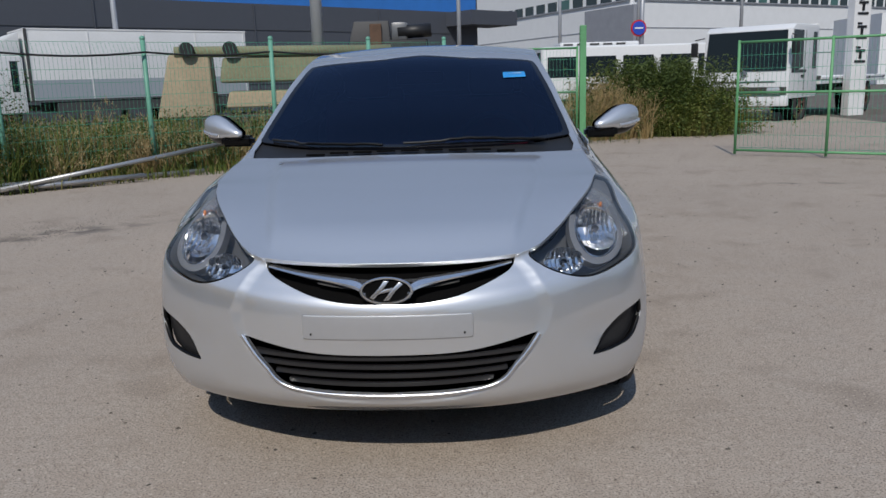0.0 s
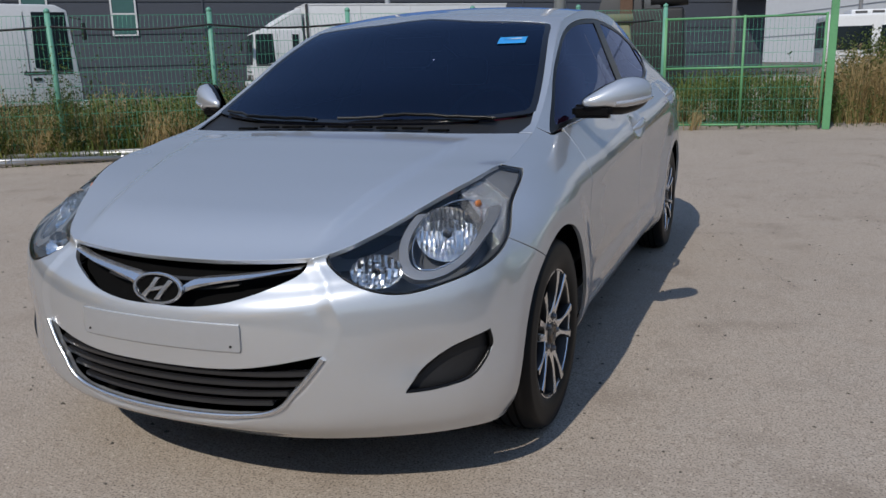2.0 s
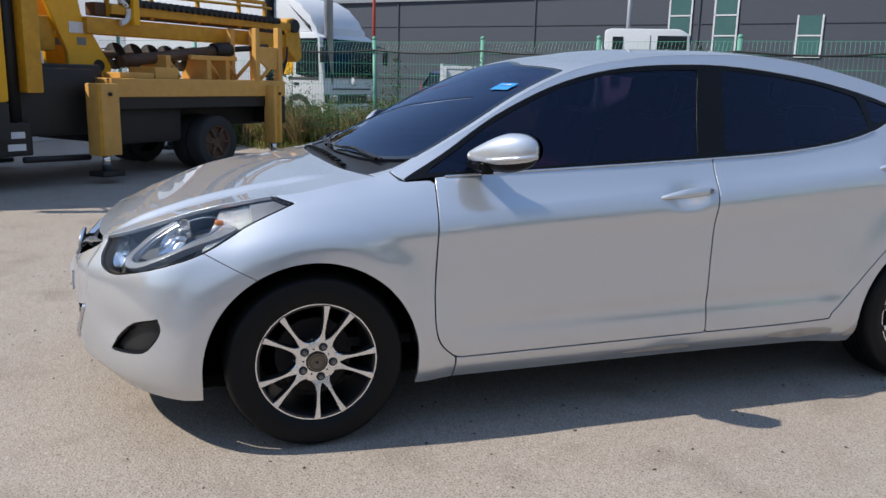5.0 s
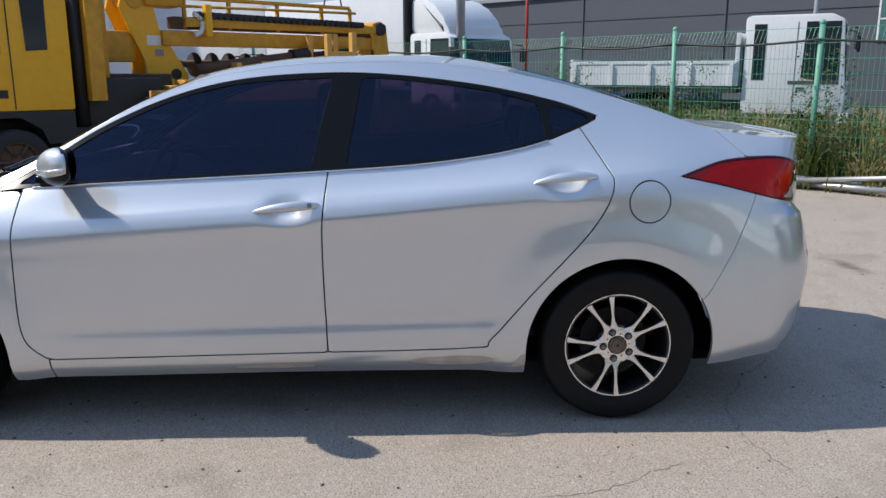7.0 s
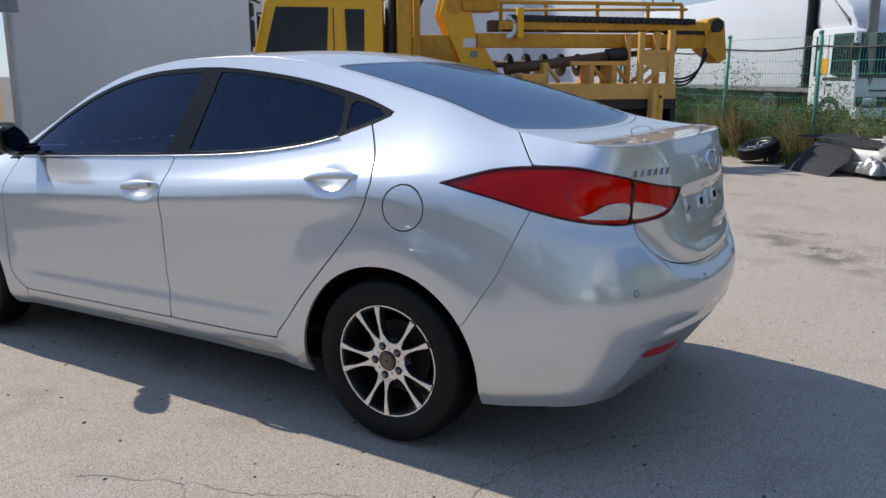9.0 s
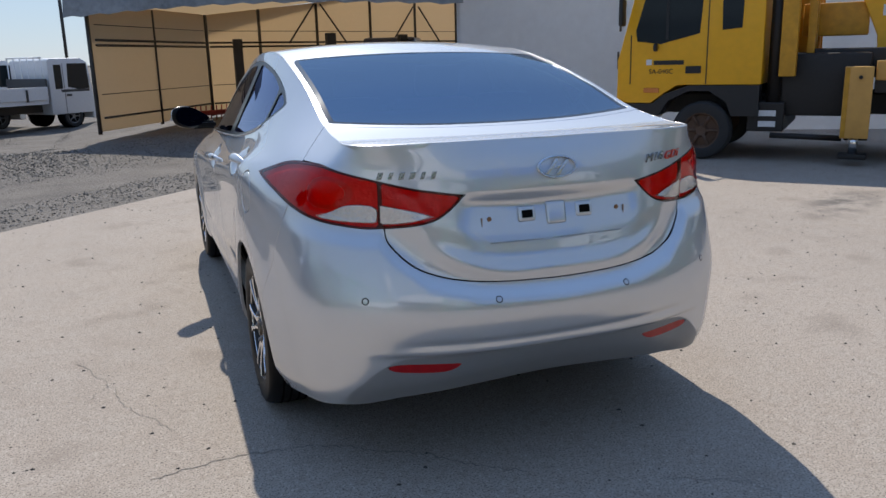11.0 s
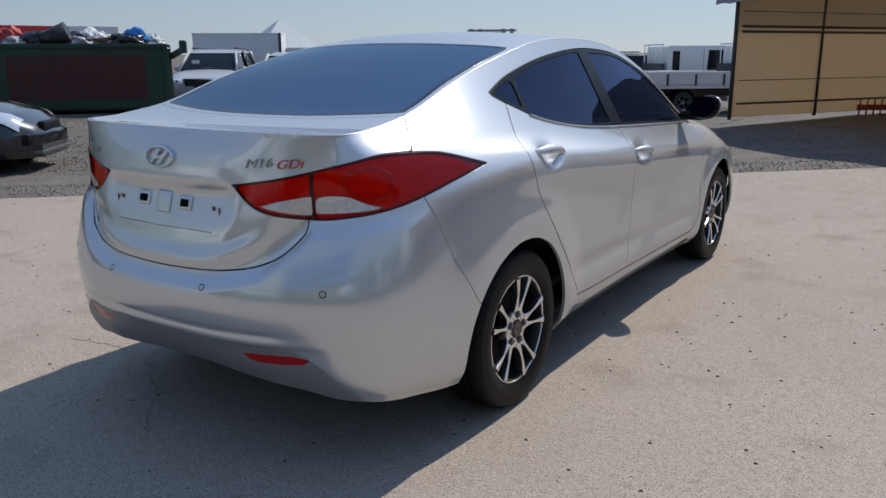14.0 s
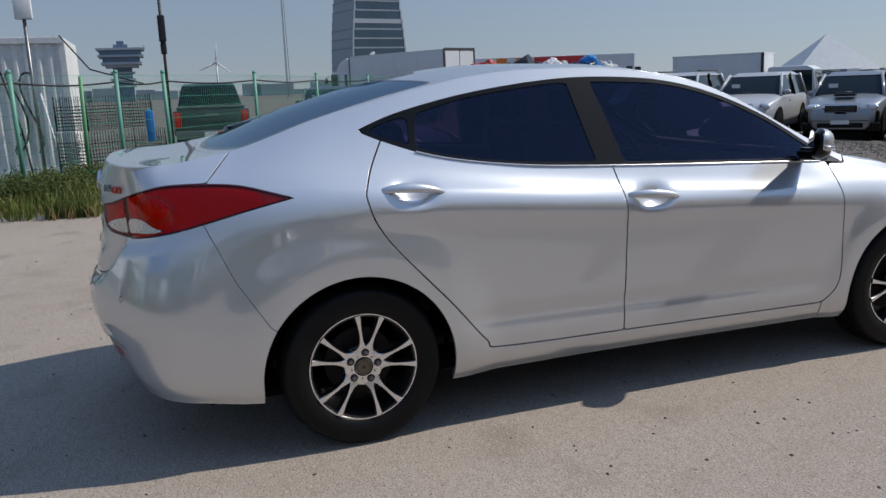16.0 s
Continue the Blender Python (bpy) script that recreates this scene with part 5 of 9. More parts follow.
def truck(x, y, heading, paint, label, W, H, L, kind, wheels, r=.42, cab=1.7, bed_h=1.0, wall=.42, box_h=2.35):
    c = thing("truck", x, y, lot_z(x, y) + .005, heading, label, "truck")
    truck_cab(c, W * .96, H, 0, -cab, paint, z0=r * 1.25)
    part("chassis", box(L - .3, .8, .2, -L / 2, 0, r + .15, .01), STEEL, c, "dark steel chassis")
    for wx in wheels:
        for s in (1, -1):
            road_wheel(c, wx, s * W * .47, r, .26, s, RUSTSTEEL if r > .4 else NUT, TRUCKTYRE, 5)
            part("mudguard", rod((wx, s * (W * .47 - .28), r + .03), (wx, s * (W * .47 - .02), r + .03), r * 1.16, 20), CAVITY, c)
    b0, b1 = -cab - .12, -L
    mid, ln = (b0 + b1) / 2, b0 - b1
    if kind == "box":
        part("cargo_box", smooth(box(ln, W, box_h, mid, 0, bed_h, .04), .8), TRUCKWHITE, c, "white cargo box")
        part("box_edge", box(ln + .02, W + .03, .06, mid, 0, bed_h + box_h - .05, .01), FRAME, c)
        part("side_skirt", box(ln * .8, W * .98, .35, mid, 0, bed_h - .42, .01), GREYPLASTIC, c)
        part("lower_panel", box(ln - .02, W + .015, box_h * .28, mid, 0, bed_h + .03, .004), BOXGREY, c, "pale grey lower side panel")
        part("box_rail", box(ln, W + .03, .05, mid, 0, bed_h - .02), GREYPLASTIC, c)
        for s in (1, -1):
            for k in range(5):
                part("box_rib", box(.03, .02, box_h - .1, b1 + .1 + k * (ln - .2) / 4, s * (W / 2 + .008), bed_h + .04), FRAME, c)
            part("box_corner", box(.10, .06, box_h, b0 - .05, s * (W / 2 - .005), bed_h, .01), GREYPLASTIC, c)
    elif kind == "flat":
        part("bed", box(ln, W, .12, mid, 0, bed_h - .12, .01), paint, c)
        for s in (1, -1):
            part("side_board", box(ln, .05, wall, mid, s * W / 2, bed_h, .01), paint, c)
            for k in range(4):
                part("board_hinge", box(.06, .03, wall * .9, b1 + .2 + k * ln / 4, s * (W / 2 + .03), bed_h - .03, .004), GREYPLASTIC, c)
        part("tail_board", box(.05, W, wall, b1, 0, bed_h, .01), paint, c)
        part("head_board", box(.05, W, wall * 1.6, b0, 0, bed_h, .01), GREYPLASTIC, c)
        for yy in np.linspace(-W * .42, W * .42, 6):
            part("guard_bar", rod((b0, yy, bed_h), (b0, yy, H + .02), .018, 6), FRAME, c)
        part("guard_top", rod((b0, -W * .44, H + .02), (b0, W * .44, H + .02), .022, 6), FRAME, c)
        part("tool_box", box(.5, .35, .3, mid + .2, W * .4, bed_h - .55, .02), FRAME, c)
    elif kind == "dump":
        for s in (1, -1):
            part("side_board", box(ln, .07, wall, mid, s * W / 2, bed_h, .01), paint, c)
            for k in range(5):
                part("board_rib", box(.09, .06, wall, b1 + .1 + k * (ln - .2) / 4, s * (W / 2 + .05), bed_h, .008), paint, c)
            part("top_rail", box(ln, .1, .07, mid, s * W / 2, bed_h + wall, .01), paint, c)
        part("bed", box(ln, W, .15, mid, 0, bed_h - .15, .01), STEEL, c)
        part("tail_board", box(.07, W, wall + .12, b1, 0, bed_h, .01), paint, c)
        part("head_board", box(.09, W, wall * 2.4, b0, 0, bed_h, .01), paint, c)
        part("rusty_load", box(ln * .9, W * .9, .1, mid, 0, bed_h + wall - .1), RUSTSTEEL, c)
    return c


# north: behind the fence and the gate
truck(6.85, 16.1, -131, TRUCKWHITE, "white flatbed truck facing the yard beyond the gate", 2.3, 2.36, 7.5, "flat", (-.9, -4.8, -6.0), r=.46, cab=1.9, bed_h=1.0, wall=.06)
boxer = truck(-17.5, 22.2, 222, TRUCKWHITE, "white box truck before the warehouse", 2.4, 2.5, 10.2, "box", (-1.2, -7.4, -8.6), r=.46, cab=1.95, bed_h=.95, box_h=2.45)
part("roof_fairing", smooth(prism([(-1.95, 2.45), (-1.95, 3.3), (-1.6, 3.18), (-1.0, 2.85), (-.5, 2.5), (-.45, 2.45)], 2.1, bevel=.08), .8), TRUCKWHITE, boxer, "white roof fairing")
truck(-13.25, 9.75, 60, TRUCKWHITE, "white dump truck behind the fence", 2.1, 2.55, 5.8, "dump", (-.9, -4.3), r=.42, cab=2.0, bed_h=1.10, wall=.46)
suv(-23.5, 8.5, 30, BLUEPAINT, "navy blue pickup-like car behind the wire fence", L=4.8, H=1.6, rails=False)
bus = thing("bus", 6.9, 27.5, -.03, 6, "white coach parked behind the bush", "bus")
part("body", smooth(box(9, 2.4, 1.95, 0, 0, .4, .12, segs=3), .5), TRUCKWHITE, bus)
part("windscreen", box(.02, 2.0, .85, -4.5, 0, 1.3, .005), GLASSDARK, bus)
for k in range(6):
    part("window", box(1.15, .02, .75, -3.7 + k * 1.42, -1.2, 1.22, .005), GLASSDARK, bus)
part("roof_vents", smooth(box(3, 1.4, .16, -2.2, 0, 2.34, .06), .6), TRUCKWHITE, bus)
for k in range(5):
    part("vent_slot", box(.35, .02, .07, -3.4 + k * .5, -.71, 2.38), GREYPLASTIC, bus)
for x in (-3.2, 3.0):
    road_wheel(bus, x, -1.18, .45, .28, -1, NUT, TRUCKTYRE, 5)
    road_wheel(bus, x, 1.18, .45, .28, 1, NUT, TRUCKTYRE, 5)
# canvas-covered machine and dark scrap
CANVAS = mat("tan_canvas", (0.33, 0.27, 0.18), 0.85, vary=0.3, scale=4)
CANVAS2 = mat("olive_canvas", (0.20, 0.20, 0.12), 0.85, vary=0.3, scale=4)
mc = thing("covered_machine", -5.0, 15.8, -.03, 14, "tan canvas covered machine with rolled tarpaulin", "machine")
for i, (x, w, h0, h1, m_) in enumerate(((-1.9, 1.1, .55, 2.05, CANVAS), (.9, 4.2, 1.35, 1.95, CANVAS2), (.9, 4.0, .75, 1.15, CANVAS))):
    bm = frustum(x - w / 2 - (.25 if i == 0 else 0), x + w / 2, h0, x - w / 2 + .1, x + w / 2 - .05, h1, 1.6, 1.3, .08)
    part("cover", bm, m_, mc)
part("top_roll", rod((-2.2, -.6, 2.1), (3.0, -.6, 2.05), .13, 12), CANVAS2, mc)
for x in (-1.9, -.9):
    part("guide_wheel", rod((x, -.85, 2.15), (x, -.6, 2.15), .17, 16), BLACK, mc)
part("base_frame", box(5.2, 1.5, .5, .5, 0, .1, .03), STEEL, mc)
part("track", smooth(box(4.6, .4, .6, .5, -.6, 0, .2), .6), BLACK, mc)
sc = thing("scrap_machine", -2.5, 20.5, -.03, 5, "dark machine with rusty brown panel", "machine")
part("hull", frustum(-1.3, 1.3, .2, -1.1, 1.2, 2.5, 1.6, 1.4, .1), BLACK, sc)
part("cabin", frustum(-1.2, .1, 2.3, -1.0, .05, 3.05, 1.4, 1.2, .06), GREYPLASTIC, sc)
part("panel", box(.35, .1, .6, -.35, -.72, 2.35, .02), RUSTSTEEL, sc)
part("cylinder", rod((.3, -.5, 2.7), (1.3, -.5, 2.75), .2, 14), BLACK, sc)
part("cover_plate", smooth(box(.5, .5, .65, .35, -.4, 2.35, .1), .6), NUT, sc)
# west: articulated lorry
lorry = thing("lorry", -16.6, 2.3, -.03, 41, "white lorry with a roof fairing and long white trailer", "truck")
truck_cab(lorry, 2.2, 2.35, 0, -1.6, TRUCKWHITE, z0=.6)
fair = smooth(prism([(-1.7, 2.33), (-1.7, 3.18), (-1.5, 3.26), (-1.15, 3.2), (-.8, 3.02), (-.5, 2.74), (-.28, 2.4), (-.26, 2.33)], 2.0, bevel=.16), .9)
part("roof_fairing", fair, TRUCKWHITE, lorry, "white roof fairing")
part("trailer", smooth(box(12, 2.3, 2.3, -7.8, 0, 1.05, .05), .6), TRUCKWHITE, lorry, "white trailer")
part("trailer_front", box(.06, 2.32, 2.3, -1.75, 0, 1.05), BLACK, lorry)
part("cab_mark", box(.3, .012, .35, -1.1, -1.105, 1.35, .0, m=None), YELLOW, lorry)
for wx in (-.8, -3.2, -10.5, -11.6):
    for s in (1, -1):
        road_wheel(lorry, wx, s * 1.1, .46, .28, s, NUT, TRUCKTYRE, 5)
part("chassis", box(12, .9, .25, -6.2, 0, .65), STEEL, lorry)
# south: white light trucks, dark cars in the shed
truck(2.9, -22.4, 222, TRUCKWHITE, "white light cargo truck with low side boards", 1.7, 1.95, 5.0, "flat", (-.75, -3.4), r=.31, cab=1.45, bed_h=.82, wall=.36)
truck(5.0, -23.6, 222, TRUCKWHITE, "white double cab cargo truck parked behind another", 1.7, 1.98, 5.4, "flat", (-.75, -3.9), r=.31, cab=2.2, bed_h=.84, wall=.36)
suv(-3.55, -16.4, 235, DARKCAR, "dark hatchback standing inside the shed", L=3.8, H=1.58, rails=False)
pk = thing("pickup", -3.77, -13.6, -.03, -118, "navy blue pickup with a closed tail board inside the shed", "truck")
part("tail_board", smooth(box(.08, 1.46, .5, -.0, 0, .60, .02), .6), BLUEPAINT, pk)
for s in (1, -1):
    part("side_board", smooth(box(2.6, .06, .5, 1.3, s * .70, .60, .02), .6), BLUEPAINT, pk)
    part("tail_lamp", box(.04, .22, .12, -.06, s * .58, .48, .01), RED_LENS, pk)
    for wx in (.8, 3.2):
        road_wheel(pk, wx, s * .66, .31, .2, s, NUT, TRUCKTYRE, 5)
part("cab", frustum(2.7, 4.2, .5, 2.75, 3.95, 1.9, 1.5, 1.35, .08), BLUEPAINT, pk)
part("rear_window", box(.02, 1.1, .45, 2.68, 0, 1.3), GLASSDARK, pk)
part("bed", box(2.7, 1.4, .1, 1.3, 0, .50), BLUEPAINT, pk)
part("plate_bar", box(.02, .42, .12, -.06, 0, .45, .004), FRAME, pk)
part("name_bar", box(.012, .34, .05, -.048, 0, .88, .003), FRAME, pk)
part("bumper", rod((-.08, -.66, .4), (-.08, .66, .4), .04, 8), STEEL, pk)
rk = thing("harrow", -.6, -16.2, -.03, 30, "small red steel rake frame inside the shed", "tool")
part("beam", box(1.3, .06, .12, 0, 0, .12, .01), mat("red_tool_paint", (0.3, 0.03, 0.02), .6), rk)
for k in range(9):
    part("tine", rod((-.6 + k * .15, 0, 0), (-.6 + k * .15, .04, .36), .016, 6), bpy.data.materials["red_tool_paint"], rk)

# east: skip with rubbish, coupe, pickup, box lorry, container
SKIPGREEN = mat("dark_green_skip", (0.012, 0.038, 0.024), 0.55, vary=0.3)
SKIPRED = mat("faded_red_panel", (0.05, 0.009, 0.008), 0.6, vary=0.35, scale=2)
SKX, SKY, SKH = 16.22, -8.0, -130.0
sk = thing("skip", SKX, SKY, lot_z(SKX, SKY), SKH, "green steel skip with a faded red side, heaped with rubbish", "skip")
for s in (1, -1):
    part("side", box(4.0, .07, 1.44, 0, s * 1.02, .12, .015), SKIPGREEN, sk)
    part("red_panel", box(3.0, .012, 1.0, .05, s * 1.058, .34, .004), SKIPRED, sk, "faded red paint field on the side")
    part("end", box(.07, 2.0, 1.44, s * 2.0, 0, .12, .015), SKIPGREEN, sk)
    part("top_rail", box(4.15, .14, .1, 0, s * 1.02, 1.52, .02), SKIPGREEN, sk)
    part("corner_post", box(.12, .12, 1.5, -2.02, s * 1.04, .08, .015), SKIPGREEN, sk)
    part("corner_post", box(.12, .12, 1.5, 2.02, s * 1.04, .08, .015), SKIPGREEN, sk)
    part("end_rib", box(.08, .09, 1.35, 2.06, s * .45, .16, .01), SKIPGREEN, sk)
    hook = rod((2.08, s * .85, 1.3), (2.4, s * .85, 1.48), .07, 10)
    part("lifting_hook", hook, SKIPGREEN, sk)
    part("hook_plate", box(.16, .10, .3, 2.42, s * .85, 1.4, .03), SKIPGREEN, sk)
    part("ground_roller", rod((1.7, s * .6, .06), (1.7, s * .9, .06), .09, 12), STEEL, sk)
part("floor", box(4.0, 2.0, .08, 0, 0, .08), SKIPGREEN, sk)
BAGS = [mat("black_bag", (0.012, 0.012, 0.014), 0.35), mat("white_bag", (0.6, 0.6, 0.6), 0.5), mat("blue_bag", (0.02, 0.2, 0.55), 0.4), mat("brown_board", (0.2, 0.1, 0.06), 0.8), mat("grey_bag", (0.3, 0.31, 0.33), 0.5), mat("red_sheet", (0.4, 0.04, 0.03), 0.6)]
rnd = random.Random(8)
ux, uy = math.cos(radians(SKH)), math.sin(radians(SKH))
for k in range(30):
    t, q = -1.75 + 3.5 * k / 29, rnd.uniform(-.75, .75)
    m_ = BAGS[(0, 1, 4, 0, 4, 1, 0, 4)[k % 8]]
    label = "crumpled rubbish bag heaped on the skip"
    hump = .22 * math.cos(t * .85)
    heap("rubbish_bag", SKX + ux * t - uy * q, SKY + uy * t + ux * q, 1.42 + hump * rnd.uniform(.4, 1), rnd.uniform(.22, .42), rnd.uniform(.22, .36), rnd.uniform(.14, .26), m_, label, k * 1.7, rnd.uniform(0, 180))
for t, q, z, a, b, c_, m_, label in ((-1.62, -.55, 1.62, .34, .22, .24, BAGS[5], "torn red sheet on the rubbish heap"), (-1.35, -.3, 1.72, .20, .2, .2, BAGS[5], "torn red sheet on the rubbish heap"), (1.35, -.5, 1.66, .27, .25, .21, BAGS[2], "blue plastic bag on the rubbish heap"), (1.72, -.3, 1.58, .2, .18, .15, BAGS[1], "white plastic scrap on the rubbish heap")):
    heap("rubbish_sheet", SKX + ux * t - uy * q, SKY + uy * t + ux * q, z, a, b, c_, m_, label, t * 3.3, 40)
drum_at = lambda t, q, z: (SKX + ux * t - uy * q, SKY + uy * t + ux * q, z)
tagged(part("plastic_tub", rod(drum_at(-.75, -.75, 1.60), drum_at(-.1, -.8, 1.86), .19, 20, r2=.24), BAGS[0]), "black plastic tub lying on the rubbish heap", "tub")
for k, (a, b) in enumerate(((.2, .9), (.5, 1.3), (-.2, .4))):
    tagged(part("waste_batten", rod(drum_at(a, -.7, 1.66), drum_at(b, -.6 + .2 * k, 1.74), .03, 6), BAGS[3]), "brown waste batten on the rubbish heap", "batten")
cp = thing("parked_coupe", 10.0, -1.0, lot_z(10.0, -1.0), 220, "dark metallic grey coupe parked on the gravel", "car", "parked cars")
COUPE = mat("gunmetal_paint", (0.05, 0.053, 0.062), 0.26, 0.6, vary=0.02, coat=0.8)


def curve_at(keys, x):
    """Smooth value between keys (x, value)."""
    for (a, u), (b, v) in zip(keys, keys[1:]):
        if x <= b:
            t = min(1, max(0, (x - a) / (b - a)))
            return u + (v - u) * (t * t * (3 - 2 * t) * .5 + t * .5)
    return keys[-1][1]


def loft(stations, ring_of, closed=True):
    """A skin through rings of points, one at each station."""
    bm = bmesh.new()
    rings = [[bm.verts.new(p) for p in ring_of(x)] for x in stations]
    for a, b in zip(rings, rings[1:]):
        for i in range(len(a) - (0 if closed else 1)):
            k = (i + 1) % len(a)
            bm.faces.new((a[i], b[i], b[k], a[k]))
    if closed:
        bm.faces.new(rings[0])
        bm.faces.new(rings[-1])
    bmesh.ops.recalc_face_normals(bm, faces=bm.faces[:])
    return bm


DECK = [(-2.2, .90), (-2.05, 1.0), (-1.5, .99), (-.6, .93), (.7, .93), (1.3, .88), (1.85, .76), (2.12, .60), (2.2, .5)]
PLANW = [(-2.2, .62), (-2.0, .80), (-1.4, .92), (0, .90), (1.4, .92), (1.9, .80), (2.2, .50)]


def coupe_ring(x):
    w, d = curve_at(PLANW, x), curve_at(DECK, x)
    half = [(w * .88, .2), (w * .98, .32), (w * 1.0, .5), (w * .985, d * .72), (w * .95, d - .09), (w * .86, d - .02), (w * .5, d + .015), (0, d + .03)]
    return [(x, y, z) for y, z in half] + [(x, -y, z) for y, z in half[-2::-1]]


part("body", smooth(loft(np.linspace(-2.2, 2.2, 45), coupe_ring), .8), COUPE, cp)
ROOF = [(-1.95, .98), (-1.4, 1.16), (-.8, 1.31), (-.2, 1.36), (.15, 1.32), (.6, 1.14), (1.05, .91)]


def cabin_ring(x, grow=0.0, lo=0.0, hi=1.0):
    d, r = curve_at(DECK, x) - .03, curve_at(ROOF, x)
    pts = []
    for u in np.linspace(-hi, -lo, 7).tolist() + np.linspace(lo, hi, 7).tolist():
        a = u * math.pi / 2
        pts.append((x, (.60 + .20 * abs(math.sin(a)) ** 2) * math.copysign(abs(math.sin(a)) ** .72, a) + grow * u, d + (r - d + grow) * abs(math.cos(a)) ** .62))
    return pts


part("glasshouse", smooth(loft(np.linspace(-1.93, 1.04, 40), cabin_ring, False), .9), GLASSDARK, cp, "dark coupe glass")
part("roof", smooth(loft(np.linspace(-.95, .12, 16), lambda x: cabin_ring(x, .007, 0, .46), False), .9), COUPE, cp)
for s in (1, -1):
    def flank(x, a=0.0, b=1.0):
        """Points of one cabin side between two heights."""
        return [(p[0], s * abs(p[1]), p[2]) for p in cabin_ring(x, .006, a, b)[7:]]
    part("rear_pillar", smooth(loft(np.linspace(-1.9, -1.25, 12), lambda x: flank(x, .35, 1.0), False), .9), COUPE, cp)
    part("roof_side", smooth(loft(np.linspace(-1.3, .55, 20), lambda x: flank(x, .34, .46), False), .9), COUPE, cp)
    part("front_pillar", smooth(loft(np.linspace(.5, .98, 12), lambda x: flank(x, .42, .60), False), .9), COUPE, cp)
    mc_ = smooth(box(.2, .2, .13, .52, s * 1.0, .93, .05), .8)
    part("mirror", mc_, NUT, cp, "grey door mirror")
    part("headlight", smooth(loft(np.linspace(1.35, 2.0, 10), lambda x: [(x + .012, s * curve_at(PLANW, x) * k, curve_at(DECK, x) + o) for k, o in ((.70, .022), (.88, -.004), (.97, -.07), (.99, -.15 * (x - 1.2)))], False), .9), LAMPCLEAR, cp)
    part("fog_opening", smooth(box(.12, .34, .16, 2.06, s * .52, .36, .05), .8), BLACK_SATIN, cp)
    part("tail_lamp", smooth(box(.14, .40, .13, -2.13, s * .50, .76, .04), .8), RED_LENS, cp)
    part("door_handle", box(.18, .03, .03, -.35, s * .895, .74, .01), COUPE, cp)
    part("door_seam", box(.012, .006, .5, -.62, s * .905, .3), BLACK, cp)
    for wx in (1.40, -1.35):
        # arch shade as a near-black disc behind each wheel
        part("wheel_arch", rod((wx, s * .66, .36), (wx, s * .925, .36), .375, 28), CAVITY, cp)
        road_wheel(cp, wx, s * .935, .335, .23, s, WHEEL_BLACK)
part("grille", smooth(box(.1, .62, .26, 2.14, 0, .40, .04), .8), BLACK_SATIN, cp)
part("bumper_lip", smooth(box(.16, 1.1, .04, 2.14, 0, .25, .01), .8), NUT, cp)
part("floor_pan", box(3.8, 1.4, .1, 0, 0, .16), CAVITY, cp)


def pickup_truck(x, y, heading, label):
    """A dark four-door pickup with a covered load bed."""
    c = thing("pickup", x, y, lot_z(x, y), heading, label, "car", "parked cars")
    part("body", smooth(prism([(-2.5, .45), (-2.52, 1.05), (.0, 1.06), (1.3, 1.06), (2.3, .98), (2.5, .8), (2.5, .4)], 1.8, bevel=.06), .5), DARKCAR, c)
    part("cab", smooth(frustum(-.7, 1.5, 1.02, -.55, .75, 1.66, 1.7, 1.35, .1), .6), GLASSDARK, c, "dark cab glass")
    part("cab_roof", smooth(frustum(-.5, .7, 1.63, -.4, .6, 1.70, 1.40, 1.2, .03), .6), DARKCAR, c)
    part("bed_cover", smooth(box(1.75, 1.6, .06, -1.6, 0, 1.06, .02), .6), GREYPLASTIC, c, "grey bed cover")
    part("tailgate", smooth(box(.05, 1.36, .5, -2.53, 0, .55, .02), .6), DARKCAR, c)
    part("tailgate_handle", box(.03, .3, .06, -2.57, 0, .9, .01), NUT, c)
    part("rear_bumper", smooth(box(.16, 1.7, .2, -2.52, 0, .36, .03), .6), NUT, c)
    part("plate_bar", box(.02, .4, .12, -2.61, 0, .4, .004), FRAME, c)
    for s in (1, -1):
        part("tail_lamp", smooth(box(.08, .16, .36, -2.5, s * .78, .64, .02), .6), RED_LENS, c)
        for wx in (-1.55, 1.6):
            road_wheel(c, wx, s * .86, .37, .24, s)
    return c


pickup_truck(19.19, 0.55, -3, "dark pickup with a covered load bed behind the east fence")
suv(21.5, -3.2, 170, DARKCAR, "dark car parked behind the east fence", L=4.6, H=1.5, rails=False)

suv(28.0, -8.0, 160, DARKCAR, "dark car parked in the next yard", L=4.6, H=1.5, rails=False)
bl = truck(47.43, -9.53, 26.7, TRUCKWHITE, "white box lorry with a roof fairing in the next yard", 2.4, 2.5, 10.0, "box", (-1.2, -7.5), r=.45, cab=1.9, bed_h=1.0)
part("roof_fairing", smooth(prism([(-1.9, 2.45), (-1.9, 3.25), (-1.6, 3.3), (-1.1, 3.12), (-.7, 2.8), (-.5, 2.45)], 2.2, bevel=.15), .8), TRUCKWHITE, bl, "white rounded roof fairing")
for s in (1, -1):
    part("rear_door", box(.05, 1.12, 2.15, -10.03, s * .59, 1.1, .01), TRUCKWHITE, bl)
    part("rear_frame", box(.08, .1, 2.4, -10.04, s * 1.2, 1.0, .01), GREYPLASTIC, bl)
part("rear_frame", box(.08, 2.4, .12, -10.04, 0, 3.3, .01), GREYPLASTIC, bl)
truck(18.5, -19.8, 218, TRUCKWHITE, "pale grey box van behind the parked cars", 1.8, 2.0, 4.9, "box", (-.8, -3.6), r=.33, cab=1.6, bed_h=.78, box_h=1.72)
art = thing("painted_trailer", 47, -24, -.03, 75, "white trailer with orange and red stripes", "trailer")
part("box_body", box(11, 2.4, 2.2, 0, 0, .9, .03), TRUCKWHITE, art)
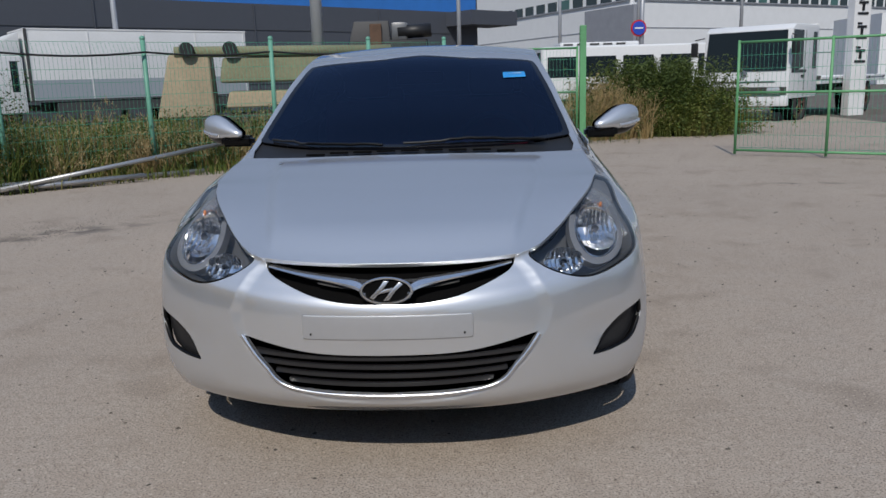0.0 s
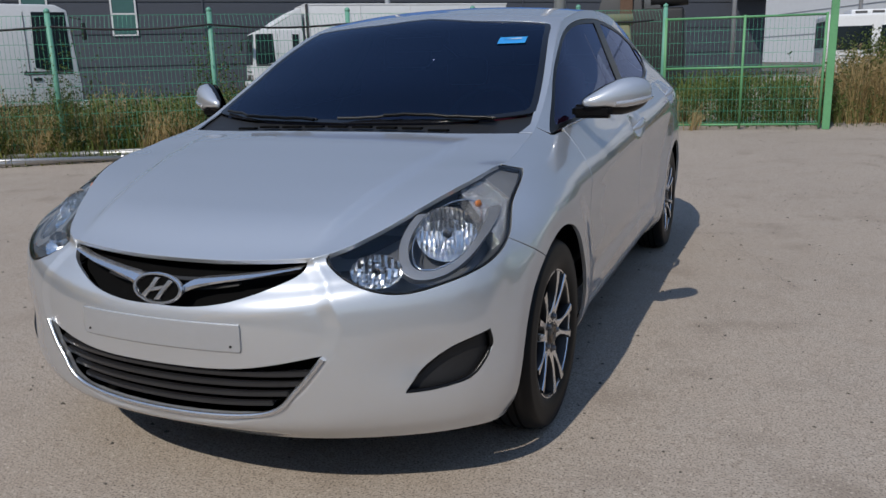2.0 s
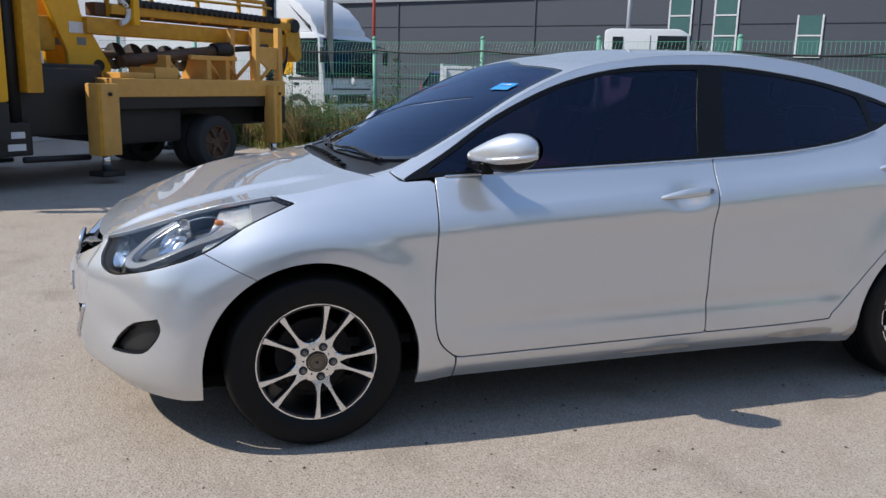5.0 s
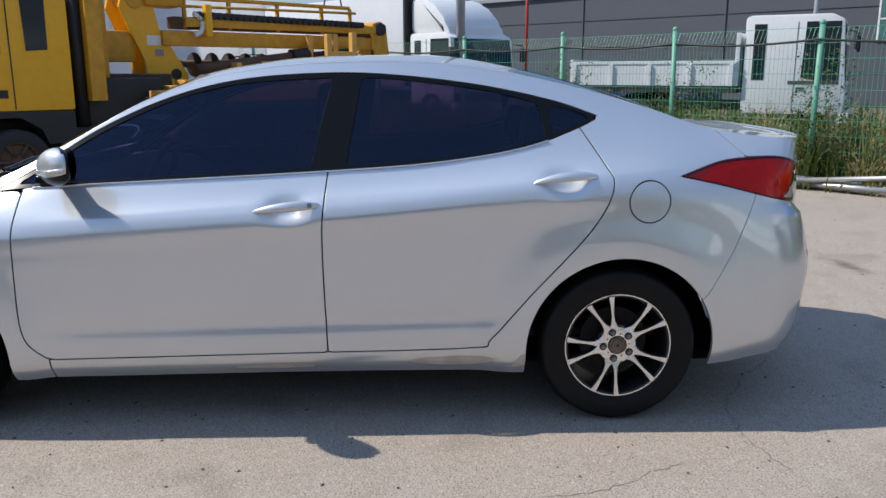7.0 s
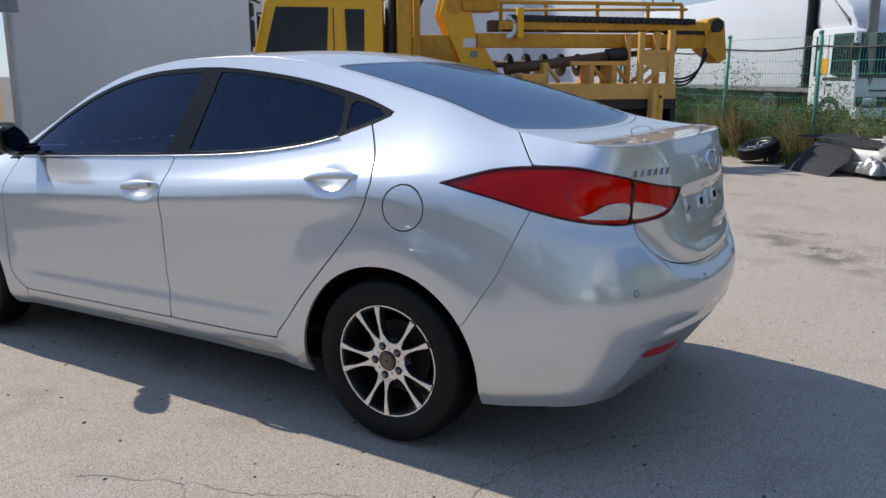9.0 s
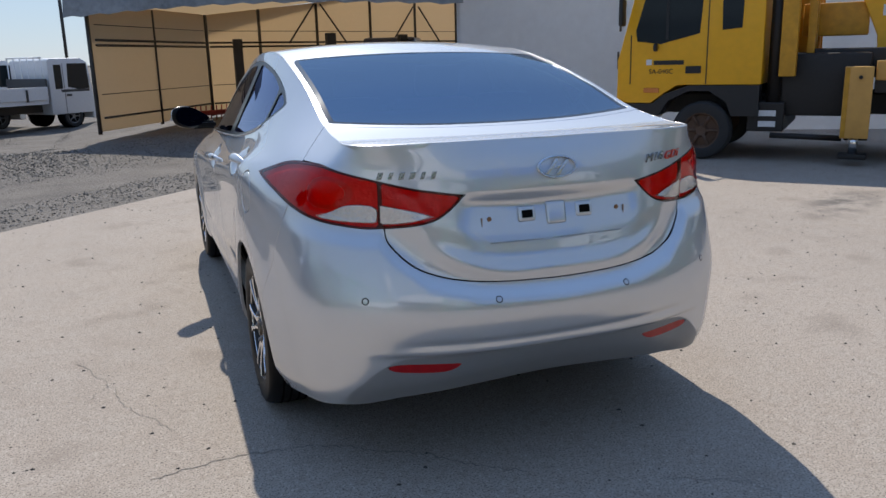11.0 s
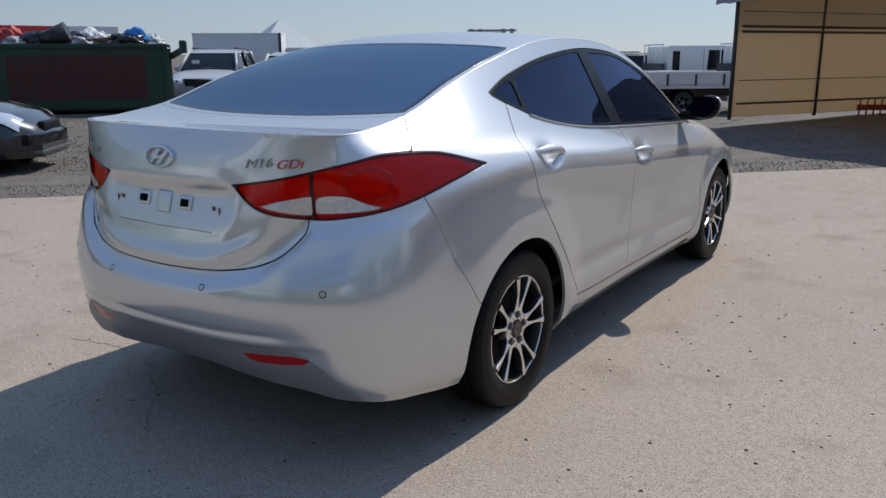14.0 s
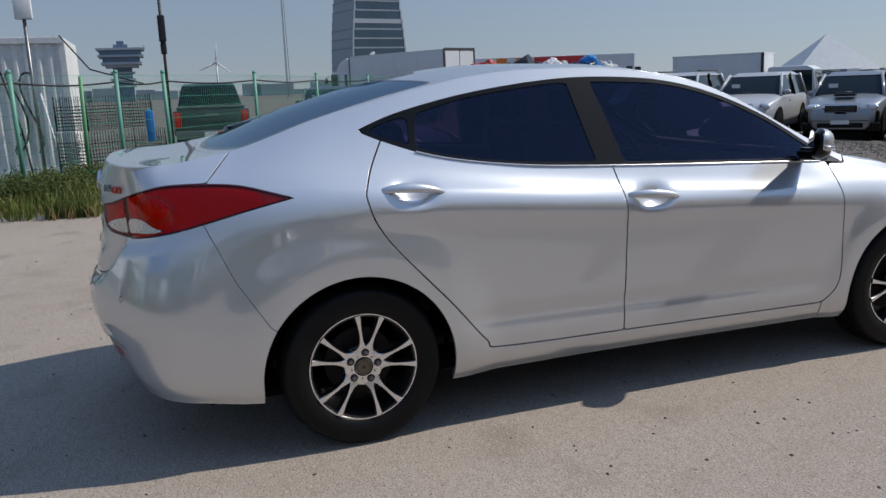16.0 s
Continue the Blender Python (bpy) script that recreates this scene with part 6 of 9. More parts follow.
for k, cc in enumerate(((.7, .2, .03), (.7, .25, .04), (.55, .03, .03))):
    part("stripe", box((.7, .7, 3.4)[k], .02, 2.1, (3.6, 2.3, -.3)[k], 1.22, .95), mat("stripe_paint", cc, .5), art)
part("axle", box(8, 2, .9, 0, 0, 0), STEEL, art)
con = thing("container", 14.6, 6.5, -.03, 90, "dirty white corrugated steel container", "container")
bm = bmesh.new()
cols_ = []
for i in range(121):
    x = -3.0 + i * .05
    d = .03 if (i // 2) % 2 else 0.0
    cols_.append([bm.verts.new((x, 1.22 - d, .12)), bm.verts.new((x, 1.22 - d, 2.45))])
for a, b in zip(cols_, cols_[1:]):
    bm.faces.new((a[0], b[0], b[1], a[1]))
CONT = mat("dirty_white_container", (0.74, 0.72, 0.67), 0.55, vary=0.2, scale=3)
part("side", bm, CONT, con)
bm = box(6.0, 2.36, 2.4, 0, 0, .1)
part("body", bm, CONT, con)
for x in (-3.0, 3.0):
    part("corner_post", box(.12, 2.46, 2.55, x, 0, 0, .01), CONT, con)
for z in (0, 2.45):
    for yy in (1.2, -1.2):
        part("edge_rail", box(6.1, .1, .12, 0, yy, z, .01), CONT, con)
cb = [(11.9, 4.6, 2.5), (11.6, 4.3, 1.8), (11.5, 4.1, .9), (11.4, 4.0, .1)]
tagged(tube([tuple(p) for p in cb], .016, CABLE, "hanging_cable", None), "black cable hanging by the container", "cable")
tagged(tube([(13.2, 3.5, 2.55), (12.6, 3.0, 1.9), (11.6, 2.1, 1.6)], .014, CABLE, "hanging_cable", None), "black cable from container to fence", "cable")
for k_ in range(2):
    hose = [(13.30, 4.15 + .22 * k_ + .14 * math.sin(a * 2 + k_), 1.15 + .75 * math.cos(a)) for a in np.linspace(-.4 + .5 * k_, 3.0 + 1.2 * k_, 14)]
    tagged(tube(hose, .018, CABLE, "hanging_hose", None), "black hose looped on the container wall", "hose")
tagged(part("leaning_stick", rod((12.75, 3.65, -.03), (13.3, 3.95, 1.5), .018, 8), FRAME), "white stick leaning on the container", "stick")
fl = thing("floodlight", 11.0, 3.77, -.03, 0, "white floodlight box on a thin grey pole", "lamp")
part("shaft", rod((0, 0, 0), (0, 0, 2.7), .028, 8), NUT, fl)
part("head", smooth(box(.14, .26, .32, 0, 0, 2.68, .03), .6), FRAME, fl)
rackp = thing("wire_rack", 12.7, 2.75, -.03, -50, "two dark wire crates stacked behind the fence", "crate")
for w_, z0_, z1_, sh_ in ((.85, .03, .80, 0), (.70, .84, 1.45, -.12)):
    c4 = [(-w_ + sh_, -.45), (w_ + sh_, -.45), (w_ + sh_, .45), (-w_ + sh_, .45)]
    for a_, b_ in zip(c4, c4[1:] + c4[:1]):
        tagged(wire_panel(a_, b_, z0_, z1_, rackp, BLACK, .06, .08, .005, False, "crate_side"), kind="stuff")
        part("crate_post", rod((*a_, z0_), (*a_, z1_), .02, 8), BLACK, rackp)
pl = thing("camera_pole", 11.2, 1.7, -.03, 0, "thin pole with a black loudspeaker at its top", "pole")
part("shaft", rod((0, 0, 0), (0, 0, 4.2), .025, 8), STEEL, pl)
part("loudspeaker", box(.14, .12, .45, 0, 0, 2.3, .03), BLACK, pl)
part("loudspeaker", box(.12, .1, .2, .03, 0, 2.1, .03), BLACK, pl)
tagged(part("blue_sack", smooth(box(.18, .14, .55, 11.0, 2.05, .6, .05), .8), BAGS[2]), "blue sack hanging on the fence", "sack")

# ---- yellow drill truck ----
ORANGE = mat("worn_orange_paint", (0.64, 0.34, 0.08), 0.55, vary=0.16, scale=2.5)
OCHRE = mat("oily_yellow_paint", (0.56, 0.27, 0.015), 0.5, vary=0.36, scale=2.5)
OILY = mat("oily_black", (0.012, 0.010, 0.009), 0.55, vary=0.4)
drill = thing("drill_truck", -5.387, -4.104, 0, -48.5, "yellow drill truck with folded boom and outriggers", "truck")
CY = -1.05
# cab
prof = [(-.82, .93), (-.82, 2.3), (-.74, 2.38), (.52, 2.38), (.72, 2.28), (.90, 1.55), (.98, 1.25), (.98, .72), (.82, .70), (.52, .70), (.40, .80), (.2, .93)]
cabm = prism(prof, 2.06, bevel=.04)
cabm.transform(Matrix.Translation((0, CY, 0)))
part("cab", smooth(cabm, .5), YELLOW, drill)
for s, yy in ((1, 0), (-1, -2.1)):
    yo = yy - .02 * s + .002 * s
    frame_o = [(.72, 1.49), (.74, 1.62), (.58, 2.2), (-.10, 2.2), (-.06, 1.57), (.42, 1.45)]
    fo_ = prism(frame_o, .012, m=Matrix.Translation((0, CY + s * 1.032, 0)))
    win_p = part("door_window", fo_, GLASSDARK, drill, "dark cab door window")
    part("window_bar", box(.035, .02, .66, .34, CY + s * 1.036, 1.5), BLACK, win_p)
    part("rear_window", prism([(-.33, 1.6), (-.31, 2.18), (-.57, 2.18), (-.56, 1.62)], .012, m=Matrix.Translation((0, CY + s * 1.032, 0)), bevel=0), GLASSDARK, drill, "small dark cab window")
    part("door_seam", box(.012, .01, 1.25, -.16, CY + s * 1.032, .95), BLACK, drill)
    part("door_seam", box(.012, .01, .62, .80, CY + s * 1.032, .95), BLACK, drill)
    part("door_handle", box(.19, .02, .09, 0.0, CY + s * 1.036, 1.08, .008), BLACK, drill)
    part("mirror_arm", rod((.78, CY + s * .98, 2.25), (.90, CY + s * 1.2, 2.28), .016, 6), BLACK, drill)
    part("mirror_stay", rod((.90, CY + s * 1.2, 2.28), (.90, CY + s * 1.2, 1.62), .014, 6), BLACK, drill)
    part("mirror", smooth(box(.06, .19, .34, .88, CY + s * 1.2, 1.68, .03), .8), BLACK, drill)
    part("mirror", smooth(box(.06, .17, .17, .88, CY + s * 1.2, 2.06, .03), .8), BLACK, drill)
    part("small_mirror", smooth(box(.05, .12, .1, .47, CY + s * 1.09, 1.36, .03), .8), BLACK, drill)
    part("side_lamp", box(.2, .02, .06, .52, CY + s * 1.036, .84, .008), AMBER, drill)
    part("headlight", smooth(box(.1, .22, .16, .95, CY + s * .86, .74, .03), .8), LAMPCLEAR, drill)
    part("bumper_end", smooth(box(.24, .3, .34, .98, CY + s * .92, .40, .05), .8), YELLOW, drill)
    part("corner_vent", box(.02, .03, .22, .975, CY + s * 1.0, 1.15), BLACK, drill)
    arch_o = [(.86, .70), (.5, .70), (.36, .82), (.05, .93), (-.80, .93), (-.80, .55), (-.48, .55), (-.42, .72), (-.2, .86), (.05, .86), (.3, .74), (.42, .55), (.86, .40)]
    part("wheel_arch", prism(arch_o, .3, m=Matrix.Translation((0, CY + s * .88, 0))), BLACK, drill, "black plastic wheel arch")
part("windscreen", prism([(-.95, 0), (.95, 0), (.88, .72), (-.88, .72)], .02, m=pose(.905, CY, 1.52, 0, 0, 90) @ pose(0, 0, 0, -14)), GLASSDARK, drill, "dark windscreen")
part("bumper", smooth(box(.3, 1.7, .3, .92, CY, .40, .03), .8), YELLOW, drill)
part("roof_rack", box(.5, 1.2, .06, -.2, CY, 2.38, .02), YELLOW, drill)
# marks on the door
logo = box(.07, .006, .07, .56, CY + 1.033, 1.19)
part("door_mark", logo, FRAME, drill)
part("maker_bar", box(.38, .006, .055, .31, CY + 1.033, 1.19), BLACK, drill, "dark maker's bar")


def painted(text, size, m, material, name, parent):
    cu = bpy.data.curves.new("tmp", "FONT")
    cu.body, cu.size, cu.extrude = text, size, .002
    tmp = bpy.data.objects.new("tmp", cu)
    scene.collection.objects.link(tmp)
    me = bpy.data.meshes.new_from_object(tmp.evaluated_get(bpy.context.evaluated_depsgraph_get()))
    bpy.data.objects.remove(tmp)
    bpy.data.curves.remove(cu)
    me.name = name
    me.transform(m)
    me.materials.append(material)
    ob = new(name, me)
    ob.parent = parent
    return ob


painted("SA-040C", .085, pose(.56, CY + 1.033, 1.08, 90, 0, 180), BLACK, "type_lettering", drill)
# running gear
for wx in (-.13, -3.75):
    for s in (1, -1):
        road_wheel(drill, wx, CY + s * (1.05 if wx > -1 else .98), .365, .25, s, RUSTSTEEL, TRUCKTYRE, 6)
        if wx < -1:
            road_wheel(drill, wx, CY + s * .70, .365, .25, s, RUSTSTEEL, TRUCKTYRE, 6)
part("chassis", box(5.8, .9, .26, -2.3, CY, .55, .02), OILY, drill, "oily black chassis")
under = part("under_box", box(.42, 1.9, .36, -.88, CY, .36, .02), OILY, drill)
for z in (.42, .55):
    part("label", box(.20, .008, .07, -.90, CY + .955, z), FRAME, under)
part("tank", smooth(box(1.0, 1.7, .45, -2.75, CY, .40, .06), .7), OILY, drill, "dark fuel tank")
part("machinery", smooth(box(1.0, 1.7, .75, -1.5, CY, .55, .05), .7), OILY, drill, "dark oily machinery")
part("step_bar", rod((-.95, CY + .98, .32), (-1.75, CY + .98, .30), .035, 8), OILY, drill)
part("exhaust", rod((-.95, CY + .85, .7), (-.95, CY + .85, 2.6), .085, 14), OILY, drill, "black exhaust stack")
# deck and frame
part("deck", box(3.0, 2.1, .22, -3.55, CY, .98, .015), ORANGE, drill, "worn orange deck")
part("deck_skirt", box(3.0, 2.04, .14, -3.55, CY, .84), OILY, drill)
for x in (-1.88, -4.72):
    for s in (1, -1):
        leg = new("outrigger")
        leg.parent = drill
        leg["label"] = "orange outrigger leg with steel foot"
        part("sleeve", smooth(box(.30 if x > -3 else .16, .2, .82, x, CY + s * 1.1, .32, .015), .7), ORANGE, leg)
        part("sleeve_edge", box(.05, .215, .80, x + .12 if x > -3 else x, CY + s * 1.1, .33, .006), OCHRE, leg)
        part("ram", rod((x, CY + s * 1.1, .12), (x, CY + s * 1.1, .4), .05, 12), CHROME, leg)
        part("foot", smooth(box(.3, .26, .06, x, CY + s * 1.1, .08, .01), .7), OILY, leg)
        part("bolt", rod((x - .02, CY + s * 1.2, 1.02), (x - .02, CY + s * 1.225, 1.02), .022, 8), OILY, leg)
# upright posts behind the cab
for yy in (CY + .98, CY - .98):
    part("post", smooth(box(.19, .16, 1.7, -1.10, yy, 1.03, .02), .7), OCHRE, drill)
    part("post_head", smooth(box(.26, .18, .16, -1.12, yy, 2.45, .02), .7), OCHRE, drill)
for yy in (CY + .7, CY + .35, CY - .3, CY - .8):
    part("ladder_post", smooth(box(.09, .09, 1.4, -1.32, yy, 1.05, .01), .7), OCHRE, drill)
    part("stack_pipe", rod((-1.02, yy, 1.0), (-1.02, yy, 2.4), .045, 10), OILY, drill)
for z in (1.25, 1.55, 1.85):
    part("ladder_rung", rod((-1.32, CY - .8, z), (-1.32, CY + .7, z), .03, 8), OCHRE, drill)
# lifting arm: two plates with a knuckle above and a pin below
arm = [(-1.78, 2.42), (-1.95, 2.48), (-2.16, 2.36), (-2.24, 1.95), (-2.62, 1.34), (-2.60, 1.16), (-2.05, 1.14), (-2.02, 1.5), (-1.72, 2.2)]
for yy in (CY + .28, CY - .15):
    plate_ = part("arm_plate", prism(arm, .07, m=Matrix.Translation((0, yy, 0)), bevel=.012), YELLOW, drill, "oily yellow arm plate")
    part("arm_boss", rod((-1.93, yy - .05, 2.3), (-1.93, yy + .06, 2.3), .12, 18), OCHRE, plate_)
    part("arm_pin", rod((-2.44, yy - .05, 1.34), (-2.44, yy + .05, 1.34), .075, 16), OILY, plate_)
    part("arm_label", box(.2, .006, .13, -2.16, yy + .038, 1.72), FRAME, plate_)
    part("arm_label", box(.12, .006, .09, -2.22, yy + .038, 1.58), NUT, plate_)
part("turret", smooth(box(.9, 1.2, .35, -1.75, CY + .1, 1.0, .04), .7), OILY, drill)
part("cross_beam", smooth(box(.75, .3, .4, -1.55, CY + .1, 1.5, .03), .7), OCHRE, drill)
part("knuckle", smooth(box(.55, .42, .34, -2.30, CY + .2, 2.22, .07), .7), OCHRE, drill)
for x in (-2.12, -2.48):
    part("knuckle_pin", rod((x, CY - .1, 2.46), (x, CY + .48, 2.46), .10, 14), OCHRE, drill)
for k in range(3):
    tube([(-1.25, CY + .2 + k * .07, 1.9 + .1 * k), (-1.5, CY + .3 + k * .06, 2.45 + .07 * k), (-1.9, CY + .32 + k * .05, 2.62), (-2.3, CY + .3, 2.4)], .02, OILY, "loose_hose", drill)
# boom: lower beam, cradle rails, hose chain, head
BY = CY + .25
part("boom", smooth(box(3.7, .30, .20, -4.1, BY, 1.72, .02), .7), OCHRE, drill, "long folded yellow boom")
part("boom_side", smooth(box(3.3, .05, .12, -4.2, BY + .20, 1.97, .01), .7), OCHRE, drill)
part("boom_inner", smooth(box(3.4, .2, .16, -4.15, BY - .05, 1.95, .02), .7), RUSTSTEEL, drill, "rusty inner boom")
part("boom_top", smooth(box(3.0, .10, .05, -3.95, BY + .02, 2.34, .01), .7), OCHRE, drill)
part("boom_rail", rod((-2.5, BY + .16, 2.24), (-5.48, BY + .16, 2.28), .02, 8), OCHRE, drill)
for x in (-2.62, -3.3, -4.1, -4.9, -5.45):
    part("boom_strut", box(.045, .045, .40, x, BY + .05, 1.95), OCHRE, drill)
part("cradle", smooth(box(.09, .1, .42, -2.85, BY + .27, 1.85, .01), .7), YELLOW, drill)
tube([(-2.68 - t * 2.9, BY + .22, 2.13 - .03 * t) for t in np.linspace(0, 1, 12)], .045, OILY, "hose_chain", drill, "ribbed black hose chain")
for k in range(28):
    x = -2.75 - k * .1
    part("chain_link", box(.055, .10, .095, x, BY + .22, 2.08 - .0011 * k, .008), BLACK, drill)
tube([(-2.66 + .13 * math.sin(a) * -1, BY + .24, 2.0 + .135 * math.cos(a)) for a in np.linspace(0, math.pi, 14)], .034, FRAME, "hose_elbow", drill, "white ribbed hose elbow")
head_ = part("boom_head", prism([(-5.82, 2.14), (-5.98, 2.18), (-6.10, 2.12), (-6.17, 1.56), (-6.05, 1.49), (-5.95, 1.58), (-5.78, 1.70)], .40, m=Matrix.Translation((0, BY - .02, 0)), bevel=.02), OCHRE, drill, "stained yellow boom head")
part("head_roller", rod((-5.95, BY - .26, 2.05), (-5.95, BY + .24, 2.05), .10, 16), OILY, head_)
part("head_cylinder", rod((-5.2, BY + .05, 1.86), (-5.9, BY + .05, 1.9), .10, 14), OILY, drill)
for k in range(3):
    tube([(-5.40 - (.46 - .05 * k) * math.cos(a), BY + .14 + .04 * k, 1.72 - (.46 + .05 * k) * math.sin(a)) for a in np.linspace(0, 1.75, 12)], .016, OILY, "loose_hose", drill)
tube([(-5.16 + .17 * math.cos(a), BY, 2.36 + .26 * math.sin(a)) for a in np.linspace(0, math.pi, 12)], .012, OILY, "loose_hose", drill)
# auger and lift cylinder under the boom
part("auger_shaft", rod((-2.5, BY - .05, 1.48), (-4.4, BY - .05, 1.52), .05, 12), RUSTSTEEL, drill, "rusty auger shaft")
for k in range(6):
    disc = lathe([(.05, -.012), (.17, -.03), (.17, -.018), (.05, .012)], 20)
    disc.transform(pose(-2.75 - k * .27, BY - .05, 1.47, 0, 0, 12))
    part("auger_flight", disc, OILY, drill, "rusty black auger flight")
part("cylinder", rod((-2.65, BY + .22, 1.40), (-4.3, BY + .22, 1.60), .075, 14), RUSTSTEEL, drill, "rusty lift cylinder")
part("cylinder_head", rod((-4.2, BY + .22, 1.59), (-4.5, BY + .22, 1.62), .11, 14), OILY, drill)
part("cylinder_rod", rod((-4.3, BY + .22, 1.60), (-5.3, BY + .22, 1.70), .04, 12), OILY, drill)
# rear rest: two gallows with braces, low brackets
for yy in (CY + .98, CY + .5):
    part("rest_post", box(.09, .09, .75, -4.98, yy, 1.2, .008), ORANGE, drill)
    part("rest_post", box(.08, .08, .72, -4.52, yy, 1.2, .008), ORANGE, drill)
    part("rest_brace", rod((-4.95, yy, 1.5), (-4.6, yy, 1.22), .03, 6), ORANGE, drill)
part("rest_plate", prism([(-4.95, 1.62), (-4.52, 1.62), (-4.56, 1.48), (-4.74, 1.36), (-4.92, 1.36)], .03, m=Matrix.Translation((0, CY + .99, 0))), ORANGE, drill)
part("rest_bar", box(.5, .06, .07, -4.75, CY + .98, 1.60, .008), ORANGE, drill)
for x in (-3.2, -3.9, -4.25):
    part("bracket", box(.08, .5, .30, x, CY + .45, 1.2, .008), ORANGE, drill)
    part("bracket_brace", rod((x - .22, CY + .65, 1.22), (x, CY + .65, 1.48), .028, 6), ORANGE, drill)
part("bracket_rail", box(.85, .06, .06, -4.0, CY + .68, 1.46, .008), ORANGE, drill)
part("deck_box", box(.36, .5, .14, -2.95, CY + .7, 1.20, .01), ORANGE, drill)
part("deck_rim", box(.5, .3, .07, -2.5, CY + .8, 1.20, .01), ORANGE, drill)
part("rear_board", box(.08, 2.0, .42, -5.05, CY, .58, .01), OILY, drill)
# ---- the silver saloon: its outer surface as lofted curves ----
# plan line at the widest level, from the middle of the nose to the middle of the tail: q, x, y
PLAN = [(0, 0, -2.28), (0.5, 0.42, -2.215), (1, 0.80, -1.975), (1.5, 0.874, -1.69), (2, 0.885, -1.35), (2.5, 0.8875, -0.6), (3, 0.8875, 0.1),
        (3.5, 0.8875, 0.7), (4, 0.886, 1.25), (4.5, 0.862, 1.68), (5, 0.765, 2.02), (5.5, 0.42, 2.215), (6, 0, 2.265)]
# levels, bottom to belt: q, inset from the plan line, height
LEVELS = [
    [(0, .11, .195), (1, .05, .205), (2, .06, .20), (3, .075, .205), (4, .06, .21), (5, .05, .25), (6, .12, .30)],
    [(0, .035, .245), (1, .015, .27), (2, .025, .26), (3, .03, .265), (4, .025, .27), (5, .02, .32), (6, .06, .37)],
    [(0, .02, .30), (1, .0, .36), (2, .008, .38), (3, .018, .36), (4, .01, .38), (5, .005, .45), (6, .022, .455)],
    [(0, .012, .42), (1, .0, .50), (2, .004, .52), (3, .018, .55), (4, .004, .56), (5, .0, .58), (6, .0, .56)],
    [(0, .015, .55), (1, .015, .62), (2, .0, .67), (3, .013, .73), (4, .0, .79), (5, .022, .72), (6, .016, .66)],
    [(0, .06, .62), (.5, .052, .632), (1, .05, .68), (2, .010, .765), (3, .006, .845), (4, .006, .945), (5, .06, .88), (6, .062, .82)],
    [(0, .105, .66), (.5, .088, .672), (1, .125, .73), (2, .07, .85), (3, .085, .975), (4, .11, 1.06), (5, .085, 1.0), (5.5, .088, 1.015), (6, .088, 1.02)],
]
# upper edge of the sides: hood joint, windscreen edge, roof joint, boot joint, boot lip: q, x, y, z
EDGE = [(0, 0, -2.155, .68), (.5, .42, -2.11, .698), (.8, .54, -1.98, .745), (1, .62, -1.84, .80), (1.5, .715, -1.6, .865), (2, .735, -1.35, .905),
        (2.2, .715, -1.1, .965), (2.35, .685, -.85, 1.09), (2.5, .64, -.6, 1.23), (2.65, .605, -.38, 1.322), (2.85, .598, -.1, 1.378), (3.15, .598, .3, 1.404),
        (3.5, .60, .7, 1.385), (3.75, .61, 1.0, 1.33), (4.1, .62, 1.35, 1.242), (4.5, .635, 1.66, 1.145), (4.8, .64, 1.86, 1.112), (5.2, .605, 2.035, 1.103),
        (5.5, .42, 2.11, 1.106), (6, 0, 2.14, 1.108)]
# middle line over hood, windscreen, roof, rear window and boot: q, y, z
MIDDLE = [(.5, -2.155, .68), (.8, -2.03, .742), (1, -1.90, .785), (1.5, -1.66, .852), (2, -1.38, .92), (2.15, -1.25, .953), (2.2, -1.2, .965), (2.35, -.98, 1.09),
          (2.5, -.72, 1.22), (2.65, -.45, 1.345), (2.85, -.15, 1.41), (3.15, .25, 1.437), (3.5, .68, 1.428), (3.75, 1.0, 1.37), (4.1, 1.37, 1.27), (4.5, 1.72, 1.135),
          (4.8, 1.9, 1.102), (5.2, 2.08, 1.104), (5.5, 2.14, 1.108)]


def step(a, b, v):
    t = np.clip((v - a) / (b - a), 0, 1)
    return t * t * (3 - 2 * t)


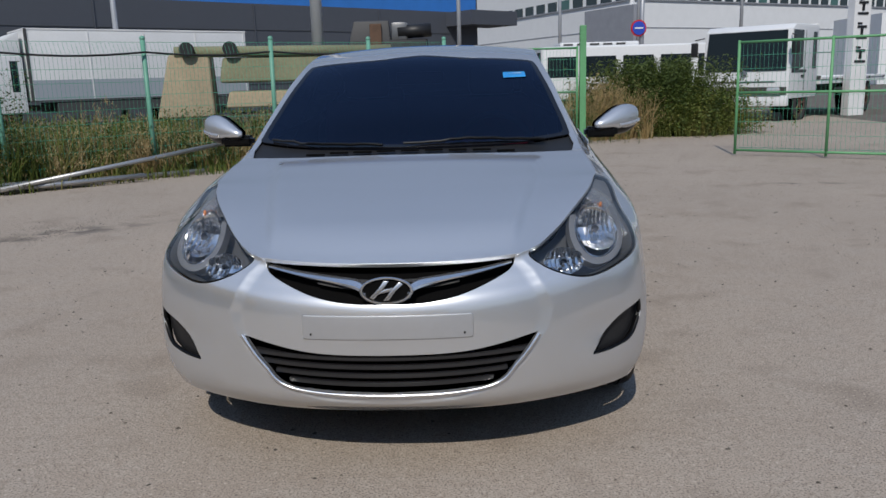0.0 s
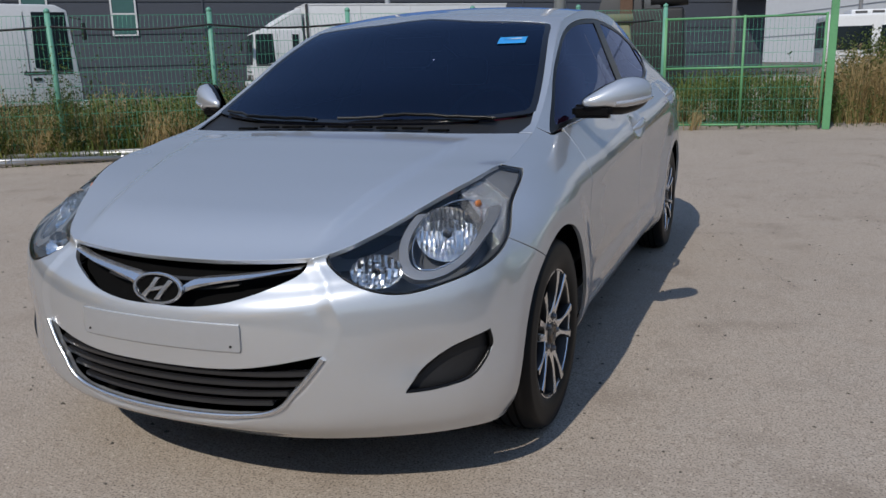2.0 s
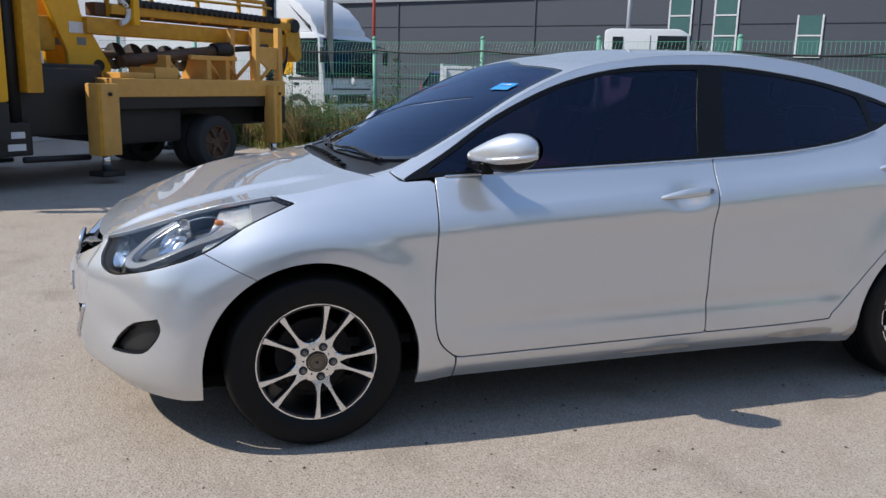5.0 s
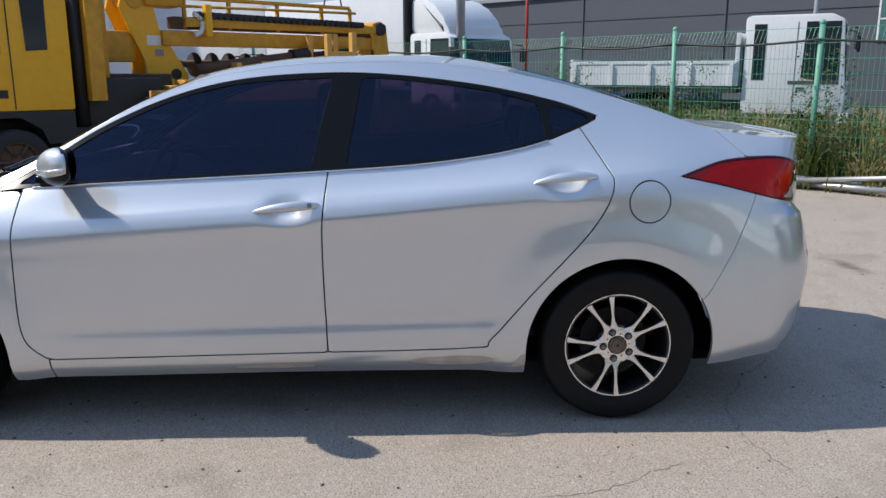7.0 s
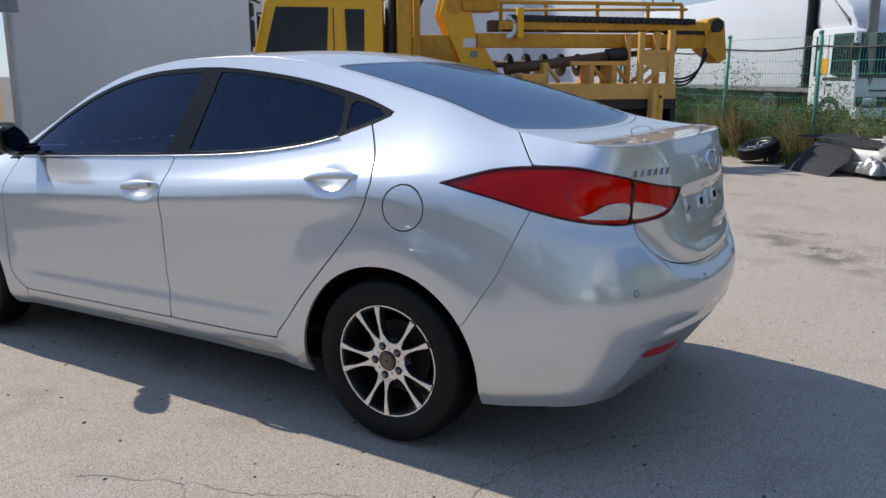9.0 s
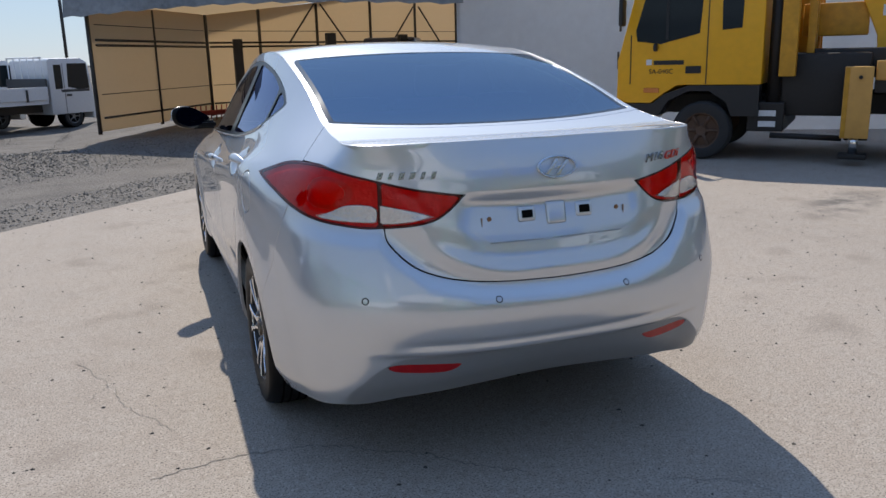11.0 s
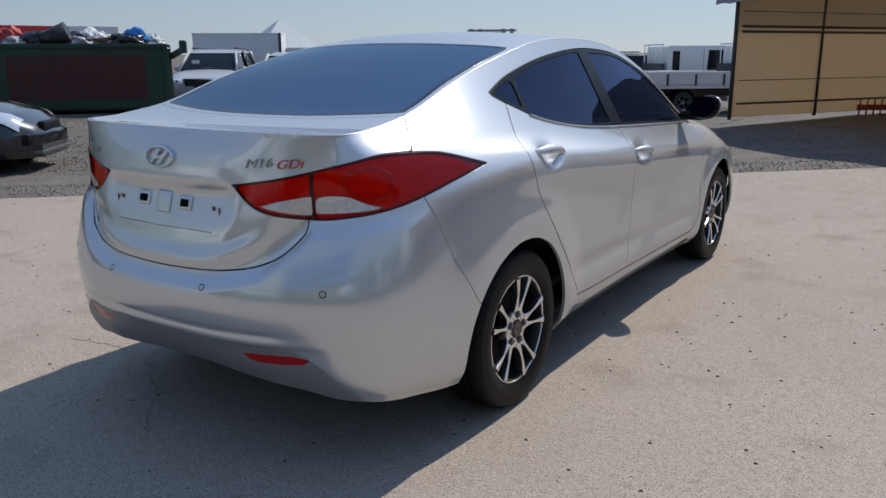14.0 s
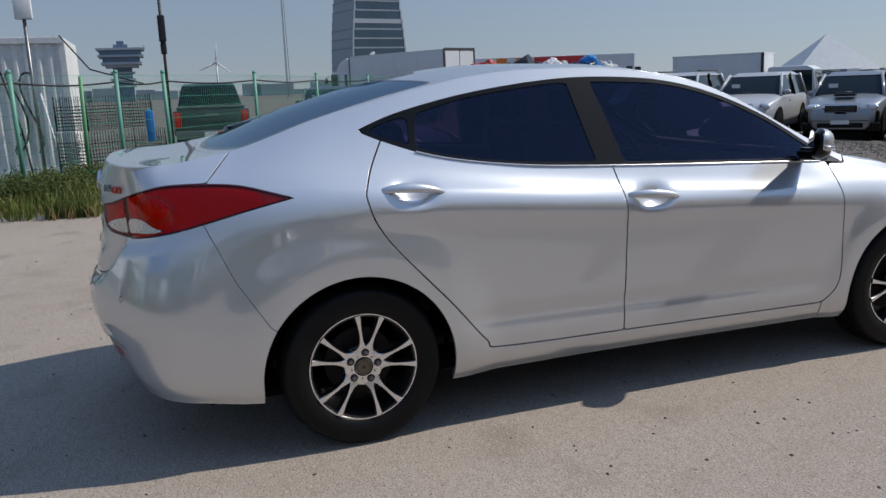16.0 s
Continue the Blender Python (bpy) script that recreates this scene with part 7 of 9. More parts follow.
def sculpt(p):
    """Wheel-arch flares, the raised frame of the nose, the plate recess and the step of the rear bumper."""
    n = np.cross(np.gradient(p, axis=1), np.gradient(p, axis=0))
    n /= np.maximum(np.linalg.norm(n, axis=2), 1e-9)[:, :, None]
    x, y, z = p[:, :, 0], p[:, :, 1], p[:, :, 2]
    d = np.zeros(x.shape)
    for cy in (-1.43, 1.285):
        r = np.hypot(y - cy, z - .30)
        d += (.012 if cy < 0 else .015) * (1 - step(.41, .53 if cy < 0 else .60, r)) * (x > .6)
    # nose: a raised bead frames the deeper field round the grilles
    front = y < -1.6
    width = np.interp(z, [.245, .262, .30, .37, .44, .475, .535, .60, .65, .69], [.0, .22, .345, .425, .475, .497, .512, .485, .452, .405])
    fade = step(.235, .27, z) * (1 - step(.69, .71, z)) * front
    d -= .0070 * (1 - step(-.040, .012, x - width)) * fade
    d += .0010 * np.exp(-((x - width - .004) / .0065) ** 2) * fade * step(.28, .33, z)
    # scoop above the fog lamp openings
    d -= .012 * np.exp(-((x - .70) / .10) ** 2 - ((z - .43) / .06) ** 2) * front
    # hollows behind the door handles
    for cy, cz in ((.012, .861), (1.056, .959)):
        d -= .028 * np.exp(-np.abs((y - cy) / .064) ** 2.6 - np.abs((z - cz) / .037) ** 2.6) * (x > .6)
    # the crease that runs through the handles to the tail lamp
    fold = .889 + .076 * (y - .012)
    d += .0055 * np.exp(-np.abs(z - fold) / .05) * step(-1.05, -.55, y) * (1 - step(1.35, 1.6, y)) * (x > .6)
    # a faint swage over the sills
    low = .372 + .02 * y
    d -= .008 * np.exp(-((z - low - .05) / .042) ** 2) * step(-1.0, -.8, y) * (1 - step(.72, .95, y)) * (x > .6)
    # tail: plate field that leans back under a ledge, and the groove above the skirt
    back = y > 1.7
    u = np.clip((z - .70 - .16 * np.clip((x - .12) / .25, 0, 1) ** 2) / .20, 0, 1)
    d += .013 * np.exp(-((z - .70 - .10 * np.clip((x - .15) / .3, 0, 1) ** 2) / .03) ** 2) * (1 - step(.34, .46, x)) * back
    d -= .023 * u ** 1.2 * (1 - step(.912, .946, z)) * (1 - step(.285, .345, x)) * back
    d -= .007 * np.exp(-((z - .478) / .012) ** 2) * (1 - step(.42, .56, x)) * back
    d -= .014 * (1 - step(.432, .448, z)) * (1 - step(.50, .66, x)) * back
    shelf = np.interp(x, [0, .28, .44, .535, .575, .64, .72, .80, .86], [.660, .672, .71, .79, .842, .843, .853, .876, .90])
    deep_ = np.interp(x, [0, .5, .62, .80, .88], [.030, .028, .020, .010, .0]) * step(1.72, 2.0, y)
    below, above = 1 - step(0, .060, shelf - z), 1 - step(0, .16, z - shelf)
    d -= deep_ * np.where(z < shelf, below, above) * back
    return p + n * d[:, :, None]


def mirrored(keys, flip=()):
    """Keys carried on past both ends by mirror image, so that curves cross the middle square."""
    a = [(2 * keys[0][0] - k[0], *[-v if i + 1 in flip else v for i, v in enumerate(k[1:])]) for k in keys[1:3]]
    b = [(2 * keys[-1][0] - k[0], *[-v if i + 1 in flip else v for i, v in enumerate(k[1:])]) for k in keys[-3:-1]]
    return a[::-1] + list(keys) + b[::-1]


def side_surface(per=14):
    q = np.concatenate([np.linspace(0, 1.15, 150)[:-1], np.linspace(1.15, 4.7, 190)[:-1], np.linspace(4.7, 6, 90)])
    cols = len(q)
    c = hermite(mirrored(PLAN, (1,)), q)
    t = np.gradient(c, axis=0)
    t /= np.linalg.norm(t, axis=1)[:, None]
    inward = np.stack([-t[:, 1], t[:, 0]], 1)
    rings = []
    for level in LEVELS:
        k = hermite(mirrored(level), q)
        xy = c + inward * k[:, :1]
        xy[[0, -1], 0] = 0
        rings.append(np.column_stack([xy, k[:, 1]]))
    rings.append(hermite(mirrored(EDGE, (1,)), q))
    rings = np.array(rings)
    v = np.linspace(0, len(rings) - 1, (len(rings) - 1) * per + 1)
    flat = hermite(np.column_stack([np.arange(len(rings)), rings.reshape(len(rings), -1)]), v)
    arc = np.concatenate([[0], np.cumsum(np.linalg.norm(np.diff(c, axis=0), axis=1))])
    return sculpt(flat.reshape(len(v), cols, 3)), arc, q


def top_surface(cols=270, rows=40):
    q = np.linspace(.5, 5.5, cols)
    e, m = hermite(EDGE, q), hermite(MIDDLE, q)
    w = np.linspace(0, 1, rows)
    h = 1 - (1 - w) ** 2.2
    p = np.empty((rows, cols, 3))
    p[:, :, 0] = e[:, 0] * (1 - w)[:, None]
    for i in (0, 1):
        p[:, :, i + 1] = e[:, i + 1] + (m[:, i] - e[:, i + 1]) * h[:, None]
    # the hood's raised middle, between two long creases
    x, y = p[:, :, 0], p[:, :, 1]
    line = .40 + .17 * np.clip((y + 2.1) / .85, 0, 1)
    p[:, :, 2] += .014 * (1 - step(-.022, .010, x - line)) * step(-2.12, -1.95, y) * (1 - step(-1.45, -1.28, y))
    return p, q

# ---- cutting the surface into panels ----
# a sheet is (rows, faces); a row is x, y, z, normal x, y, z, run along the plan line, distance from the upper edge
def sheet(p, run):
    r, c, _ = p.shape
    n = np.cross(np.gradient(p, axis=1), np.gradient(p, axis=0))
    n /= np.maximum(np.linalg.norm(n, axis=2), 1e-9)[:, :, None]
    mid = np.abs(p[:, :, 0]) < 1e-6
    n[mid, 0] = 0
    n /= np.maximum(np.linalg.norm(n, axis=2), 1e-9)[:, :, None]
    far = np.linalg.norm(p - p[0], axis=2)
    rows = np.concatenate([p.reshape(-1, 3), n.reshape(-1, 3), np.tile(run, r)[:, None], far.reshape(-1, 1)], axis=1)
    i = np.arange((r - 1) * c).reshape(r - 1, c)[:, :-1].ravel()
    return rows, [tuple(f) for f in np.stack([i, i + 1, i + c + 1, i + c], 1).tolist()]


def compact(rows, faces):
    used = sorted({i for f in faces for i in f})
    where = {o: k for k, o in enumerate(used)}
    return rows[used], [tuple(where[i] for i in f) for f in faces]


def cut(sh, field, gap=0.0):
    """Splits a sheet where field(rows) crosses zero; returns the inside and the outside, gap metres apart."""
    rows, faces = sh
    d = field(rows)
    out = []
    for sign, shift in ((1, gap / 2), (-1, gap / 2)):
        v = sign * d + shift
        keep, extra, cache = [], [], {}
        neg = v < 0

        def cross(i, j):
            k = (i, j) if i < j else (j, i)
            if k not in cache:
                a, b = k
                t = v[a] / (v[a] - v[b])
                cache[k] = len(rows) + len(extra)
                extra.append(rows[a] + (rows[b] - rows[a]) * t)
            return cache[k]

        for f in faces:
            s = [neg[i] for i in f]
            if all(s):
                keep.append(f)
            elif any(s):
                g = []
                for k, i in enumerate(f):
                    j = f[(k + 1) % len(f)]
                    if neg[i]:
                        g.append(i)
                    if neg[i] != neg[j]:
                        g.append(cross(i, j))
                if len(g) > 2:
                    keep.append(tuple(g))
        out.append(compact(np.vstack([rows] + [np.array(extra)] if extra else [rows]), keep) if keep else (rows[:0], []))
    return out


def inside_of(outline, ua, ub, where=None):
    """A field, negative inside a closed outline drawn in the columns ua and ub of the rows."""
    o = np.asarray(outline, float)
    e = np.roll(o, -1, axis=0)

    def field(rows):
        p = rows[:, (ua, ub)]
        best = np.full(len(p), 1e9)
        odd = np.zeros(len(p), bool)
        for a, b in zip(o, e):
            ab = b - a
            t = np.clip(((p - a) @ ab) / max(ab @ ab, 1e-12), 0, 1)
            best = np.minimum(best, np.linalg.norm(p - a - t[:, None] * ab, axis=1))
            with np.errstate(divide="ignore", invalid="ignore"):
                odd ^= ((a[1] > p[:, 1]) != (b[1] > p[:, 1])) & (p[:, 0] < ab[0] * (p[:, 1] - a[1]) / (ab[1] if ab[1] else 1e-12) + a[0])
        d = np.where(odd, -best, best)
        if where is not None:
            d = np.where(where(rows), d, np.maximum(np.abs(d), 0.05))
        return d
    return field


def rim_of(rows, faces):
    """The open edges of a sheet, in order of its faces."""
    seen = {}
    for f in faces:
        for k, i in enumerate(f):
            j = f[(k + 1) % len(f)]
            seen[(i, j)] = seen.get((i, j), 0) + 1
    return [(i, j) for i, j in seen if (j, i) not in seen]


def panel(name, sh, material, parent, label="", side=0, deep=0.012, lift=0.0, rounded=0.0018):
    """One body panel from a sheet: rounded edges that turn inwards. side: 1 as it is, -1 mirrored, 0 both halves in one."""
    rows, faces = sh
    if not faces:
        return None
    rows = rows.copy()
    rows[:, 3:6] /= np.maximum(np.linalg.norm(rows[:, 3:6], axis=1), 1e-9)[:, None]
    rows[:, :3] += rows[:, 3:6] * lift
    pos, nor, polys = [r for r in rows[:, :3]], [r for r in rows[:, 3:6]], list(faces)
    if deep:
        edge = [(i, j) for i, j in rim_of(rows, faces) if not (abs(rows[i, 0]) < 1e-5 and abs(rows[j, 0]) < 1e-5)]
        outw = {}
        for i, j in edge:
            t = np.cross(rows[j, :3] - rows[i, :3], rows[i, 3:6])
            t /= max(np.linalg.norm(t), 1e-9)
            for k in (i, j):
                outw[k] = outw.get(k, 0) + t
        ring1, ring2 = {}, {}
        for k, t in outw.items():
            t = t / max(np.linalg.norm(t), 1e-9)
            n = rows[k, 3:6]
            if abs(rows[k, 0]) < 1e-5:
                t = t * np.array((0, 1, 1))
            p = rows[k, :3] + t * rounded - n * rounded
            ring1[k] = len(pos)
            pos.append(p)
            nor.append(t)
            ring2[k] = len(pos)
            pos.append(p - n * deep)
            nor.append(t)
        for i, j in edge:
            polys.append((j, i, ring1[i], ring1[j]))
            polys.append((ring1[j], ring1[i], ring2[i], ring2[j]))
    pos, nor = np.array(pos), np.array(nor)
    flip = np.array((-1, 1, 1))
    if side == 0:
        k = len(pos)
        polys = polys + [tuple(i + k for i in reversed(f)) for f in polys]
        pos, nor = np.vstack([pos, pos * flip]), np.vstack([nor, nor * flip])
    elif side == -1:
        pos, nor, polys = pos * flip, nor * flip, [tuple(reversed(f)) for f in polys]
    me = bpy.data.meshes.new(name)
    me.from_pydata(pos.tolist(), [], polys)
    me.polygons.foreach_set("use_smooth", [True] * len(polys))
    me.normals_split_custom_set([nor[v].tolist() for v in np.array([l.vertex_index for l in me.loops])])
    me.materials.append(material)
    ob = new(name, me)
    ob.parent = parent
    if label:
        ob["label"] = label
    return ob


def pair(name, sh, material, parent, label="", **kw):
    return [panel(name, sh, material, parent, label, side=s, **kw) for s in (1, -1)]


side_p, side_arc, side_q = side_surface()
SIDE = sheet(side_p, side_arc)
top_p, top_q = top_surface()
TOP = sheet(top_p, top_q)


def on_side(points):
    """Places (x, y, z) near the side surface as (run along the plan line, height)."""
    res = []
    for p in points:
        k = np.argmin(np.linalg.norm(SIDE[0][:, :3] - np.array(p), axis=1))
        res.append((SIDE[0][k, 6], p[2]))
    return res


ARCLEN = side_arc[-1]
FLANK = lambda r: r[:, 0] > 0.4

car = thing("car", label="silver four-door saloon with tinted windows, parked on the concrete", category="car")

# -- outlines on the flanks, as (y, z) --
def circle(cy, cz, r, n=64, ry=None):
    return [(cy + (ry or r) * math.cos(2 * math.pi * i / n), cz + r * math.sin(2 * math.pi * i / n)) for i in range(n)]


def arch(cy):
    return [(cy - .368, -.3)] + [(cy - .372 * math.cos(math.pi * i / 40), .30 + .372 * math.sin(math.pi * i / 40)) for i in range(41)] + [(cy + .368, -.3)]


GLASS_LINE = [(-1.105, .922), (-1.105, .922), (-.97, .937), (-.70, .953), (.17, .997), (.59, 1.028), (.91, 1.078), (1.12, 1.148), (1.215, 1.192), (1.215, 1.192),
              (1.04, 1.252), (.75, 1.313), (.42, 1.352), (.15, 1.36), (-.17, 1.337), (-.44, 1.273), (-.71, 1.155), (-.94, 1.012)]
DOOR_FRONT = [(-.985, .93), (-1.0, .73), (-1.005, .49), (-.985, .36), (-.915, .287), (-.915, .287), (.148, .302), (.148, .302), (.14, .6), (.142, .8), (.165, 1.02), (.165, 1.02), (-.5, 1.0), (-.975, .97), (-.975, .97)]
DOOR_REAR = [(.165, 1.02), (.165, 1.02), (.142, .8), (.14, .6), (.148, .302), (.148, .302), (.71, .314), (.78, .352), (.93, .53), (1.16, .79), (1.232, .94), (1.21, 1.02), (1.118, 1.17), (1.118, 1.17), (.9, 1.09), (.55, 1.04)]

side_rest = SIDE
for cy in (-1.43, 1.285):
    _, side_rest = cut(side_rest, inside_of(arch(cy), 1, 2, FLANK))
shell = side_rest
glasshouse, side_rest = cut(side_rest, inside_of(curve2(GLASS_LINE), 1, 2, FLANK), 0.004)
door_f, side_rest = cut(side_rest, inside_of(curve2(DOOR_FRONT), 1, 2, FLANK), 0.0078)
door_r, side_rest = cut(side_rest, inside_of(curve2(DOOR_REAR), 1, 2, FLANK), 0.0078)
# lamps and openings, as (run, height)
HEADLAMP = on_side([(.446, -2.105, .696), (.446, -2.105, .696), (.50, -2.085, .642), (.60, -2.03, .61), (.70, -1.95, .63), (.79, -1.80, .695), (.812, -1.63, .79), (.822, -1.49, .855), (.822, -1.49, .855)])
HEADLAMP += [(HEADLAMP[-1][0] - .12, .874), (HEADLAMP[-1][0] - .3, .90), (HEADLAMP[0][0] + .02, .80), (HEADLAMP[0][0], .72)]
TAILLAMP = on_side([(.827, 1.497, .976), (.827, 1.497, .976), (.80, 1.66, 1.024), (.76, 1.80, 1.037), (.71, 1.93, 1.036), (.64, 2.04, 1.012), (.45, 2.10, .967), (.305, 2.124, .944), (.305, 2.124, .944),
                    (.40, 2.12, .867), (.57, 2.09, .843), (.70, 2.03, .853), (.78, 1.93, .873), (.81, 1.81, .90), (.82, 1.65, .94)])
FOG = on_side([(.812, -1.92, .494), (.812, -1.92, .494), (.812, -1.91, .45), (.798, -1.93, .405), (.765, -1.96, .367), (.71, -2.03, .35), (.64, -2.077, .347), (.64, -2.077, .347), (.685, -2.04, .412), (.745, -1.99, .465)])
head, side_rest = cut(side_rest, inside_of(curve2(HEADLAMP), 6, 2), 0.005)
tail, side_rest = cut(side_rest, inside_of(curve2(TAILLAMP), 6, 2), 0.004)
fog, side_rest = cut(side_rest, inside_of(curve2(FOG), 6, 2))
NOSE, STERN = (lambda r: r[:, 1] < -1.9), (lambda r: r[:, 1] > 1.55)
UPPER_GRILLE = [(-.3, .60), (0, .572), (.2, .586), (.37, .645), (.402, .685), (.402, .685), (.40, .74), (-.3, .74)]
LOWER_GRILLE = [(-.3, .416), (0, .413), (.25, .421), (.47, .462), (.47, .462), (.40, .37), (.30, .297), (0, .279), (-.3, .28)]
ugr, side_rest = cut(side_rest, inside_of(curve2(UPPER_GRILLE), 0, 2, NOSE))
lgr, side_rest = cut(side_rest, inside_of(curve2(LOWER_GRILLE), 0, 2, NOSE))
# boot lid's upright face
LID = on_side([(.62, 1.68, 1.16), (.68, 1.73, 1.10), (.755, 1.785, 1.038), (.755, 1.785, 1.038), (.705, 1.93, 1.034), (.63, 2.045, 1.008), (.585, 2.08, .99), (.585, 2.08, .99), (.565, 2.10, .85), (.535, 2.13, .79), (.44, 2.17, .71), (.28, 2.19, .672), (0, 2.2, .66)])
LID = curve2(LID, closed=False).tolist() + [(ARCLEN + .3, .66), (ARCLEN + .3, 1.4), (LID[0][0], 1.4)]
lid_face, side_rest = cut(side_rest, inside_of(LID, 6, 2), 0.0066)
lamp_in, lamp_out = cut(tail, lambda r: r[:, 6] * -1 + on_side([(.578, 2.085, .93)])[0][0], 0.004)
# bumpers
BUMPER_F = [(-3, -.1), (-1.43, -.1), (-1.43, .5), (-1.60, .61), (-1.80, .715), (-1.84, .9), (-3, .9)]
BUMPER_R = [(3, -.1), (1.285, -.1), (1.285, .4), (1.61, .51), (1.72, .69), (1.81, .90), (1.85, 1.3), (3, 1.3)]
bump_f, side_rest = cut(side_rest, inside_of(BUMPER_F, 1, 2), 0.0052)
bump_r, side_rest = cut(side_rest, inside_of(BUMPER_R, 1, 2, STERN), 0.0048)
VALANCE = [(-.3, .438), (0, .438), (.30, .438), (.50, .430), (.58, .403), (.64, .35), (.69, .28), (.70, .1), (-.3, .1)]
valance, bump_r = cut(bump_r, inside_of(curve2(VALANCE), 0, 2, STERN), 0.001)
REFLECTOR = [(.335, .404), (.335, .404), (.39, .376), (.53, .382), (.578, .402), (.578, .402), (.52, .410)]
reflector, valance = cut(valance, inside_of(curve2(REFLECTOR), 0, 2, STERN), 0.002)
FENDER = [(-3, -1), (-.915, -1), (-.915, .6), (-.99, .93), (-1.105, .922), (-1.17, .985), (-1.30, 1.2), (-3, 1.2)]
fender, side_rest = cut(side_rest, inside_of(FENDER, 1, 2), 0.008)

# -- top: hood, cowl, windscreen, roof, rear window, boot lid --
HOOD = [(-.4, -1.29), (0, -1.29), (.4, -1.27), (.62, -1.225), (.8, -1.16)]
HOOD = curve2(HOOD, closed=False).tolist() + [(.9, -2.4), (-.4, -2.4)]
hood, top_rest = cut(TOP, inside_of(HOOD, 0, 1), 0.010)
hood = cut(hood, lambda r: .0045 - r[:, 7])[0]
SCREEN = [(-.4, -1.20), (0, -1.20), (.4, -1.16), (.66, -1.06), (.683, -1.01), (.65, -.80), (.60, -.56), (.57, -.415), (.53, -.395), (.25, -.425), (-.2, -.435)]
screen_all, top_rest = cut(top_rest, inside_of(curve2(SCREEN), 0, 1), 0.004)
cowl, top_rest = cut(top_rest, inside_of([(-.4, -1.4), (.64, -1.4), (.695, -1.12), (.66, -.9), (-.4, -.9)], 0, 1), 0.001)
REAR_GLASS = [(-.4, .93), (0, .93), (.3, .915), (.53, .87), (.572, .885), (.585, 1.0), (.597, 1.35), (.607, 1.62), (.585, 1.665), (.3, 1.735), (0, 1.755), (-.4, 1.75)]
rear_all, top_rest = cut(top_rest, inside_of(curve2(REAR_GLASS), 0, 1), 0.004)
LID_TOP = curve2([(-.4, 1.785), (0, 1.785), (.3, 1.765), (.55, 1.71), (.7, 1.65)], closed=False).tolist() + [(.9, 2.6), (-.4, 2.6)]
lid_top, roof = cut(top_rest, inside_of(LID_TOP, 0, 1), 0.006)
lid_top = cut(lid_top, lambda r: np.where(r[:, 1] < 1.95, .003 - r[:, 7], -1))[0]


def shrunk(sh, ua, ub, outline, by):
    f = inside_of(outline, ua, ub)
    return cut(sh, lambda r: f(r) + by)


def joined(a, b):
    return np.vstack([a[0], b[0]]), a[1] + [tuple(i + len(a[0]) for i in f) for f in b[1]]


panel("hood", hood, PAINT, car)
panel("front_bumper", bump_f, PAINT, car)
panel("rear_bumper", bump_r, PAINT, car)
panel("rear_valance", valance, VALANCE_GREY, car, "satin grey lower bumper skirt", deep=.006)
lid = panel("boot_lid", joined(lid_face, lid_top), PAINT, car)
panel("roof", roof, PAINT, car, deep=.004)
pair("fender", fender, PAINT, car)
panel("quarter_panel", side_rest, PAINT, car, side=-1)
flap, side_rest = cut(side_rest, inside_of(circle(1.372, .885, .079), 1, 2, FLANK), 0.0075)
for outline in ([(.46, .262), (.60, .238), (.74, .246), (.80, .268), (.66, .280)], [(-.22, .24), (-.05, .232), (.1, .24), (.02, .256)], [(.86, .232), (.93, .25), (.95, .30), (.90, .285)]):
    dirt, _ = cut(side_rest, inside_of(curve2(outline), 1, 2, FLANK))
    panel("sill_dirt", dirt, SILL_DIRT, car, "brown scuffs and dirt on the sill", side=1, deep=0, lift=.0012)
panel("quarter_panel", side_rest, PAINT, car, side=1)
doors_f = pair("front_door", door_f, PAINT, car)
doors_r = pair("rear_door", door_r, PAINT, car)
panel("fuel_flap", flap, PAINT, car, side=1)
panel("cowl_panel", cowl, BLACK, car, "black plastic wiper cowl", lift=-.012)
pair("rear_reflector", reflector, DEEP_RED, car, "red bumper reflector")
# glass: black border and pane
band, pane = None, None
pane, band = shrunk(screen_all, 0, 1, curve2(SCREEN), .022)
screen = panel("windscreen", pane, SCREEN_GLASS, car, "tinted windscreen", deep=0, lift=-.001)
panel("windscreen_seal", band, BLACK_GLOSS, car, "black windscreen border", deep=.004)
pane, band = shrunk(rear_all, 0, 1, curve2(REAR_GLASS), .018)
panel("rear_window", pane, REAR_TINT, car, "blue-tinted heated rear window", deep=0, lift=-.001)
panel("rear_window_seal", band, BLACK_GLOSS, car, "black rear window border", deep=.004)
# side windows
WIN_F = [(-1.02, .948), (-1.02, .948), (-.70, .966), (.098, 1.007), (.098, 1.007), (.135, 1.18), (.178, 1.343), (.178, 1.343), (-.17, 1.322), (-.44, 1.258), (-.71, 1.138), (-.90, 1.02)]
WIN_R = [(.228, 1.016), (.228, 1.016), (.59, 1.042), (.85, 1.08), (.995, 1.118), (.995, 1.118), (.975, 1.245), (.975, 1.245), (.75, 1.298), (.42, 1.337), (.288, 1.343), (.288, 1.343)]
WIN_Q = [(1.02, 1.128), (1.02, 1.128), (1.12, 1.163), (1.185, 1.192), (1.185, 1.192), (1.09, 1.222), (1.005, 1.24), (1.005, 1.24)]
frame_rest = glasshouse
win = []
PILLAR_JOINT = [(.163, .98), (.163, .98), (.236, 1.39), (.236, 1.39), (.239, 1.39), (.239, 1.39), (.167, .98), (.167, .98)]
_, frame_rest = cut(frame_rest, inside_of(PILLAR_JOINT, 1, 2))
for o in (WIN_F, WIN_R, WIN_Q):
    w, frame_rest = cut(frame_rest, inside_of(curve2(o), 1, 2))
    win.append(w)
pair("window_frame", frame_rest, BLACK_SATIN, car, "satin black window surround", deep=.004, lift=-.002)
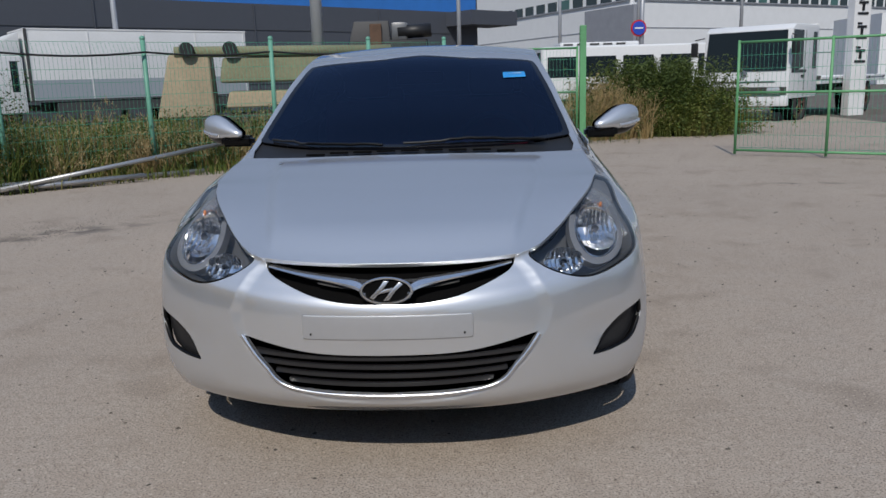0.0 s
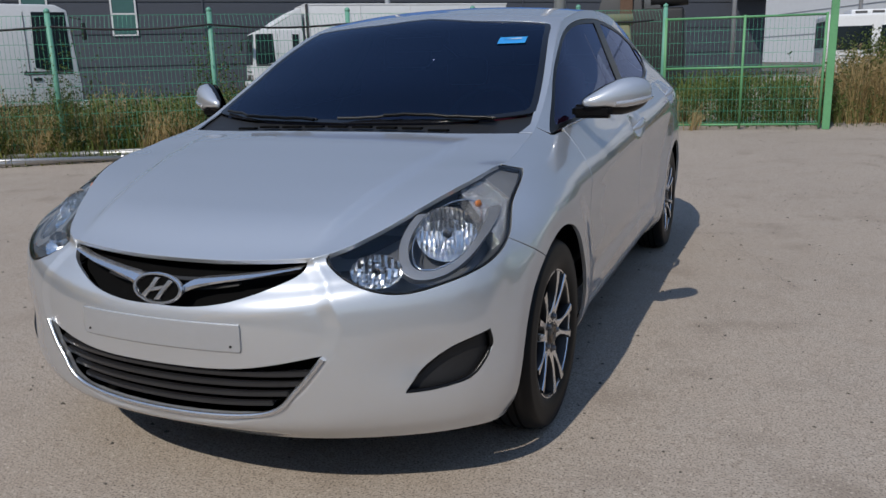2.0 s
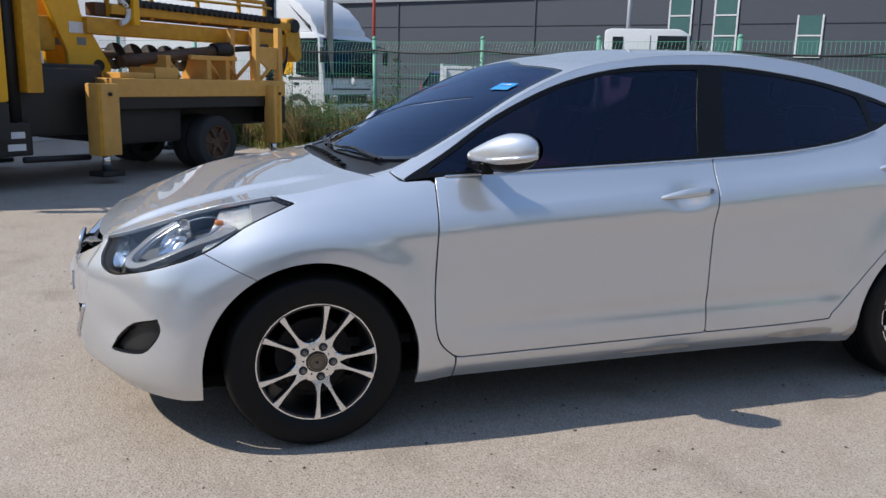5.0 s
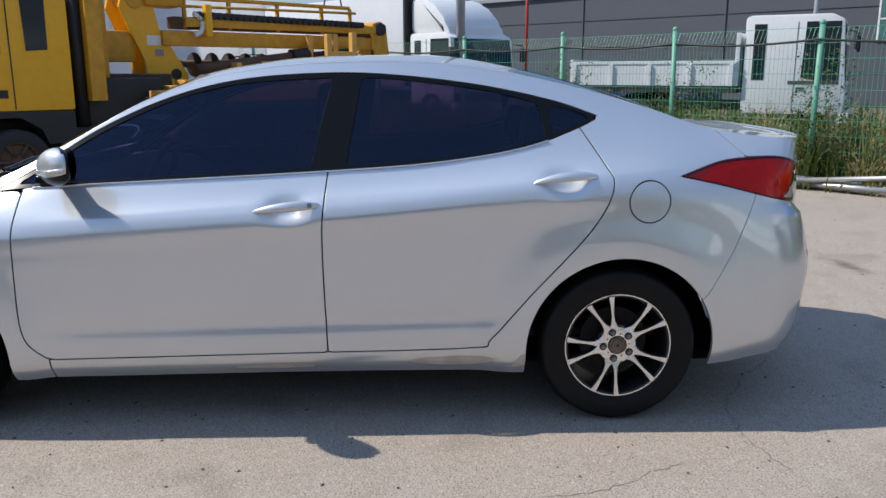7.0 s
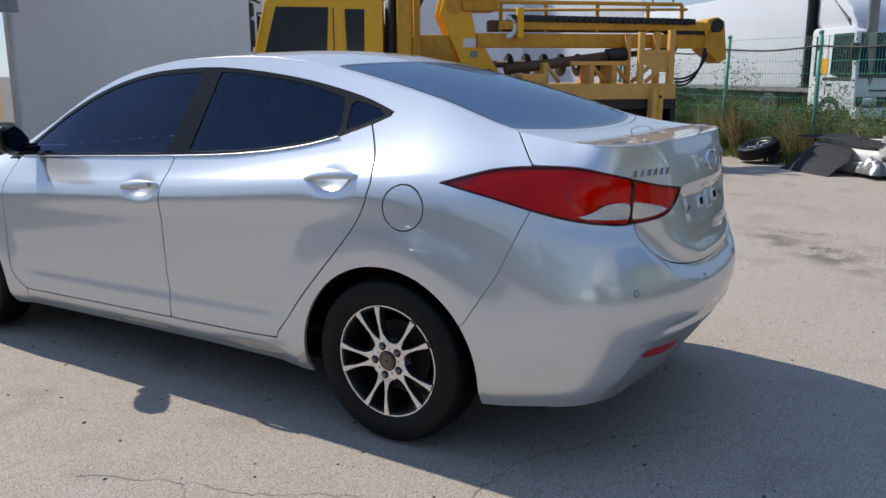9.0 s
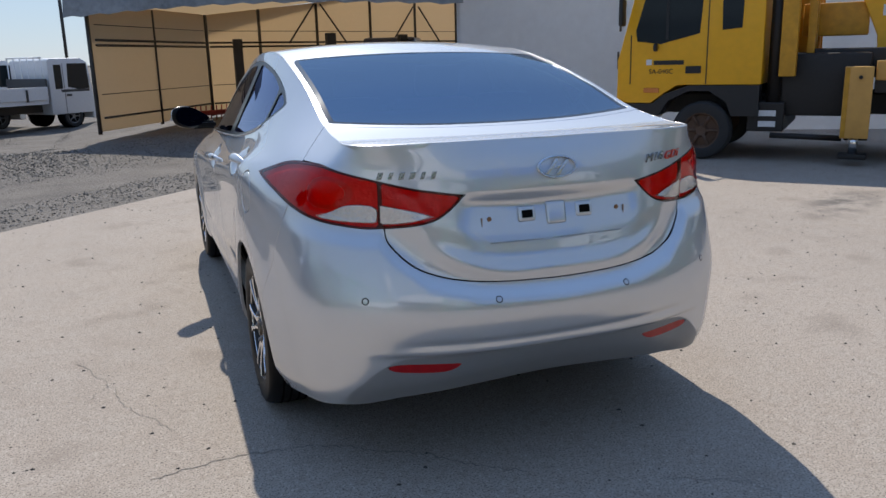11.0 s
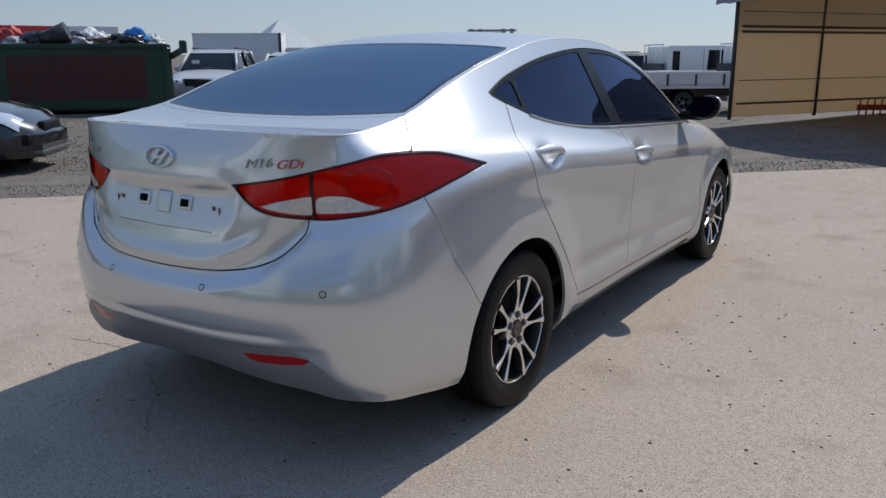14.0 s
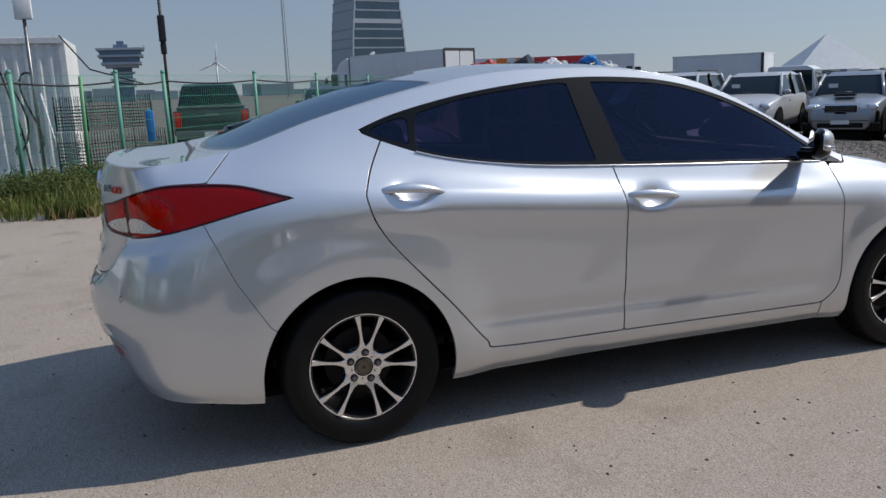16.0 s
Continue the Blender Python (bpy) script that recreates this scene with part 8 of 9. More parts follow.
pair("front_side_window", win[0], SIDE_TINT, car, "dark tinted side window", deep=0, lift=-.006)
pair("rear_side_window", win[1], SIDE_TINT, car, "dark tinted side window", deep=0, lift=-.006)
pair("quarter_window", win[2], SIDE_TINT, car, "small dark quarter window", deep=0, lift=-.006)
# near-black inner shell that paints the shade of the joints, below the windows
_, shell = cut(shell, inside_of(curve2(GLASS_LINE), 1, 2, FLANK))
for hole in (curve2(HEADLAMP), curve2(FOG)):
    _, shell = cut(shell, inside_of(hole, 6, 2))
for hole in (curve2(UPPER_GRILLE), curve2(LOWER_GRILLE)):
    _, shell = cut(shell, inside_of(hole, 0, 2, NOSE))
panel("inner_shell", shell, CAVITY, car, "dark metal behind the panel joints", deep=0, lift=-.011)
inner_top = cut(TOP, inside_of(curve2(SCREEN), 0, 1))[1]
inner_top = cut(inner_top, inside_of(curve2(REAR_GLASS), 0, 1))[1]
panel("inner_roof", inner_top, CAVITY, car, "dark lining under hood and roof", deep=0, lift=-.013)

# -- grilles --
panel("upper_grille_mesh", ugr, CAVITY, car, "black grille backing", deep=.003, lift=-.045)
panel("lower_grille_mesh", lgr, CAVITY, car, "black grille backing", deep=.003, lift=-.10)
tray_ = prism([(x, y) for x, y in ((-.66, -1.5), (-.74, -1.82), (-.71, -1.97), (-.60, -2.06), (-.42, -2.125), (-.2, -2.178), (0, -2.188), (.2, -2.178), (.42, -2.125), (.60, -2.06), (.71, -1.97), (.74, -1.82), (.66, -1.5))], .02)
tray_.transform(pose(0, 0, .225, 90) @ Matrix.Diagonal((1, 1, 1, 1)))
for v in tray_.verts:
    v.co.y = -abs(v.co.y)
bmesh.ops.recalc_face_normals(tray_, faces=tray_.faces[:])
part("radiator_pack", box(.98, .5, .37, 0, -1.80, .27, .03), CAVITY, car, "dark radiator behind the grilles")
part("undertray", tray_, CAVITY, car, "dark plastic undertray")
def across(sh_rows, z0, z1, lift, thick, half, name, material, label, wave=0.0, parent=car):
    """A bar that follows the nose, from -half to half."""
    bm = bmesh.new()
    n = 40
    loops = []
    for i in range(n + 1):
        x = -half + 2 * half * i / n
        rise = wave * (abs(x) / half) ** 2
        loop = []
        for z, off in ((z0, 0), (z1, 0), (z1 - .002, -thick), (z0 + .002, -thick)):
            y = nose_y(abs(x), z + rise) - lift - off
            loop.append(bm.verts.new((x, y, z + rise)))
        loops.append(loop)
    for a, b in zip(loops, loops[1:]):
        for k in range(4):
            bm.faces.new((a[k], a[(k + 1) % 4], b[(k + 1) % 4], b[k]))
    bm.faces.new(loops[0])
    bm.faces.new(loops[-1])
    bmesh.ops.recalc_face_normals(bm, faces=bm.faces[:])
    bmesh.ops.bevel(bm, geom=[e for e in bm.edges if e.calc_face_angle(0) > .6], offset=.0025, segments=2, affect="EDGES")
    return part(name, smooth(bm, .9), material, parent, label)


FR = SIDE[0][SIDE[0][:, 1] < -1.7]
RR = SIDE[0][SIDE[0][:, 1] > 1.6]
FL = SIDE[0][SIDE[0][:, 0] > .5]


def near(rows, u, v, pu, pv, want):
    d = (rows[:, u] - pu) ** 2 + (rows[:, v] - pv) ** 2
    k = np.argsort(d)[:6]
    w = 1 / (d[k] + 1e-6)
    return (rows[k][:, want] * w[:, None]).sum(0) / w.sum()


def nose_y(x, z):
    return near(FR, 0, 2, x, z, [1])[0]


def tail_y(x, z):
    return near(RR, 0, 2, x, z, [1])[0]


def flank(y, z):
    """x and the outward normal of the flank."""
    return near(FL, 1, 2, y, z, [0, 3, 4, 5])


for k in range(4):
    z = .302 + k * .029
    across(FR, z, z + .014, -.012, .035, .325 + k * .044, "grille_bar", GRILLE, "", wave=.012)
for z in (.602, .624):
    across(FR, z, z + .008, -.022, .012, .22 + (z - .6) * 2.4, "grille_bar", BLACK, "", wave=.02)


# bright lip under the lower grille, wings beside the badge
lip = curve2([(-.475, .462), (-.405, .372), (-.305, .296), (0, .277), (.305, .296), (.405, .372), (.475, .462)], closed=False)
tube([(x, nose_y(abs(x), z) - .004, z) for x, z in lip], .0075, SATIN_CHROME, "grille_lip", car, "satin silver strip round the lower grille")
for s in (1, -1):
    # a blade, broad beside the badge and thin at its tip: x, lower z, upper z
    blade = hermite([(0, .066, .596, .618), (.18, .095, .612, .634), (.4, .165, .629, .643), (.7, .275, .646, .656), (1, .388, .668, .673)], np.linspace(0, 1, 22))
    bm = bmesh.new()
    rows_ = []
    for x, lo, hi in blade:
        mid = (lo + hi) / 2
        rows_.append([bm.verts.new((s * x, nose_y(x, z) - o, z)) for z, o in ((lo - .002, -.02), (lo, .001), (mid - (hi - lo) * .1, .007), (hi, .003), (hi + .001, -.02))])
    for p_, q_ in zip(rows_, rows_[1:]):
        for k in range(4):
            bm.faces.new((p_[k], p_[k + 1], q_[k + 1], q_[k]))
    bmesh.ops.recalc_face_normals(bm, faces=bm.faces[:])
    part("grille_wing", smooth(bm, .5), SATIN_CHROME, car, "chrome wing beside the badge")


def badge(y_of, z0, sx, sz, face, tilt, name):
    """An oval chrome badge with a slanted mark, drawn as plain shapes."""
    place = pose(0, y_of, z0, tilt, 0, 0 if face < 0 else 180)
    ring = [(math.cos(2 * math.pi * i / 56), math.sin(2 * math.pi * i / 56)) for i in range(56)]
    bm = bmesh.new()
    loops = []
    for k, d in ((1.0, -.004), (1.0, .004), (.96, .0075), (.90, .0075), (.87, .003), (.87, -.004)):
        loops.append([bm.verts.new((a * sx * k, -d, b * (sz - sx * (1 - k) * .8))) for a, b in ring])
    for a, b in zip(loops, loops[1:]):
        for k in range(56):
            bm.faces.new((a[k], a[(k + 1) % 56], b[(k + 1) % 56], b[k]))
    for outline in ([(-.72, -.56), (-.46, -.72), (-.20, .10), (-.05, .82), (-.33, .80), (-.45, .15)], [(.72, .56), (.46, .72), (.20, -.10), (.05, -.82), (.33, -.80), (.45, -.15)],
                    [(-.46, -.32), (.14, -.10), (.46, .32), (-.14, .10)]):
        prism([((a * .82 + b * .20) * sx * .9, b * sz * .86) for a, b in outline], .009, bm, m=Matrix.Translation((0, -.002, 0)), bevel=.0015)
    bmesh.ops.recalc_face_normals(bm, faces=bm.faces[:])
    bm.transform(place)
    ob = part(name, smooth(bm, .5), SATIN_CHROME, car, "oval chrome badge")
    if face < 0:
        back = bmesh.new()
        back.faces.new([back.verts.new((a * sx * .92, .001, b * sz * .92)) for a, b in ring])
        back.transform(place)
        part("badge_ground", back, CAVITY, ob, "black badge ground")


badge(nose_y(0, .612) - .012, .611, .083, .043, -1, -12, "front_badge")
badge(tail_y(0, 1.016) + .004, 1.014, .071, .037, 1, -9, "rear_badge")
# blank plate holders
plate = cut(joined(bump_f, (bump_f[0][:0], [])), inside_of([(-.3, .468), (.262, .468), (.262, .538), (-.3, .538)], 0, 2, NOSE))[0]
blank = panel("plate_blank", plate, PLATE_GREY, car, "blank silver number plate panel", lift=.006, deep=.006)
edge_ = curve2([(-.262, .468), (-.262, .468), (.262, .468), (.262, .468), (.262, .538), (.262, .538), (-.262, .538), (-.262, .538)])
# raised grey line painted in for the shade of the groove round the plate
tube([(x, nose_y(abs(x), z) - .003, z) for x, z in np.vstack([edge_, edge_[:1]])], .0022, VALANCE_GREY, "plate_groove", blank, "thin shaded groove")
for s in (1, -1):
    part("plate_bolt", rod((s * .238, nose_y(.238, .482), .482), (s * .238, nose_y(.238, .482) - .0085, .482), .0035, 10), BLACK, blank)

# -- headlamps: dark bowl, reflector, indicator and clear cover --
def offset_sheet(sh, d, squash=0.0):
    rows = sh[0].copy()
    rows[:, :3] -= rows[:, 3:6] * d
    return rows, sh[1]


SMALL = cut(head, inside_of(curve2(HEADLAMP), 6, 2), 0)[0]
for s in (1, -1):
    lamp = new("headlamp")
    lamp.parent = car
    lamp["label"] = "headlamp with clear cover and chrome reflector"
    panel("cover", SMALL, CLEAR, lamp, "clear plastic cover", side=s, deep=0).visible_shadow = False
    panel("housing", SMALL, LAMP_GREY, lamp, "dark grey lamp housing", side=s, deep=0, lift=-.085)
    rimmed = cut(SMALL, lambda r: inside_of(curve2(HEADLAMP), 6, 2)(r) + .0045)[1]
    panel("bezel", rimmed, BLACK_SATIN, lamp, "black lamp edge", side=s, deep=.010, lift=-.003)
    panel("lamp_wall", rimmed, LAMP_GREY, lamp, "grey lamp wall", side=s, deep=.06, lift=-.014)

    def inside(x, z, depth):
        """A place behind the cover, seen from the front at x, z."""
        v = near(FR, 0, 2, x, z, [0, 1, 2, 3, 4, 5])
        n = v[3:] / np.linalg.norm(v[3:])
        return v[:3] - n * depth

    def dish(name, c, rx, rz, turn, deep, ribs, label):
        """A reflector bowl of upright ribs, each split into tilted facets."""
        bm = bmesh.new()
        rnd_ = random.Random(int(c[2] * 1000))
        cols_ = []
        for i in range(ribs * 2 + 1):
            u = -1 + i / ribs
            tall = math.sqrt(max(0.004, 1 - u * u))
            cols_.append([bm.verts.new((u * rx, deep * (1 - u * u - (v * tall) ** 2) - (.005 if i % 2 else 0) + rnd_.uniform(-.0012, .0012), v * tall * rz)) for v in np.linspace(-1, 1, 7)])
        for p_, q_ in zip(cols_, cols_[1:]):
            for k in range(6):
                bm.faces.new((p_[k], p_[k + 1], q_[k + 1], q_[k]))
        v = near(FR, 0, 2, c[0], c[2], [3, 4, 5])
        face = (Vector((s * v[0], v[1], v[2])).normalized() + Vector((s * .2, -1.1, 0)).normalized() * .6).normalized()
        bm.transform(Matrix.Translation((s * c[0], c[1], c[2])) @ face.to_track_quat("-Y", "Z").to_matrix().to_4x4())
        part(name, bm, REFLECTOR_MAT, lamp, label)

    def ring(x0, z0, rx, rz, a0, a1, depth, r, name, material, label):
        pts = []
        for a in np.linspace(a0, a1, 30):
            p = inside(x0 + rx * math.cos(a), z0 + rz * math.sin(a), depth)
            pts.append((s * p[0], p[1], p[2]))
        tube(pts, r, material, name, lamp, label)

    c = inside(.692, .742, .024)
    dish("reflector", c, .083, .080, 34, .05, 13, "ribbed chrome reflector")
    c2 = inside(.566, .672, .024)
    dish("small_reflector", c2, .070, .046, 24, .028, 8, "small chrome reflector")
    # the broad light collar that sweeps under the main reflector
    def around(r):
        """Negative on a broad band below and beside the main reflector."""
        far = np.hypot(r[:, 0] - .692, r[:, 2] - .742)
        return np.maximum(np.maximum(far - .097, .079 - far), r[:, 2] - .785)

    panel("collar", cut(SMALL, around)[0], COLLAR, lamp, "broad pale grey collar", side=s, deep=.025, lift=-.014)
    ring(.692, .742, .070, .073, -3.3, 3.0, .022, .0025, "inner_ring", CHROME, "thin chrome ring")
    for c_, r_ in ((c, .013), (c2, .010)):
        part("bulb", rod((s * c_[0], c_[1] + .03, c_[2]), (s * c_[0], c_[1] + .004, c_[2]), r_, 14), CHROME, lamp)
    # indicator and pale tip towards the fender
    tip_, rest_ = cut(SMALL, lambda r: -1.625 - r[:, 1])
    facets_, rest_ = cut(rest_, lambda r: np.maximum(-1.755 - r[:, 1] + .55 * (r[:, 2] - .785), -9))
    panel("lamp_tip", tip_, COLLAR, lamp, "pale grey lamp tip", side=s, deep=.03, lift=-.016)
    panel("indicator", facets_, FACET, lamp, "faceted clear indicator", side=s, deep=.04, lift=-.024)
    f_ = flank(-1.73, .79)
    cell = bmesh.new()
    bmesh.ops.create_icosphere(cell, subdivisions=2, radius=1)
    cell.transform(pose(s * (f_[0] - .022), -1.725, .785, 0, 14, s * 76) @ Matrix.Diagonal((.016, .006, .011, 1)))
    part("indicator_bulb", smooth(cell), AMBER, lamp, "amber bulb")

# -- tail lamps --
lamp_in_s, lamp_out_s = lamp_in, lamp_out
WHITE_IN = on_side([(.40, 2.125, .879), (.40, 2.125, .879), (.47, 2.11, .899), (.56, 2.09, .916), (.575, 2.09, .912), (.575, 2.09, .858), (.575, 2.09, .858), (.50, 2.10, .862)])
WHITE_OUT = on_side([(.584, 2.09, .862), (.584, 2.09, .862), (.585, 2.09, .905), (.625, 2.065, .918), (.675, 2.04, .914), (.72, 2.00, .893), (.755, 1.95, .879), (.755, 1.95, .879), (.69, 2.03, .868)])
tail_rim = inside_of(curve2(TAILLAMP), 6, 2)
seam = on_side([(.578, 2.085, .93)])[0][0]
for s in (1, -1):
    for nm, sh, clear_o in (("tail_lamp", lamp_out, WHITE_OUT), ("boot_lamp", lamp_in, WHITE_IN)):
        t = new(nm)
        t.parent = car
        t["label"] = "red tail lamp with a clear lower strip"
        core, edge = cut(sh, lambda r: np.maximum(tail_rim(r) + .0035, .0035 - np.abs(r[:, 6] - seam)))
        clear_bit, red_bit = cut(core, inside_of(curve2(clear_o), 6, 2), .003)
        if nm == "tail_lamp":
            halo = lambda r: np.hypot(r[:, 1] - 1.965, (r[:, 2] - .955) * 1.25)
            ring_, red_bit = cut(red_bit, lambda r: np.abs(halo(r) - .056) - .0075)
            panel("lens_ring", ring_, RED_PLASTIC_DEEP, t, "deep red ring in the lens", side=s, deep=0, lift=.001)
            red_bit, band_ = cut(red_bit, lambda r: 1.60 - r[:, 1] + (r[:, 2] - .98) * .8)
            panel("lens_band", band_, RED_PLASTIC_DEEP, t, "deep red lens tip", side=s, deep=0, lift=.002)
        panel("red_lens", red_bit, RED_PLASTIC, t, "glossy red lens", side=s, deep=0, lift=.002)
        panel("clear_lens", clear_bit, WHITE_LENS, t, "ribbed clear lens", side=s, deep=.01, lift=.0025, rounded=.002)
        panel("lens_edge", edge, DARK_RED, t, "dark red lens edge", side=s, deep=.02, lift=.001, rounded=.003)
        panel("lens_base", offset_sheet(sh, .008), LAMP_FOIL, t, "bright foil behind the lens", side=s, deep=0)

# -- fog lamp blanks --
for s in (1, -1):
    panel("fog_blank", fog, BLACK, car, "black plastic fog lamp blank", side=s, deep=.004, lift=-.022)
    fo = curve2(FOG)
    pts = []
    for a, z in fo[::3].tolist() + [fo[0].tolist()]:
        k = np.argmin((SIDE[0][:, 6] - a) ** 2 + (SIDE[0][:, 2] - z) ** 2)
        v = SIDE[0][k]
        pts.append((s * (v[0] - v[3] * .008), v[1] - v[4] * .008, z))
    tube(pts, .008, BLACK_SATIN, "fog_surround", car)

# -- wheels --
def spoke(bm, a0, a1, r0, r1, w0, w1):
    """A tapered spoke in the yz plane; x is outwards."""
    n, rows = 10, []
    for i in range(n + 1):
        t = i / n
        a, r = a0 + (a1 - a0) * t ** .8, r0 + (r1 - r0) * t
        w = (w0 + (w1 - w0) * t) / 2 * (1 - .70 * math.sin(t ** .8 * math.pi) ** .8)
        c, d = Vector((0, math.cos(a), math.sin(a))), Vector((0, -math.sin(a), math.cos(a)))
        out = .012 * (1 - t) ** 2 * -1 + .004 * t
        rows.append([bm.verts.new(c * r + d * w * k + Vector((out + h, 0, 0))) for k, h in ((-1.25, -.03), (-1, -.003), (-.8, 0), (.8, 0), (1, -.003), (1.25, -.03))])
    for a, b in zip(rows, rows[1:]):
        for k in range(5):
            f = bm.faces.new((a[k], b[k], b[k + 1], a[k + 1]))
            f.material_index = 0 if k in (1, 2, 3) else 1


def wheel(x, y, side, spin):
    w = new("wheel")
    w.parent = car
    w.matrix_basis = pose(x, y, .312, 0, 0, 0 if side > 0 else 180) @ pose(0, 0, 0, spin)
    tyre = lathe([(.205, -.19), (.215, -.195), (.26, -.206), (.292, -.198), (.305, -.18), (.3115, -.15), (.312, -.10), (.3115, -.05), (.305, -.018), (.296, -.004), (.289, -.0005), (.284, -.0005),
                  (.262, .004), (.235, .002), (.214, -.006), (.206, -.014), (.204, -.03)], 72)
    part("tyre", tyre, RUBBER, w, "worn black rubber tyre")
    for k, g in enumerate((-.055, -.085, -.118, -.148)):
        part("tread_groove", lathe([(.3126, g - .004), (.3128, g), (.3126, g + .004)], 72), CAVITY, w)
    barrel = lathe([(.207, -.016), (.204, -.012), (.198, -.013), (.195, -.02), (.190, -.06), (.183, -.17), (.19, -.19)], 56)
    part("rim_barrel", barrel, WHEEL_BLACK, w, "black alloy rim barrel")
    part("rim_edge", lathe([(.2105, -.0135), (.2095, -.0090), (.2050, -.0090), (.2030, -.0135)], 64), ALLOY, w, "machined rim edge")
    bm = bmesh.new()
    for k in range(5):
        b = radians(104 - 72 * k)
        spoke(bm, b + .17, b + .235, .066, .2045, .050, .026)
        spoke(bm, b - .17, b - .235, .066, .2045, .050, .026)
    hub = lathe([(.0, -.014), (.034, -.014), (.036, -.0125), (.066, -.0125), (.073, -.014), (.079, -.03), (.078, -.05)], 40)
    me = bpy.data.meshes.new("tmp")
    hub.to_mesh(me)
    hub.free()
    bm.from_mesh(me)
    bpy.data.meshes.remove(me)
    bmesh.ops.recalc_face_normals(bm, faces=bm.faces[:])
    bm.transform(Matrix.Translation((-.006, 0, 0)))
    ob = part("spokes", smooth(bm, .5), ALLOY, w, "machined alloy spokes with black sides")
    ob.data.materials.append(WHEEL_BLACK)
    cap = part("centre_cap", lathe([(.0, -.010), (.011, -.010), (.013, -.0125), (.017, -.0125), (.019, -.010), (.0235, -.010), (.026, -.014), (.0275, -.0095), (.031, -.0095), (.033, -.022)], 28), CAP, w, "worn bronze centre cap")
    part("cap_ring", lathe([(.0335, -.0180), (.034, -.0174), (.0375, -.0174), (.038, -.0180)], 28), WHEEL_BLACK, cap)
    part("cap_boss", lathe([(.0, -.0085), (.0055, -.0085), (.0065, -.0105)], 16), WHEEL_BLACK, cap)
    for k in range(5):
        a = radians(104 - 72 * k - 36)
        pin = lathe([(.0, .0012), (.0030, .0012), (.0036, -.002)], 8)
        pin.transform(Matrix.Translation((-.0185, math.cos(a) * .047, math.sin(a) * .047)))
        part("hub_rivet", pin, WHEEL_BLACK, w)
    for k in range(5):
        a = radians(104 - 72 * k)
        c = Vector((-.0185, math.cos(a) * .056, math.sin(a) * .056))
        well = lathe([(.0, .0009), (.0150, .0009), (.0160, -.002)], 16)
        well.transform(Matrix.Translation(c + Vector((.001, 0, 0))))
        part("nut_well", well, WHEEL_BLACK, w)
        nut = lathe([(.0, .012), (.006, .012), (.0085, .008), (.0085, .002), (.0125, .0005), (.0135, -.002)], 12)
        nut.transform(Matrix.Translation(c))
        part("wheel_nut", nut, NUT, w)
    part("brake_disc", lathe([(.05, -.110), (.05, -.095), (.135, -.095), (.135, -.110)], 40), DISC, w, "rusty brake disc")
    drum = lathe([(.0, -.05), (.07, -.05), (.075, -.06)], 30)
    part("hub_face", drum, CAVITY, w)
    return w


for s in (1, -1):
    wheel(s * .872, -1.42, s, -37 if s > 0 else 6)
    wheel(s * .872, 1.28, s, 9 if s > 0 else -23)
    for cy in (-1.43, 1.285):
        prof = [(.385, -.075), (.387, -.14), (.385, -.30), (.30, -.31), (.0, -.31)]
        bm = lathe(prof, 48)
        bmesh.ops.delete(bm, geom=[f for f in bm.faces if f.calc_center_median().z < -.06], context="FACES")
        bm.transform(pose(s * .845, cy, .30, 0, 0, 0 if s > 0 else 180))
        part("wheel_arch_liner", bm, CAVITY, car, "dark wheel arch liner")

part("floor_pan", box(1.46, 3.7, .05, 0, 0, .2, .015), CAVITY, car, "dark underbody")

# -- door handles --
def handle(y, z, s, tilt, key):
    h = new("door_handle")
    h.parent = (doors_f if key else doors_r)[0 if s > 0 else 1]
    h["label"] = "silver bow door handle over a shallow hollow"
    x, nx, ny, nz = flank(y, z)
    x = flank(y - .17, z)[0] - .001
    bm = bmesh.new()
    n = 20
    rings = []
    for i in range(n + 1):
        t = i / n
        u = (t - .5) * .262
        e = math.sin(math.pi * t) ** .5
        grip = .004 + .030 * math.sin(math.pi * t) ** .7
        rings.append([bm.verts.new((grip + math.cos(a) * .012 * e - .004, u, math.sin(a) * (.0205 * e * (.78 + .32 * t)) + .004 * math.sin(math.pi * t))) for a in (2 * math.pi * k / 10 for k in range(10))])
    for a, b in zip(rings, rings[1:]):
        for k in range(10):
            bm.faces.new((a[k], a[(k + 1) % 10], b[(k + 1) % 10], b[k]))
    bm.faces.new(rings[0])
    bm.faces.new(rings[-1])
    bmesh.ops.recalc_face_normals(bm, faces=bm.faces[:])
    m = Matrix.Diagonal((s, 1, 1, 1)) @ Matrix.Translation((x, y, z)) @ pose(0, 0, 0, tilt, math.degrees(math.atan2(-nz, nx)), 0)
    bm.transform(m)
    bmesh.ops.recalc_face_normals(bm, faces=bm.faces[:])
    part("grip", smooth(bm, 1.2), PAINT, h)
    if key and s > 0:
        lock = lathe([(0, .004), (.009, .004), (.0105, 0)], 16)
        lock.transform(m @ Matrix.Translation((.026, .088, .002)))
        part("lock", lock, NUT, h)


for s in (1, -1):
    handle(0.012, .866, s, 5.5, True)
    handle(1.056, .964, s, 5.5, False)

# -- bright strip below the side windows --
for s in (1, -1):
    line = []
    for y, z in curve2(GLASS_LINE):
        if y > 1.02:
            break
        if y > -.95:
            line.append((float(y), float(z)))
    pts = []
    for y, z in line:
        x = flank(y, z)[0]
        pts.append((s * (x + .003), y, z))
    for _ in range(3):
        pts = [pts[0]] + [tuple((np.array(p) + 2 * np.array(q) + np.array(r)) / 4) for p, q, r in zip(pts, pts[1:], pts[2:])] + [pts[-1]]
    tube(pts, .0038, SATIN_CHROME, "waist_strip", car, "thin bright strip below the side windows")

